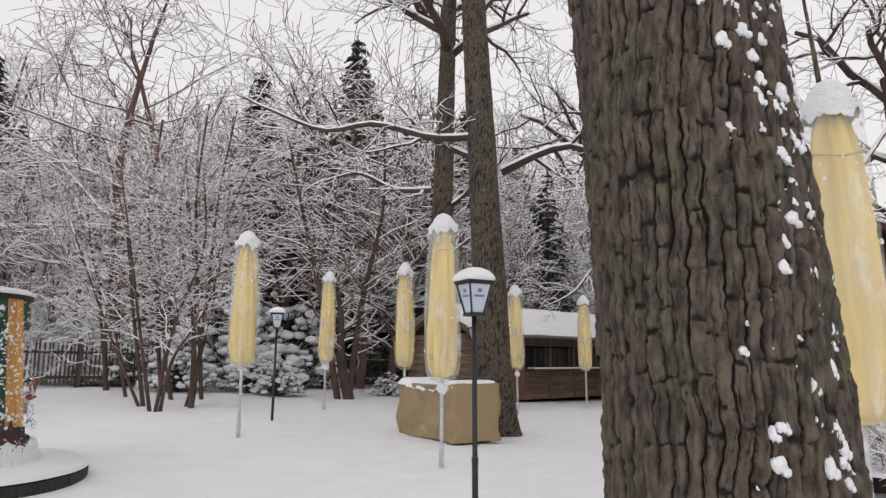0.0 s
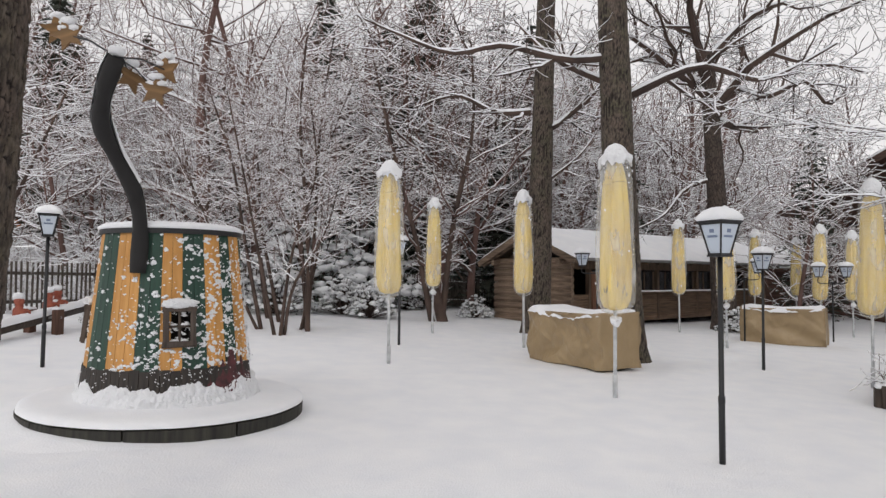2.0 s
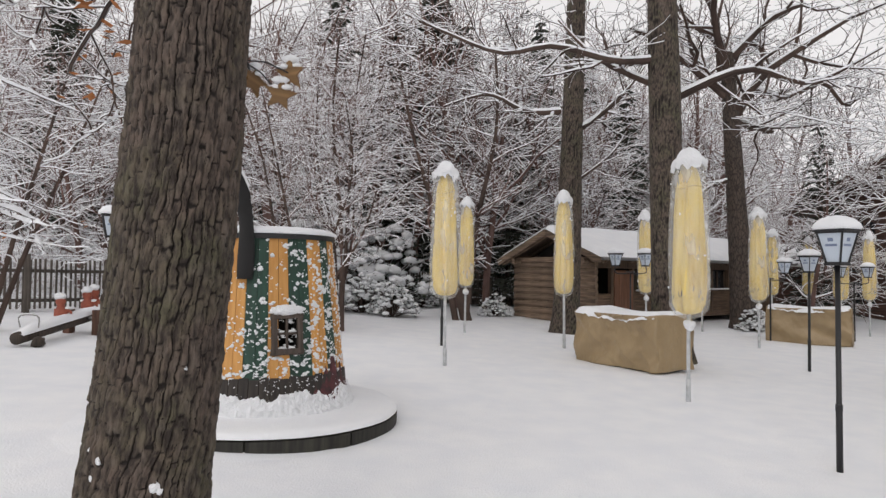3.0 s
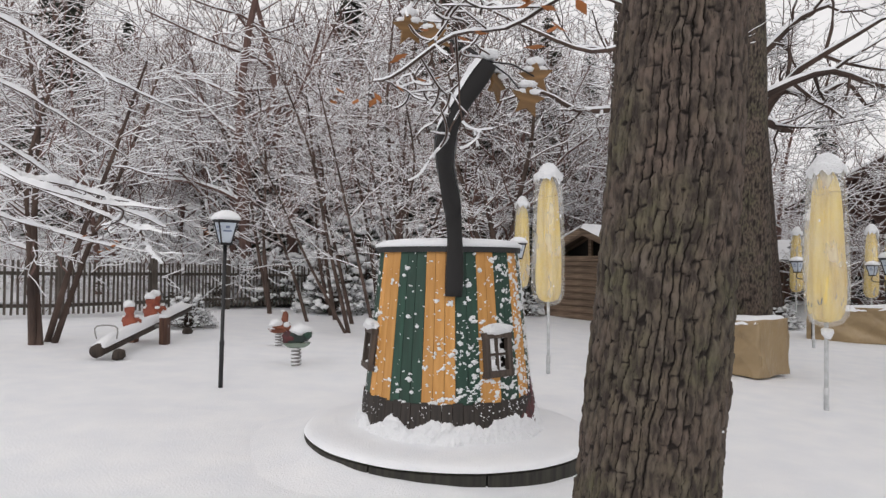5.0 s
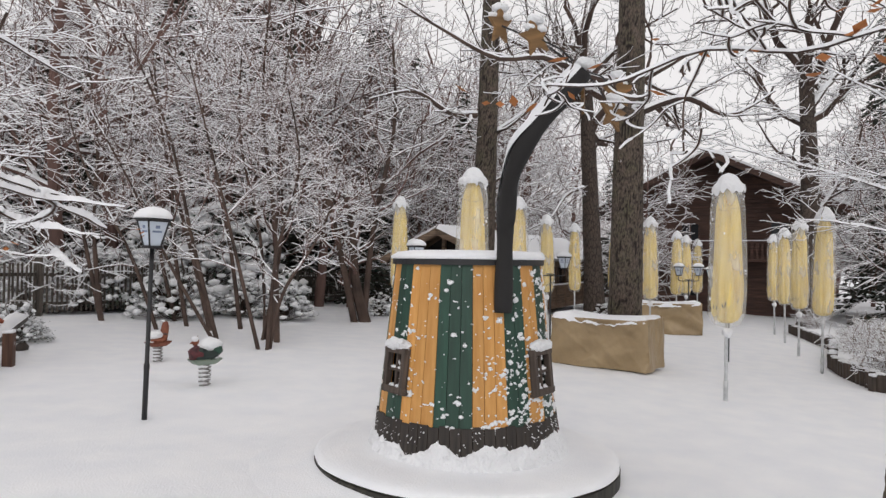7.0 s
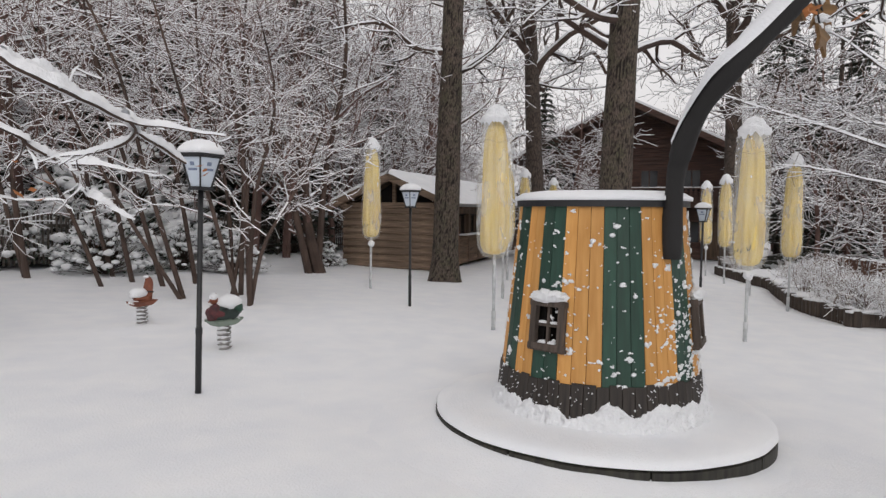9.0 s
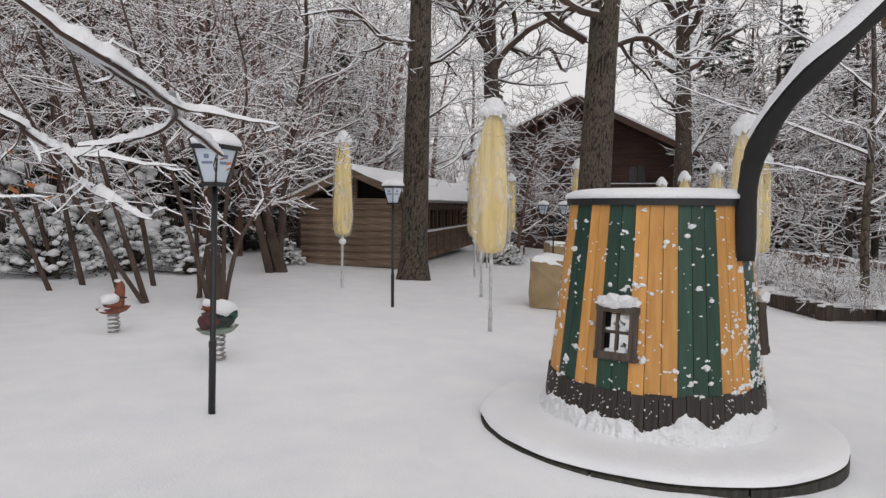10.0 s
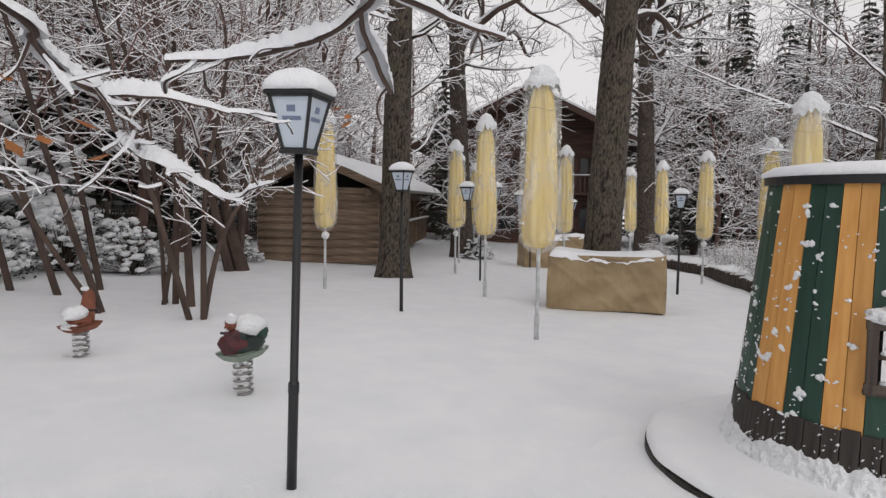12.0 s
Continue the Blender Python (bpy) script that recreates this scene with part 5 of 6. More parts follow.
def build_seesaw():
    a, b = Vector((-10.6, 10.75, 0)), Vector((-10.55, 14.6, 0))
    mid = (a + b) / 2
    L = (b - a).length
    rz = math.degrees(math.atan2(b.y - a.y, b.x - a.x))
    t = thing("seesaw", on_ground(mid.x, mid.y, 0, rz), "wooden log seesaw with carved red figures, covered in snow", "seesaw")
    tilt = math.radians(-6.5)
    log = part("beam", tube(bmesh.new(), [(-L / 2, 0, 0), (0, 0, 0), (L / 2, 0, 0)], [0.105, 0.11, 0.105], 14), BROWNBASE, t, "thick log", smooth=True)
    log.matrix_basis = pose(0, 0, 0.34, 0, math.degrees(tilt), 0)
    bm = bmesh.new()
    rows = []
    for i in range(41):
        x = -L / 2 + 0.02 + (L - 0.04) * i / 40
        end = min(1.0, 8 * min(i, 40 - i) / 40 + 0.25)
        rows.append([bm.verts.new((x, 0.125 * math.cos(math.pi * c / 8), 0.045 + (0.135 * end + 0.02 * noise.noise(Vector((x * 5, c * 0.4, 2)))) * math.sin(math.pi * c / 8))) for c in range(9)])
    for p, q in zip(rows, rows[1:]):
        for c in range(8):
            bm.faces.new((p[c], p[c + 1], q[c + 1], q[c]))
    bmesh.ops.recalc_face_normals(bm, faces=bm.faces)
    part("snow", bm, SNOW, log, "thick ridge of snow", smooth=True)
    for sy in (-1, 1):
        leg = part("support_post", box(bmesh.new(), (0.2, 0.14, 0.56), (0.0, sy * 0.29, 0.22), bevel=0.02), RUSTWOOD, t, "reddish timber post")
        part("post_snow", box(bmesh.new(), (0.2, 0.14, 0.05), (0, sy * 0.29, 0.52), bevel=0.02), SNOW, leg)
    part("axle", tube(bmesh.new(), [(0, -0.36, 0.34), (0, 0.36, 0.34)], [0.03, 0.03], 8), SPRING, t)
    for x, s in ((-0.55, 3), (0.30, 3), (0.62, 4)):
        bm = bmesh.new()
        lathe(bm, [(0.10, 0.06), (0.125, 0.16), (0.115, 0.24), (0.07, 0.31), (0.065, 0.34), (0.085, 0.39), (0.09, 0.43), (0.05, 0.48)], 14)
        for sg in (-1, 1):
            tube(bm, [(0.0, sg * 0.09, 0.27), (0.06, sg * 0.15, 0.20), (0.10, sg * 0.13, 0.13)], [0.035, 0.03, 0.025], 7)
        f = part("figure", bm, RED, log, "small carved red figure", smooth=True)
        f.matrix_basis = pose(x, 0.03 * s, 0)
        for c, z in (((x, 0.03 * s, 0.51), (0.10, 0.10, 0.075)), ((x + 0.03, 0.03 * s - 0.11, 0.285), (0.06, 0.05, 0.03)), ((x + 0.03, 0.03 * s + 0.11, 0.285), (0.06, 0.05, 0.03))):
            bm = bmesh.new()
            lump(bm, c, z, rnd, 2)
            part("snow_clump", bm, FLUFF, log, smooth=True)
    for x in (-L / 2 + 0.25, L / 2 - 0.3):
        part("handle", tube(bmesh.new(), smooth_path([(x + 0.1, -0.16, 0.12), (x + 0.1, -0.16, 0.32), (x + 0.1, 0.16, 0.32), (x + 0.1, 0.16, 0.12)], 12), [0.012] * 12, 6), SPRING, log)
    for x, y in ((-1.75, -0.28), (1.78, -0.05)):
        bm = bmesh.new()
        lump(bm, (x, y, 0.06), (0.14, 0.1, 0.1), rnd, 2)
        part("buffer", bm, BROWNBASE, t, "half-sunk buffer", smooth=True)


RUSTWOOD = wood_material("reddish_brown_timber", (0.06, 0.028, 0.018), (0.17, 0.085, 0.055), 5.0, 2, 0.8)
build_seesaw()


# ---- raised bed with palisade edge ----
BED = [(3.75, 9.35), (4.6, 10.6), (5.46, 11.63), (6.6, 12.5), (8.9, 14.3), (10.6, 16.4), (12.6, 18.9)]


def build_bed():
    r = random.Random(21)
    bed = thing("raised_bed", pose(0, 0, 0), "raised bed edged with dark timber palisades, snow-dusted", "flower bed")
    v, f = [], []
    for i, (x, y) in enumerate(BED):
        d = Vector((0.62, -0.78, 0))
        for k in range(9):
            p = Vector((x, y, 0)) + d * (0.08 + k * 0.85)
            v.append((p.x, p.y, ground_z(p.x, p.y) + 0.26 + 0.05 * noise.noise(p * 1.7) + 0.02 * k))
    for i in range(len(BED) - 1):
        for k in range(8):
            a = i * 9 + k
            f.append((a, a + 1, a + 10, a + 9))
    mesh_object("bed_snow", v, f, [SNOW], bed)
    bm = lathe(bmesh.new(), [(0.10, -0.05), (0.105, 0.26), (0.09, 0.30)], 10)
    me = bpy.data.meshes.new("palisade_post")
    bm.to_mesh(me)
    bm.free()
    me.materials.append(BROWNBASE)
    bm = bmesh.new()
    lump(bm, (0, 0, 0.31), (0.10, 0.10, 0.035), r, 1)
    cap = bpy.data.meshes.new("snow_cap")
    bm.to_mesh(cap)
    bm.free()
    cap.materials.append(SNOW)
    for (x0, y0), (x1, y1) in list(zip(BED, BED[1:]))[0:]:
        L = math.hypot(x1 - x0, y1 - y0)
        n = int(L / 0.2)
        for i in range(n):
            x, y = x0 + (x1 - x0) * i / n, y0 + (y1 - y0) * i / n
            dz = r.uniform(-0.03, 0.03)
            o = new("palisade_post", me)
            o.parent, o.matrix_basis = bed, on_ground(x, y, dz, r.uniform(0, 90))
            o = new("snow_cap", cap)
            o.parent, o.matrix_basis = bed, on_ground(x, y, dz, r.uniform(0, 90))
    # long squared timber on the side towards the yard's corner
    for k in range(3):
        x, y = 4.25 + k * 1.3, 9.2 - k * 0.5
        m = on_ground(x, y, 0, -21)
        o = part("edge_timber", box(bmesh.new(), (1.36, 0.14, 0.32), (0, 0, 0.12), bevel=0.015), BROWNBASE, bed)
        o.matrix_basis = m
        o = part("timber_snow", box(bmesh.new(), (1.34, 0.15, 0.05), (0, 0, 0.30), bevel=0.02), SNOW, bed)
        o.matrix_basis = m


build_bed()


def build_shrub(name, x, y, h, n, seed, label, bark=None, spread=0.5, load=0.8):
    r = random.Random(seed)
    t = thing(name, on_ground(x, y), label, "shrub")
    w = Wood()
    for k in range(n):
        a = r.uniform(0, 6.28)
        d = Vector((math.cos(a) * spread, math.sin(a) * spread, 1)).normalized()
        w.grow(r, Vector((r.uniform(-0.12, 0.12), r.uniform(-0.12, 0.12), 0)), d, h * r.uniform(0.5, 1.0), 0.008, 0, 2, (5, 3), 0.03, 0.1, 0.25, load, 0.9, 0.004)
    w.build("crown", t, bark or DRYTWIG)
    return t


DRYTWIG = material("thin_brown_twig", (0.13, 0.085, 0.06), 0.9)
protos = [build_shrub("bare_shrub", 4.35 + 0.5 * k, 9.75 + 0.1 * k, 0.75, 10, 40 + k, "bare twiggy shrub dusted with snow in the raised bed") for k in range(3)]
rs = random.Random(77)
for i in range(46):
    a = rs.random() * (len(BED) - 1)
    k = int(a)
    x = BED[k][0] + (BED[k + 1][0] - BED[k][0]) * (a - k)
    y = BED[k][1] + (BED[k + 1][1] - BED[k][1]) * (a - k)
    u = rs.uniform(0.3, 4.6)
    copy_thing(protos[i % 3], on_ground(x + 0.62 * u, y - 0.78 * u, 0.2, rs.uniform(0, 360)) @ Matrix.Scale(rs.uniform(0.7, 1.15), 4))


def build_hedge_fence():
    r = random.Random(4)
    t = thing("reed_screen", pose(0, 0, 0), "low reddish-brown stake fence behind the bed with snowy tips", "fence")
    bm = box(bmesh.new(), (0.05, 0.03, 0.8), (0, 0, 0.4), bevel=0.006)
    me = bpy.data.meshes.new("stake")
    bm.to_mesh(me)
    bm.free()
    me.materials.append(RUSTWOOD)
    bm = bmesh.new()
    lump(bm, (0, 0, 0.82), (0.04, 0.04, 0.04), r, 1)
    cap = bpy.data.meshes.new("snow_cap")
    bm.to_mesh(cap)
    bm.free()
    cap.materials.append(SNOW)
    for i in range(130):
        u = i / 130
        x, y = 9.0 + 9.0 * u, 8.5 + 9.5 * u
        m = on_ground(x, y, 0.1, 47) @ pose(0, 0, 0, r.uniform(-9, 9), r.uniform(-14, 14))
        o = new("stake", me)
        o.parent, o.matrix_basis = t, m
        o = new("snow_cap", cap)
        o.parent, o.matrix_basis = t, m


build_hedge_fence()

# ---- trees in the yard ----


def oak(x, y, r, lean, height, seed, label, limbs, near=None, bark=None, flare=0.35, cell=9.0):
    """A tall trunk with limbs: each limb starts at a height and runs along its own line of points."""
    rr = random.Random(seed)
    t = thing("oak_tree", pose(x, y, ground_z(x, y) - 0.08), label, "tree")

    def axis(z):
        return lean(z)

    def radius(z):
        return r * (1 - 0.45 * z / height) + r * flare * math.exp(-z / 0.35)
    bark = bark or BARK_NEAR
    if near:
        z1, sides, rows, depth = near
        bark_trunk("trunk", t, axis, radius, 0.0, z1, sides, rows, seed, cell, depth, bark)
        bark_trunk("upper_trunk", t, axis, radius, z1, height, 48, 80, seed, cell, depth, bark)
    else:
        bark_trunk("trunk", t, axis, radius, 0.0, height, 56, 160, seed, cell, 0.022, bark)
    w = Wood()
    w.round = 0.004 if near else 0.035
    for pts, r0, load, kids in limbs:
        p = smooth_path(pts, 3 * len(pts))
        n = len(p)
        radii = [max(0.010, r0 * (1 - 0.8 * i / (n - 1))) for i in range(n)]
        w.thick(p, radii, 9, 0.6 * load, rr)
        for k in range(kids):
            u = 0.15 + 0.85 * (k + rr.random()) / kids
            i = min(int(u * (n - 1)), n - 2)
            along = (p[i + 1] - p[i]).normalized()
            out = Vector((rr.gauss(0, 1), rr.gauss(0, 1), rr.gauss(0.1, 0.7)))
            out = (out - along * out.dot(along)).normalized()
            w.grow(rr, p[i].copy(), (along * 0.55 + out * 0.8).normalized(), rr.uniform(0.5, 1.0) * LIMB * (r0 / 0.1) ** 0.4, radii[i] * 0.5, 1, 3, (5, 4, 3), 0.02, 0.15, 0.27, load, 0.85, 0.005)
    # crown
    for k in range(7):
        a = 2 * math.pi * k / 7 + rr.uniform(-0.3, 0.3)
        z = height * rr.uniform(0.72, 1.0)
        c = axis(z)
        w.grow(rr, Vector((c[0], c[1], z)), Vector((math.cos(a), math.sin(a), rr.uniform(0.4, 1.3))).normalized(), rr.uniform(3.0, 4.8), r * 0.38, 0, 3, (5, 5, 4), 0.0, 0.12, 0.26, 0.9, 0.8, 0.007)
    w.build("crown", t, TWIG)
    return t


LIMB = 1.5
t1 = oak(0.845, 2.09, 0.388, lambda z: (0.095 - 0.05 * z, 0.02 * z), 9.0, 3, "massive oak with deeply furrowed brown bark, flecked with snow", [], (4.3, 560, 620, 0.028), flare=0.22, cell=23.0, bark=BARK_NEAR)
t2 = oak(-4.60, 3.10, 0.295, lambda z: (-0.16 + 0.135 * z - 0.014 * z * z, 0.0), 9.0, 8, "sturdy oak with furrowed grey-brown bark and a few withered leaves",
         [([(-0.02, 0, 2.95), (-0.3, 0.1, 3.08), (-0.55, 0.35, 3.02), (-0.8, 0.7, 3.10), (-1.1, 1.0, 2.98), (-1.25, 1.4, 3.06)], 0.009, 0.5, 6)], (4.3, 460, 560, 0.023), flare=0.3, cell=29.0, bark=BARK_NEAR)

big1 = oak(1.08, 13.12, 0.37, lambda z: (-0.03 - 0.055 * z, -0.10 * z), 11.5, 14, "tall thick oak trunk beside the covered furniture",
           [([(-0.32, -0.55, 6.0), (-1.3, -0.7, 5.9), (-2.5, -0.8, 6.15), (-3.5, -0.7, 6.05), (-4.6, -0.6, 6.5), (-5.4, -0.5, 6.9)], 0.085, 0.9, 8),
            ([(0.1, 0, 5.4), (1.4, -0.2, 5.9), (2.6, -0.3, 5.6), (4.0, -0.3, 6.3)], 0.10, 1.0, 8),
            ([(-0.25, 0, 5.6), (-1.4, 0.4, 6.3), (-2.2, 0.6, 7.2)], 0.09, 1.0, 7)], flare=0.35, cell=15.0)
big0 = oak(-0.23, 17.94, 0.37, lambda z: (-0.02 + 0.03 * z, 0.0), 12.5, 25, "tall oak standing at the corner of the log hut",
           [([(-0.2, 0, 6.2), (-1.2, -0.4, 6.1), (-2.2, -0.6, 6.5), (-3.4, -0.5, 6.2)], 0.10, 1.0, 8),
            ([(0.2, 0, 5.6), (1.3, -0.2, 6.4), (2.1, -0.2, 7.4)], 0.10, 1.0, 7),
            ([(0.2, 0, 4.2), (1.1, -0.3, 4.9), (1.6, -0.2, 5.6)], 0.05, 1.0, 5)], flare=0.35, cell=15.0)
big2 = oak(6.39, 22.24, 0.40, lambda z: (0.10 - 0.055 * z, 0.0), 9.5, 31, "crooked dark oak in front of the log hut",
           [([(-0.3, 0, 7.0), (0.5, 0, 8.2), (1.6, 0, 8.0), (2.8, 0, 8.5), (3.6, 0, 7.7), (4.3, 0, 8.4)], 0.16, 1.0, 10),
            ([(-0.2, 0, 5.2), (-1.2, 0, 4.8), (-2.0, -0.2, 3.9), (-3.0, -0.2, 3.4)], 0.08, 1.0, 8),
            ([(-0.4, 0, 8.0), (-1.4, 0, 9.0), (-1.8, 0, 10.2)], 0.13, 1.0, 8)], bark=BARK_DARK, flare=0.3, cell=14.0)

# withered leaves still on the second oak's low branch
rl = random.Random(9)
leaves = [Vector((-0.35 - 1.3 * k / 34 + rl.gauss(0, 0.08), 0.2 + 1.9 * k / 34 + rl.gauss(0, 0.12), 3.05 + rl.gauss(0.02, 0.10))) for k in range(0, 34, 2)]
leaves += [Vector((rl.uniform(-0.55, -0.3), rl.uniform(-0.1, 0.2), rl.uniform(2.95, 3.15))) for k in range(14)]
leaf_spray(rl, leaves, 0.10, "withered_foliage", t2, DRYLEAF)

# snow caught in the bark of the near oaks


def bark_snow(tree, axis_r, n, seed, lo, hi, a0, spread):
    r = random.Random(seed)
    v, f = [], []
    for k in range(n):
        a = math.radians(r.gauss(a0, spread))
        z = r.uniform(lo, hi)
        cxy, rad = axis_r(z)
        s = r.choice((0.004, 0.006, 0.008, 0.011, 0.015, 0.022))
        b = bmesh.new()
        lump(b, (0, 0, 0), (s * 0.7, s * r.uniform(0.7, 1.3), s * r.uniform(0.8, 1.6)), r, 2)
        lump(b, (0.004, s * 0.8, -s * 0.8), (s * 0.6, s * 0.7, s * 0.8), r, 1)
        b.transform(Matrix.Translation((cxy[0], cxy[1], z)) @ pose(0, 0, 0, 0, 0, math.degrees(a)) @ Matrix.Translation((rad + 0.004, 0, 0)))
        base = len(v)
        b.verts.index_update()
        v += [x.co.copy() for x in b.verts]
        f += [tuple(base + x.index for x in fc.verts) for fc in b.faces]
        b.free()
    o = mesh_object("bark_snow", v, f, [FLUFF], tree)
    o["kind"] = "stuff"


bark_snow(t1, lambda z: ((0.095 - 0.05 * z, 0.02 * z), 0.378 * (1 - 0.05 * z) + 0.086 * math.exp(-z / 0.35)), 520, 5, 0.2, 3.6, 316, 28)
bark_snow(t2, lambda z: ((-0.16 + 0.135 * z - 0.014 * z * z, 0.0), 0.285 * (1 - 0.05 * z) + 0.088 * math.exp(-z / 0.35)), 14, 6, 0.1, 1.3, 280, 40)


def stem_clump(x, y, stems, seed, label, name="multi_stemmed_tree", load=1.0, kids=(5, 4, 3)):
    """Several slim stems from one root: each (lean x, lean y, height, radius)."""
    r = random.Random(seed)
    t = thing(name, on_ground(x, y, -0.05), label, "tree")
    trunks, w = Wood(), Wood()
    for lx, ly, h, rad in stems:
        wide = 0.08 * len(stems) - 0.06
        base = Vector((r.uniform(-wide, wide), r.uniform(-wide, wide), 0))
        pts = smooth_path([base, base + Vector((lx * 0.3 + r.gauss(0, 0.1), ly * 0.3, h * 0.34)), base + Vector((lx * 0.65 + r.gauss(0, 0.2), ly * 0.65 + r.gauss(0, 0.1), h * 0.68)), base + Vector((lx, ly, h))], 12)
        radii = [rad * (1 - 0.72 * i / 11) for i in range(12)]
        trunks.thick(pts, radii, 8, load * 0.8, r)
        for k in range(15):
            u = 0.34 + 0.66 * (k + r.random()) / 15
            i = min(int(u * 11), 10)
            along = (pts[i + 1] - pts[i]).normalized()
            out = Vector((r.gauss(0, 1), r.gauss(0, 1), r.gauss(0.2, 0.5)))
            out = (out - along * out.dot(along)).normalized()
            w.grow(r, pts[i].copy(), (along * 0.5 + out * 0.85).normalized(), h * r.uniform(0.14, 0.30), radii[i] * 0.45, 1, 3, kids, 0.01, 0.18, 0.22, 0.6 * load, 0.8, 0.005)
    trunks.build("trunk", t, TWIG)
    w.build("crown", t, TWIG_FAR)
    return t


SLIM = "slim tree leaning before the fence, snow along its bark"
for k, (x, y, stems) in enumerate([
        (-8.53, 17.7, [(-2.2, 1.2, 5.5, 0.05)]), (-8.17, 19.69, [(-1.5, 0.8, 6.0, 0.06)]), (-7.87, 18.46, [(-1.0, 0.5, 6.5, 0.06)]),
        (-7.34, 17.84, [(-1.4, 0.7, 6.5, 0.06)]), (-7.22, 15.93, [(-1.9, 0.9, 6.5, 0.055), (-2.6, 0.6, 5.0, 0.042)]), (-6.63, 18.08, [(-1.2, 0.7, 7.0, 0.06)])]):
    stem_clump(x, y, stems, 510 + k, SLIM, "leaning_tree", kids=(4, 3, 3))
stem_clump(-6.28, 16.01, [(-0.2, 0.4, 7.8, 0.07), (0.5, 0.5, 7.8, 0.055), (-0.6, 0.2, 6.5, 0.045), (1.2, 0.6, 6.6, 0.04)], 52, "multi-stemmed brown tree with snow along its branches")
stem_clump(-6.34, 14.57, [(1.3, -0.4, 3.4, 0.045), (0.4, 0.8, 5.6, 0.045), (-1.4, 0.5, 5.8, 0.045)], 53, "slim stems spreading low with snow along them", "leaning_tree")
stem_clump(-9.8, 19.3, [(-1.6, 0.1, 5.6, 0.06), (-0.5, 0.2, 6.8, 0.07)], 55, "leaning slim stems before the fence", "leaning_tree")
stem_clump(-3.1, 20.3, [(-0.6, 0.3, 3.8, 0.19), (-2.0, 0.6, 8.5, 0.11), (0.9, 0.4, 9.0, 0.11)], 56, "spreading tree with a thick short trunk by the hut", "spreading_tree")
stem_clump(-12.3, 12.1, [(0.5, -0.4, 4.6, 0.07), (2.2, -1.2, 4.8, 0.06), (1.2, 1.6, 5.6, 0.06), (-0.8, 0.6, 6.0, 0.07)], 58, "slim tree with snow-laden branches at the fence", load=1.7)

# overhanging boughs near the playground lamp


def laden(base, boughs, seed, label, stem=(0.2, 0.02), height=6.0, load=3.4, lean=0.0, name="snow_laden_tree"):
    r = random.Random(seed)
    t = thing(name, pose(*base), label, "tree")
    b0 = Vector(base)
    w = Wood()
    w.round = 0.004
    bark_trunk("trunk", t, lambda z: (lean * z, 0.05 * math.sin(z)), lambda z: max(0.012, stem[0] - stem[1] * z), -0.1, height, 40, 60, seed, 14.0, 0.09 * stem[0], BARK)
    for pts, r0, kids, size in boughs:
        p = smooth_path([Vector(q) - b0 for q in pts], 14 * len(pts))
        p = [q + 0.018 * noise.noise_vector(q * 3.1) + 0.006 * noise.noise_vector(q * 11.0) for q in p]
        n = len(p)
        radii = [max(0.009, r0 * (1 - 0.75 * i / (n - 1))) for i in range(n)]
        w.thick(p, radii, 8, load, r)
        for k in range(kids):
            u = 0.3 + 0.7 * (k + r.random()) / kids
            i = min(int(u * (n - 1)), n - 2)
            along = (p[i + 1] - p[i]).normalized()
            out = Vector((r.gauss(0, 1), r.gauss(0, 1), r.gauss(0, 0.35)))
            out = (out - along * out.dot(along)).normalized()
            w.grow(r, p[i].copy(), (along * 0.75 + out * 0.6).normalized(), size * r.uniform(0.5, 1.1), radii[i] * 0.5, 3 if load > 2 and k % 2 else (2 if load > 2 else 1), 3, (4, 3, 2) if load > 2 else (4, 3, 3), 0.03, 0.02, 0.34 if load > 2 else 0.2, (0.32 if load > 2 else 0.6) * load, 0.75, 0.004)
    w.build("crown", t, TWIG)
    return t


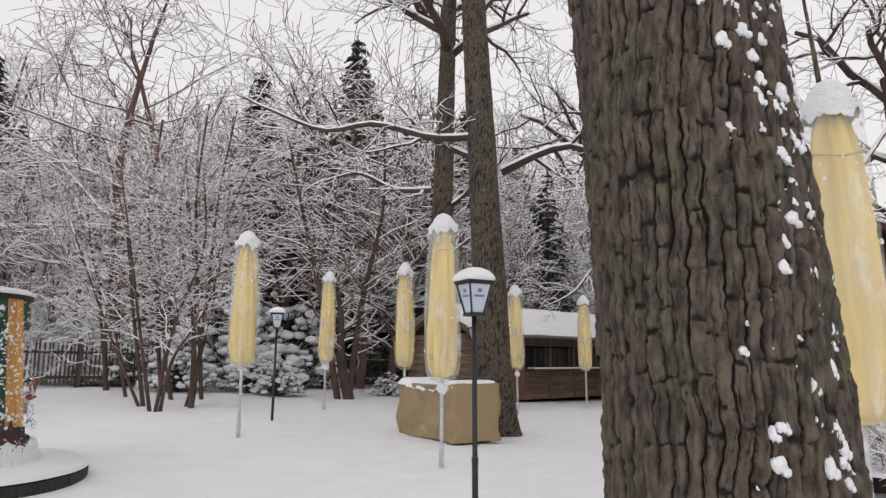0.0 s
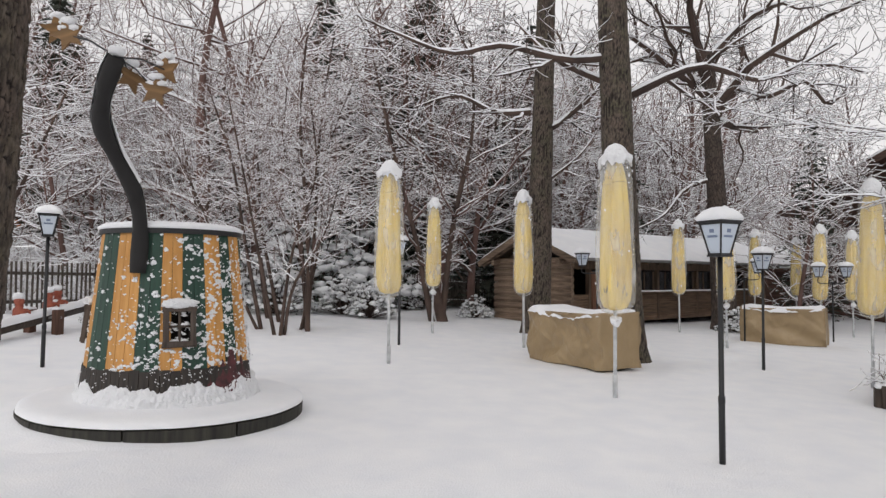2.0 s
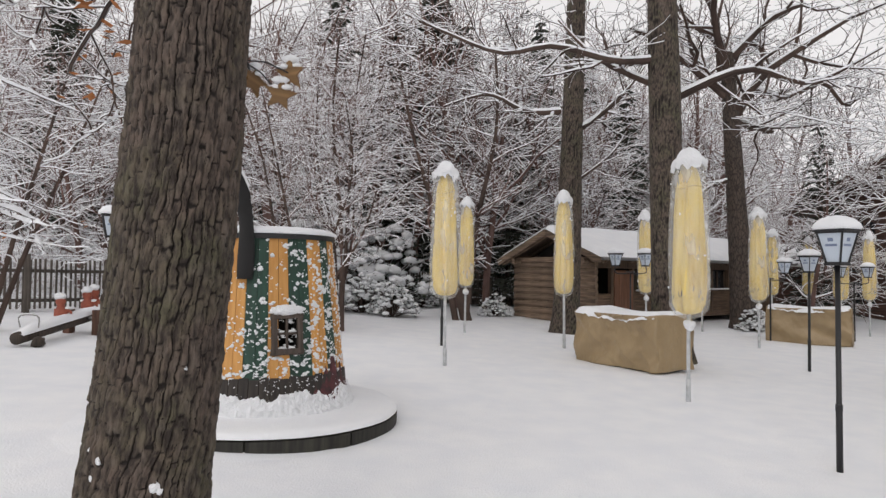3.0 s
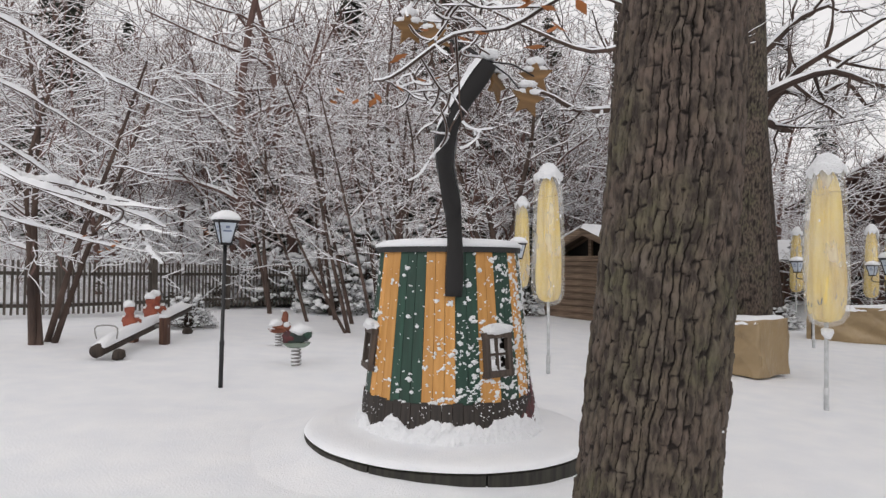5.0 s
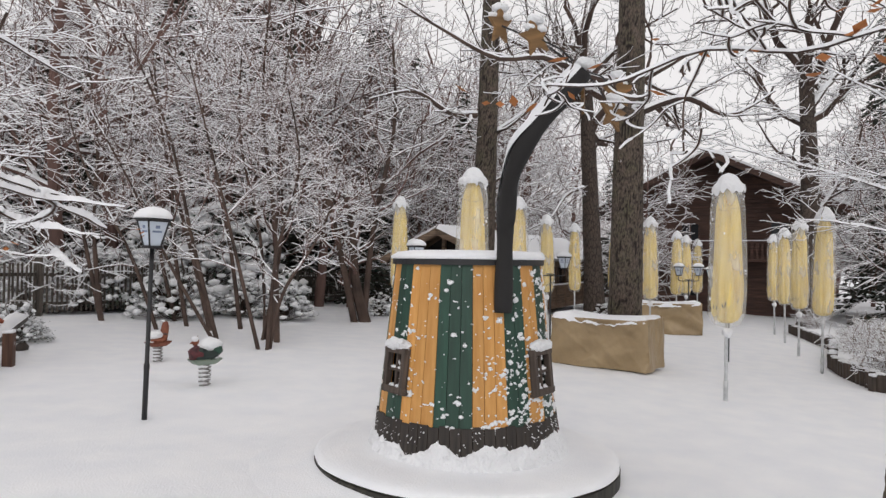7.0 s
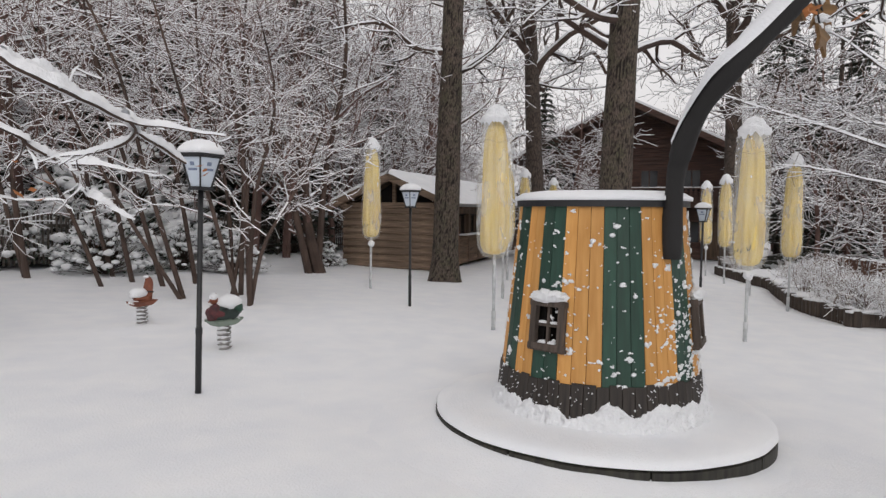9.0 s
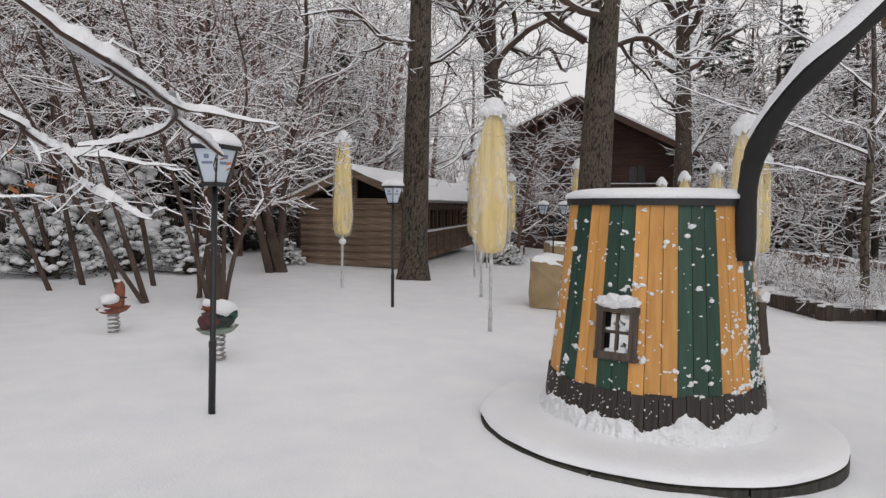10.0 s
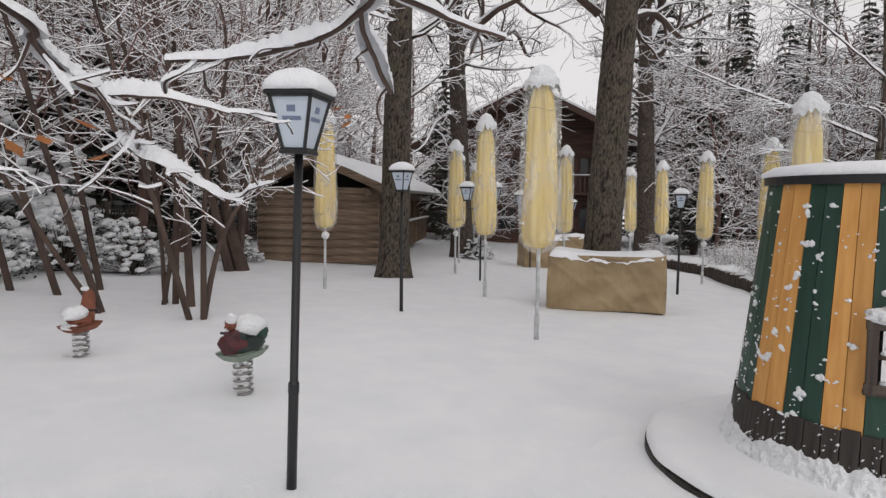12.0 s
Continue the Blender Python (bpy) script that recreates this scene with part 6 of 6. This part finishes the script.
t9 = laden((-13.2, 7.0, ground_z(-13.2, 7.0)), [
    ([(-13.1, 7.0, 4.6), (-11.6, 6.95, 4.1), (-10.3, 6.9, 3.35), (-9.7, 6.85, 2.95), (-9.35, 6.95, 2.76), (-9.05, 7.2, 2.66), (-8.75, 7.55, 2.62), (-8.27, 7.55, 2.58)], 0.019, 3, 0.3),
    ([(-8.9, 7.40, 2.66), (-8.82, 7.65, 2.58), (-8.9, 7.82, 2.5), (-9.05, 7.97, 2.46), (-9.25, 8.1, 2.43)], 0.011, 4, 0.2),
    ([(-8.82, 7.65, 2.58), (-8.67, 7.81, 2.52), (-8.47, 7.96, 2.42)], 0.010, 2, 0.16),
    ([(-9.5, 6.9, 2.85), (-9.3, 7.3, 2.82), (-9.05, 7.6, 2.74), (-8.75, 7.85, 2.68)], 0.012, 4, 0.22),
    ([(-13.1, 7.0, 4.2), (-11.8, 7.6, 3.7), (-10.7, 8.1, 3.15), (-9.59, 8.60, 2.64), (-9.47, 8.75, 2.56), (-9.34, 8.89, 2.49), (-9.20, 8.96, 2.44), (-9.06, 8.87, 2.44), (-8.91, 8.76, 2.42), (-8.75, 8.67, 2.37)], 0.019, 7, 0.34),
    ([(-9.20, 8.96, 2.44), (-9.13, 8.98, 2.28), (-9.07, 8.93, 2.21), (-8.97, 8.81, 2.15), (-8.88, 8.74, 2.07), (-8.75, 8.66, 2.01)], 0.012, 5, 0.26),
    ([(-13.1, 7.0, 3.6), (-12.0, 8.2, 3.1), (-11.0, 9.2, 2.6), (-10.2, 9.9, 2.3), (-9.6, 10.5, 2.15)], 0.016, 9, 0.45),
    ([(-13.1, 7.0, 5.2), (-12.3, 8.4, 5.0), (-11.2, 9.6, 4.4), (-10.2, 10.8, 3.7)], 0.022, 8, 0.7),
    ([(-13.1, 7.0, 4.4), (-12.2, 8.2, 4.2), (-11.4, 9.4, 3.7), (-10.6, 10.4, 3.0), (-10.0, 11.2, 2.7)], 0.020, 9, 0.7),
    ([(-13.1, 7.0, 5.6), (-12.0, 7.6, 5.6), (-10.9, 8.3, 5.1), (-9.8, 9.2, 4.5), (-9.0, 10.0, 4.2)], 0.024, 10, 0.8)], 61, "tree reaching out low boughs thick with snow")
leaf_spray(rl, [Vector((-9.6, 8.7, 2.3)) - Vector((-13.2, 7.0, ground_z(-13.2, 7.0))) + Vector((rl.gauss(0, 0.25), rl.gauss(0, 0.25), rl.gauss(0, 0.12))) for k in range(7)] + [Vector((-8.21, 8.61, 2.45)) - Vector((-13.2, 7.0, ground_z(-13.2, 7.0))) + Vector((0.02 * k, 0, -0.03 * k)) for k in range(3)], 0.09, "withered_foliage", t9, DRYLEAF)


# slim tree in the raised bed, its long limbs reaching out level
_b = (6.16, 9.56, ground_z(6.16, 9.56))
laden(_b, [
    ([(6.0, 9.6, 2.6), (4.6, 10.6, 3.0), (3.9, 11.2, 3.1)], 0.024, 8, 0.8),
    ([(5.95, 9.6, 3.3), (4.9, 10.9, 4.0), (3.9, 11.9, 4.5), (2.9, 12.7, 5.0)], 0.034, 11, 1.1),
    ([(6.0, 9.5, 3.1), (4.9, 9.3, 3.7), (3.8, 9.4, 3.8), (2.9, 9.3, 3.9)], 0.028, 10, 1.0),
    ([(5.9, 9.5, 4.1), (4.9, 9.2, 5.2), (4.2, 9.0, 6.0), (3.6, 8.6, 6.7)], 0.034, 10, 1.1),
    ([(5.9, 9.5, 3.9), (6.6, 9.1, 5.0), (7.2, 8.8, 6.2), (7.6, 8.6, 7.2)], 0.036, 10, 1.1),
    ([(5.9, 9.5, 4.6), (5.2, 10.6, 5.8), (4.8, 11.6, 6.6)], 0.03, 10, 1.1),
    ([(6.0, 9.5, 2.2), (6.5, 8.6, 2.9), (7.2, 7.8, 3.2)], 0.026, 8, 0.9)], 63, "slim dark tree in the raised bed with long level limbs", (0.105, 0.011), 7.6, 1.3, -0.055, "slim_tree")
big3 = oak(14.0, 19.3, 0.42, lambda z: (0.02 + 0.10 * z - 0.006 * z * z, 0.05 * z), 11.0, 37, "tall crooked dark oak near the lodge",
           [([(0.4, 0.2, 4.4), (1.2, 0.0, 5.4), (2.0, -0.3, 6.8), (2.4, -0.4, 8.2)], 0.13, 0.9, 9),
            ([(0.3, 0.2, 5.6), (-0.8, 0.0, 6.6), (-1.9, -0.2, 6.8), (-2.8, -0.2, 7.8)], 0.10, 0.9, 8)], bark=BARK_DARK, flare=0.3, cell=14.0)


# ---- evergreen bushes along the fence ----
def build_bush(seed):
    r = random.Random(seed)
    t = thing("evergreen_bush", pose(0, 0, 0), "dark evergreen bush weighed down by clumps of snow", "bush", "evergreen bushes along the fence")
    pads, places = bmesh.new(), []
    w = Wood()
    for k in range(190):
        a, u = r.uniform(0, 6.28), r.random() ** 0.6
        rr = 0.95 * u
        z = (0.25 + 1.05 * (1 - u * u)) * r.uniform(0.35, 1.0)
        c = Vector((rr * math.cos(a), rr * math.sin(a), z))
        if r.random() < 0.95:
            s = r.uniform(0.055, 0.15)
            lump(pads, c + Vector((0, 0, 0.03)), (s, s * r.uniform(0.5, 1.0), s * 0.5), r, 1)
        for j in range(5):
            places.append(c + Vector((r.gauss(0, 0.09), r.gauss(0, 0.09), r.gauss(-0.04, 0.05))))
        w.thin([Vector((0.1 * math.cos(a), 0.1 * math.sin(a), 0)), Vector((c.x * 0.5, c.y * 0.5, c.z * 0.6)), c], [0.014, 0.010, 0.006], 0.4)
    w.build("trunk", t, TWIG)
    leaf_spray(r, places, 0.075, "foliage", t, LEAF)
    part("snow_cover", pads, FLUFF, t, "clumps of snow", smooth=True)["kind"] = "stuff"
    return t


bushes = [build_bush(90 + k) for k in range(3)]
BUSHES = [(-9.4, 23.5, 1.6), (-8.3, 20.6, 1.25), (-5.3, 20.6, 0.9), (-8.0, 24.5, 1.8), (-10.8, 22.6, 1.3), (-12.0, 21.6, 1.0), (-6.5, 25.6, 1.7), (-6.9, 27.0, 1.5), (-13.4, 21.2, 0.8),
          (-10.9, 15.6, 0.4), (-1.9, 22.4, 0.5), (-4.6, 25.2, 0.8), (6.55, 21.6, 0.4), (-6.4, 21.6, 0.8)]
for i, (x, y, s) in enumerate(BUSHES):
    m = on_ground(x, y, -0.03, i * 71) @ Matrix.Scale(s, 4)
    if i < 3:
        bushes[i].matrix_basis = m
    else:
        copy_thing(bushes[i % 3], m)


# ---- the wood ----
def far_tree(seed, h, r, kids, load):
    q = random.Random(seed)
    t = thing("bare_tree", pose(0, 0, 0), "bare deciduous tree with snow along every branch", "tree", "bare trees of the wood")
    stem, w = Wood(), Wood()
    pts = [Vector((0, 0, -0.4))]
    d = Vector((q.gauss(0, 0.06), q.gauss(0, 0.06), 1)).normalized()
    n = 9
    for i in range(n):
        d = (d + Vector((q.gauss(0, 0.06), q.gauss(0, 0.06), 0.05))).normalized()
        pts.append(pts[-1] + d * (h * 0.85 / n))
    radii = [r * (1 - 0.8 * i / n) for i in range(n + 1)]
    stem.thick(pts, radii, 8, 0.0)
    for k in range(19):
        u = 0.16 + 0.84 * (k + q.random()) / 19
        i = min(int(u * n), n - 1)
        a = q.uniform(0, 6.28)
        dd = Vector((math.cos(a), math.sin(a), q.uniform(0.1, 1.0))).normalized()
        w.grow(q, pts[i].lerp(pts[i + 1], u * n - i), dd, h * q.uniform(0.2, 0.36) * (1.2 - 0.5 * u), radii[i] * 0.42, 0, 2, kids, 0.0, 0.12, 0.24, load, 0.85, 0.012)
    stem.build("trunk", t, TWIG_FAR)
    w.build("crown", t, TWIG_FAR)
    return t


def fir(seed, h):
    q = random.Random(seed)
    t = thing("fir_tree", pose(0, 0, 0), "dark fir with snow on its drooping boughs", "tree", "firs of the wood")
    part("trunk", tube(bmesh.new(), [(0, 0, -0.3), (0, 0, h)], [0.16, 0.02], 8), BARK_DARK, t)
    v, f, s = [], [], []
    tiers = int(h * 2.6)
    for j in range(tiers):
        z = h * (0.08 + 0.92 * j / tiers)
        reach = (1 - j / tiers) ** 0.8 * h * 0.2 + 0.15
        for k in range(8):
            a = q.uniform(0, 6.28)
            L = reach * q.uniform(0.6, 1.15)
            d = Vector((math.cos(a), math.sin(a), 0))
            sd = Vector((-d.y, d.x, 0))
            for c in range(6):
                u = (c + 1) / 6
                p = Vector((0, 0, z)) + d * L * u + Vector((0, 0, -0.45 * L * u * u + 0.1 * L * u))
                for sgn in (-1, 1):
                    wd = L * 0.34 * (1.15 - u) * q.uniform(0.6, 1.2) + 0.05
                    b = len(v)
                    tip = p + sd * sgn * wd + d * wd * 0.7 + Vector((0, 0, -0.16 * wd - 0.03))
                    th = 0.07 * q.uniform(0.6, 1.4)
                    v += [p - d * th, tip, p + d * th * 1.2, p + Vector((0, 0, -0.10)) + (tip - p) * 0.4]
                    f += [(b, b + 1, b + 2), (b, b + 3, b + 1), (b + 1, b + 3, b + 2)]
                    s += [1 if q.random() < 0.52 else 0, 0, 0]
    mesh_object("crown", v, f, [FIRGREEN, SNOW], t, s, smooth=False)
    return t


deciduous = [far_tree(200 + k, h, r, kids, 1.1) for k, (h, r, kids) in enumerate(((15, 0.20, (6, 4)), (13, 0.17, (6, 4)), (17, 0.24, (6, 4)), (11, 0.13, (7, 5)), (8, 0.09, (7, 5))))]
firs = [fir(300, 12.0), fir(301, 9.0), fir(302, 15.0)]


def pine(seed, h):
    q = random.Random(seed)
    t = thing("pine_tree", pose(0, 0, 0), "tall slim pine with dark needle tufts dusted with snow", "tree", "pines behind the raised bed")
    part("trunk", tube(bmesh.new(), [(0, 0, -0.3), (q.uniform(-0.2, 0.2), 0, h * 0.5), (0, 0, h)], [0.19, 0.14, 0.03], 10), BARK_DARK, t, smooth=True)
    w = Wood()
    v, f, s = [], [], []
    for k in range(46):
        u = 0.28 + 0.72 * k / 46
        a = q.uniform(0, 6.28)
        L = (1.25 - u) * q.uniform(1.6, 3.4)
        d = Vector((math.cos(a), math.sin(a), q.uniform(-0.15, 0.35))).normalized()
        p = [Vector((0, 0, u * h)) + d * L * g + Vector((0, 0, -0.12 * L * g * g)) for g in (0, 0.35, 0.7, 1.0)]
        w.thin(p, [0.035, 0.026, 0.016, 0.008], 0.8)
        for j in range(11 if u > 0.4 else 4):
            g = q.uniform(0.35, 1.05)
            c = p[0].lerp(p[3], g) + Vector((q.gauss(0, 0.22), q.gauss(0, 0.22), q.gauss(0.02, 0.10)))
            for n in range(7):
                b = q.uniform(0, 6.28)
                e = Vector((math.cos(b), math.sin(b), q.uniform(-0.2, 0.5))) * q.uniform(0.14, 0.26)
                o = Vector((-e.y, e.x, 0.03)) * 0.22
                i0 = len(v)
                v += [c - o, c + e, c + o]
                f.append((i0, i0 + 1, i0 + 2))
                s.append(1 if q.random() < 0.3 else 0)
    w.build("limb", t, TWIG)
    mesh_object("crown", v, f, [FIRGREEN, SNOW], t, s, smooth=False)
    return t


pines = [pine(400, 14.0), pine(401, 17.0)]
PINES = [(20.5, 15.5), (23.0, 20.0), (18.8, 11.2), (24.5, 13.0), (22.0, 8.0), (27.5, 17.0), (28.0, 10.0), (19.5, 6.0), (31.0, 21.0), (26.0, 23.0), (16.5, 7.5), (33.0, 14.0), (3.5, 27.6), (-0.6, 29.5)]
for i, (x, y) in enumerate(PINES):
    if in_hut(x, y):
        continue
    m = on_ground(x, y, -0.1, i * 57) @ Matrix.Scale(0.85 + 0.05 * (i % 6), 4)
    if i < 2:
        pines[i].matrix_basis = m
    else:
        copy_thing(pines[i % 2], m)


def wooded(x, y):
    """Where the wood stands: past the fence, behind the hut and round the lodge."""
    d = -0.701 * (x + 14.2) + 0.713 * (y - 16.2)
    lx, ly = 0.64 * (x - 18.4) - 0.77 * (y - 28.9), 0.77 * (x - 18.4) + 0.64 * (y - 28.9)
    if (-12.5 < lx < 7.5 and -7 < ly < 14.5) or in_hut(x, y):
        return False
    if x < 4 and d > 3.2:
        return True
    if x >= 2 and y > 27.5 and x < 16:
        return True
    return x > 12 and (y > 40 or (x > 20 and -4 < y < 26) or x > 27)


TALL = [(-7.2, 28.0, 0.85), (-1.2, 31.5, 1.15), (1.0, 33.6, 1.0), (5.0, 34.0, 0.85), (8.6, 33.5, 1.0), (-4.6, 33.0, 1.15)]
TALL += [(13.8, 30.8, 0.8), (-11.4, 27.0, 0.9), (-8.6, 28.4, 0.95), (-6.0, 29.4, 1.1), (-13.0, 28.0, 1.0), (-4.2, 28.8, 1.1),  (-2.6, 31.0, 1.0), (-5.6, 30.0, 0.95)]
for i, (x, y, sc) in enumerate(TALL):
    if in_hut(x, y):
        continue
    copy_thing(firs[i % 3], on_ground(x, y, -0.1, i * 83) @ Matrix.Scale(sc, 4))
for i, (x, y, sc) in enumerate([(10.2, 25.0, 0.75), (11.9, 26.4, 0.6), (2.6, 26.0, 1.0), (7.4, 26.8, 1.0), (17.8, 18.0, 0.9), (19.5, 16.0, 1.0), (-5.2, 27.0, 1.15), (10.4, 29.0, 1.1)]):
    if in_hut(x, y):
        continue
    copy_thing(deciduous[3 + i % 2], on_ground(x, y, -0.1, i * 61) @ Matrix.Scale(sc, 4))
for i, (x, y, sc) in enumerate([(4.4, 29.8, 0.95), (-2.2, 29.4, 0.85), (8.2, 30.2, 0.9), (0.8, 29.0, 0.8), (-8.8, 25.6, 0.75), (-6.4, 26.6, 1.1), (-11.4, 22.6, 1.15), (-3.4, 26.0, 1.2), (-10.2, 24.6, 0.95)]):
    if in_hut(x, y):
        continue
    copy_thing(deciduous[i % 3], on_ground(x, y, -0.1, i * 47) @ Matrix.Scale(sc, 4))
a = math.radians(HUT_TURN)
for i, (u, w) in enumerate([(1.5, 6.4), (4.0, 7.6), (6.5, 6.2), (9.0, 7.4), (11.5, 6.6), (13.6, 8.2), (2.6, 9.6), (7.6, 9.8), (10.4, 10.0), (5.2, 11.0)]):
    x, y = HUT[0] + u * math.cos(a) - w * math.sin(a), HUT[1] + u * math.sin(a) + w * math.cos(a)
    if i % 3 == 1:
        copy_thing(firs[i % 2], on_ground(x, y, -0.1, i * 83) @ Matrix.Scale(0.95, 4))
    else:
        copy_thing(deciduous[(0, 3, 1, 2)[i % 4]], on_ground(x, y, -0.1, i * 61) @ Matrix.Scale(0.85 if i < 6 else 1.0, 4))
for i, (x, y, sc) in enumerate([(9.5, 37.0, 1.15), (12.0, 40.5, 1.1), (15.0, 43.5, 1.15), (19.0, 44.0, 1.1), (24.0, 46.0, 1.0), (6.5, 38.5, 1.2), (17.0, 47.5, 1.2), (11.0, 45.0, 1.25)]):
    copy_thing(deciduous[(0, 2, 1)[i % 3]], on_ground(x, y, -0.1, i * 97) @ Matrix.Scale(sc, 4))

# snowy undergrowth on the slope behind the fence
scrub = [build_shrub("snowy_shrub", -13.5 + 2.2 * k, 19.5 + 2.0 * k, 2.0, 12, 140 + k, "bare shrub thick with snow in the undergrowth behind the fence", TWIG_FAR, 0.75, 2.6) for k in range(3)]
ru = random.Random(31)
for i in range(54):
    k = ru.randrange(len(FENCE) - 1)
    u, off = ru.random(), 1.0 + 8.0 * ru.random() ** 1.3
    x = FENCE[k][0] + (FENCE[k + 1][0] - FENCE[k][0]) * u - 0.66 * off
    y = FENCE[k][1] + (FENCE[k + 1][1] - FENCE[k][1]) * u + 0.75 * off
    if not in_hut(x, y):
        copy_thing(scrub[i % 3], on_ground(x, y, -0.05, ru.uniform(0, 360)) @ Matrix.Scale(ru.uniform(0.55, 1.15), 4))
rf = random.Random(1234)
spots = []
first_d, first_f = [True] * 5, [True] * 3
tries = 0
while len(spots) < 175 and tries < 20000:
    tries += 1
    dist = 18 + 48 * rf.random() ** 1.25
    a = math.radians(rf.uniform(-52, 86))
    x, y = -4 + dist * math.sin(a), 4 + dist * math.cos(a)
    if not wooded(x, y) or any((x - p) ** 2 + (y - q) ** 2 < 3.2 for p, q in spots):
        continue
    spots.append((x, y))
    sc = rf.uniform(0.8, 1.05) if x < -5 else rf.uniform(0.95, 1.35)
    if x > 12 and y > 36:
        sc *= 0.62
    m = on_ground(x, y, -0.1, rf.uniform(0, 360)) @ Matrix.Scale(sc, 4)
    if rf.random() < 0.22 and dist > 27:
        k = rf.randrange(3)
        if first_f[k]:
            firs[k].matrix_basis, first_f[k] = m, False
        else:
            copy_thing(firs[k], m)
    else:
        k = rf.choice((0, 1, 2, 3, 3, 4)) if dist > 28 else rf.choice((3, 4, 4, 1))
        if first_d[k]:
            deciduous[k].matrix_basis, first_d[k] = m, False
        else:
            copy_thing(deciduous[k], m)
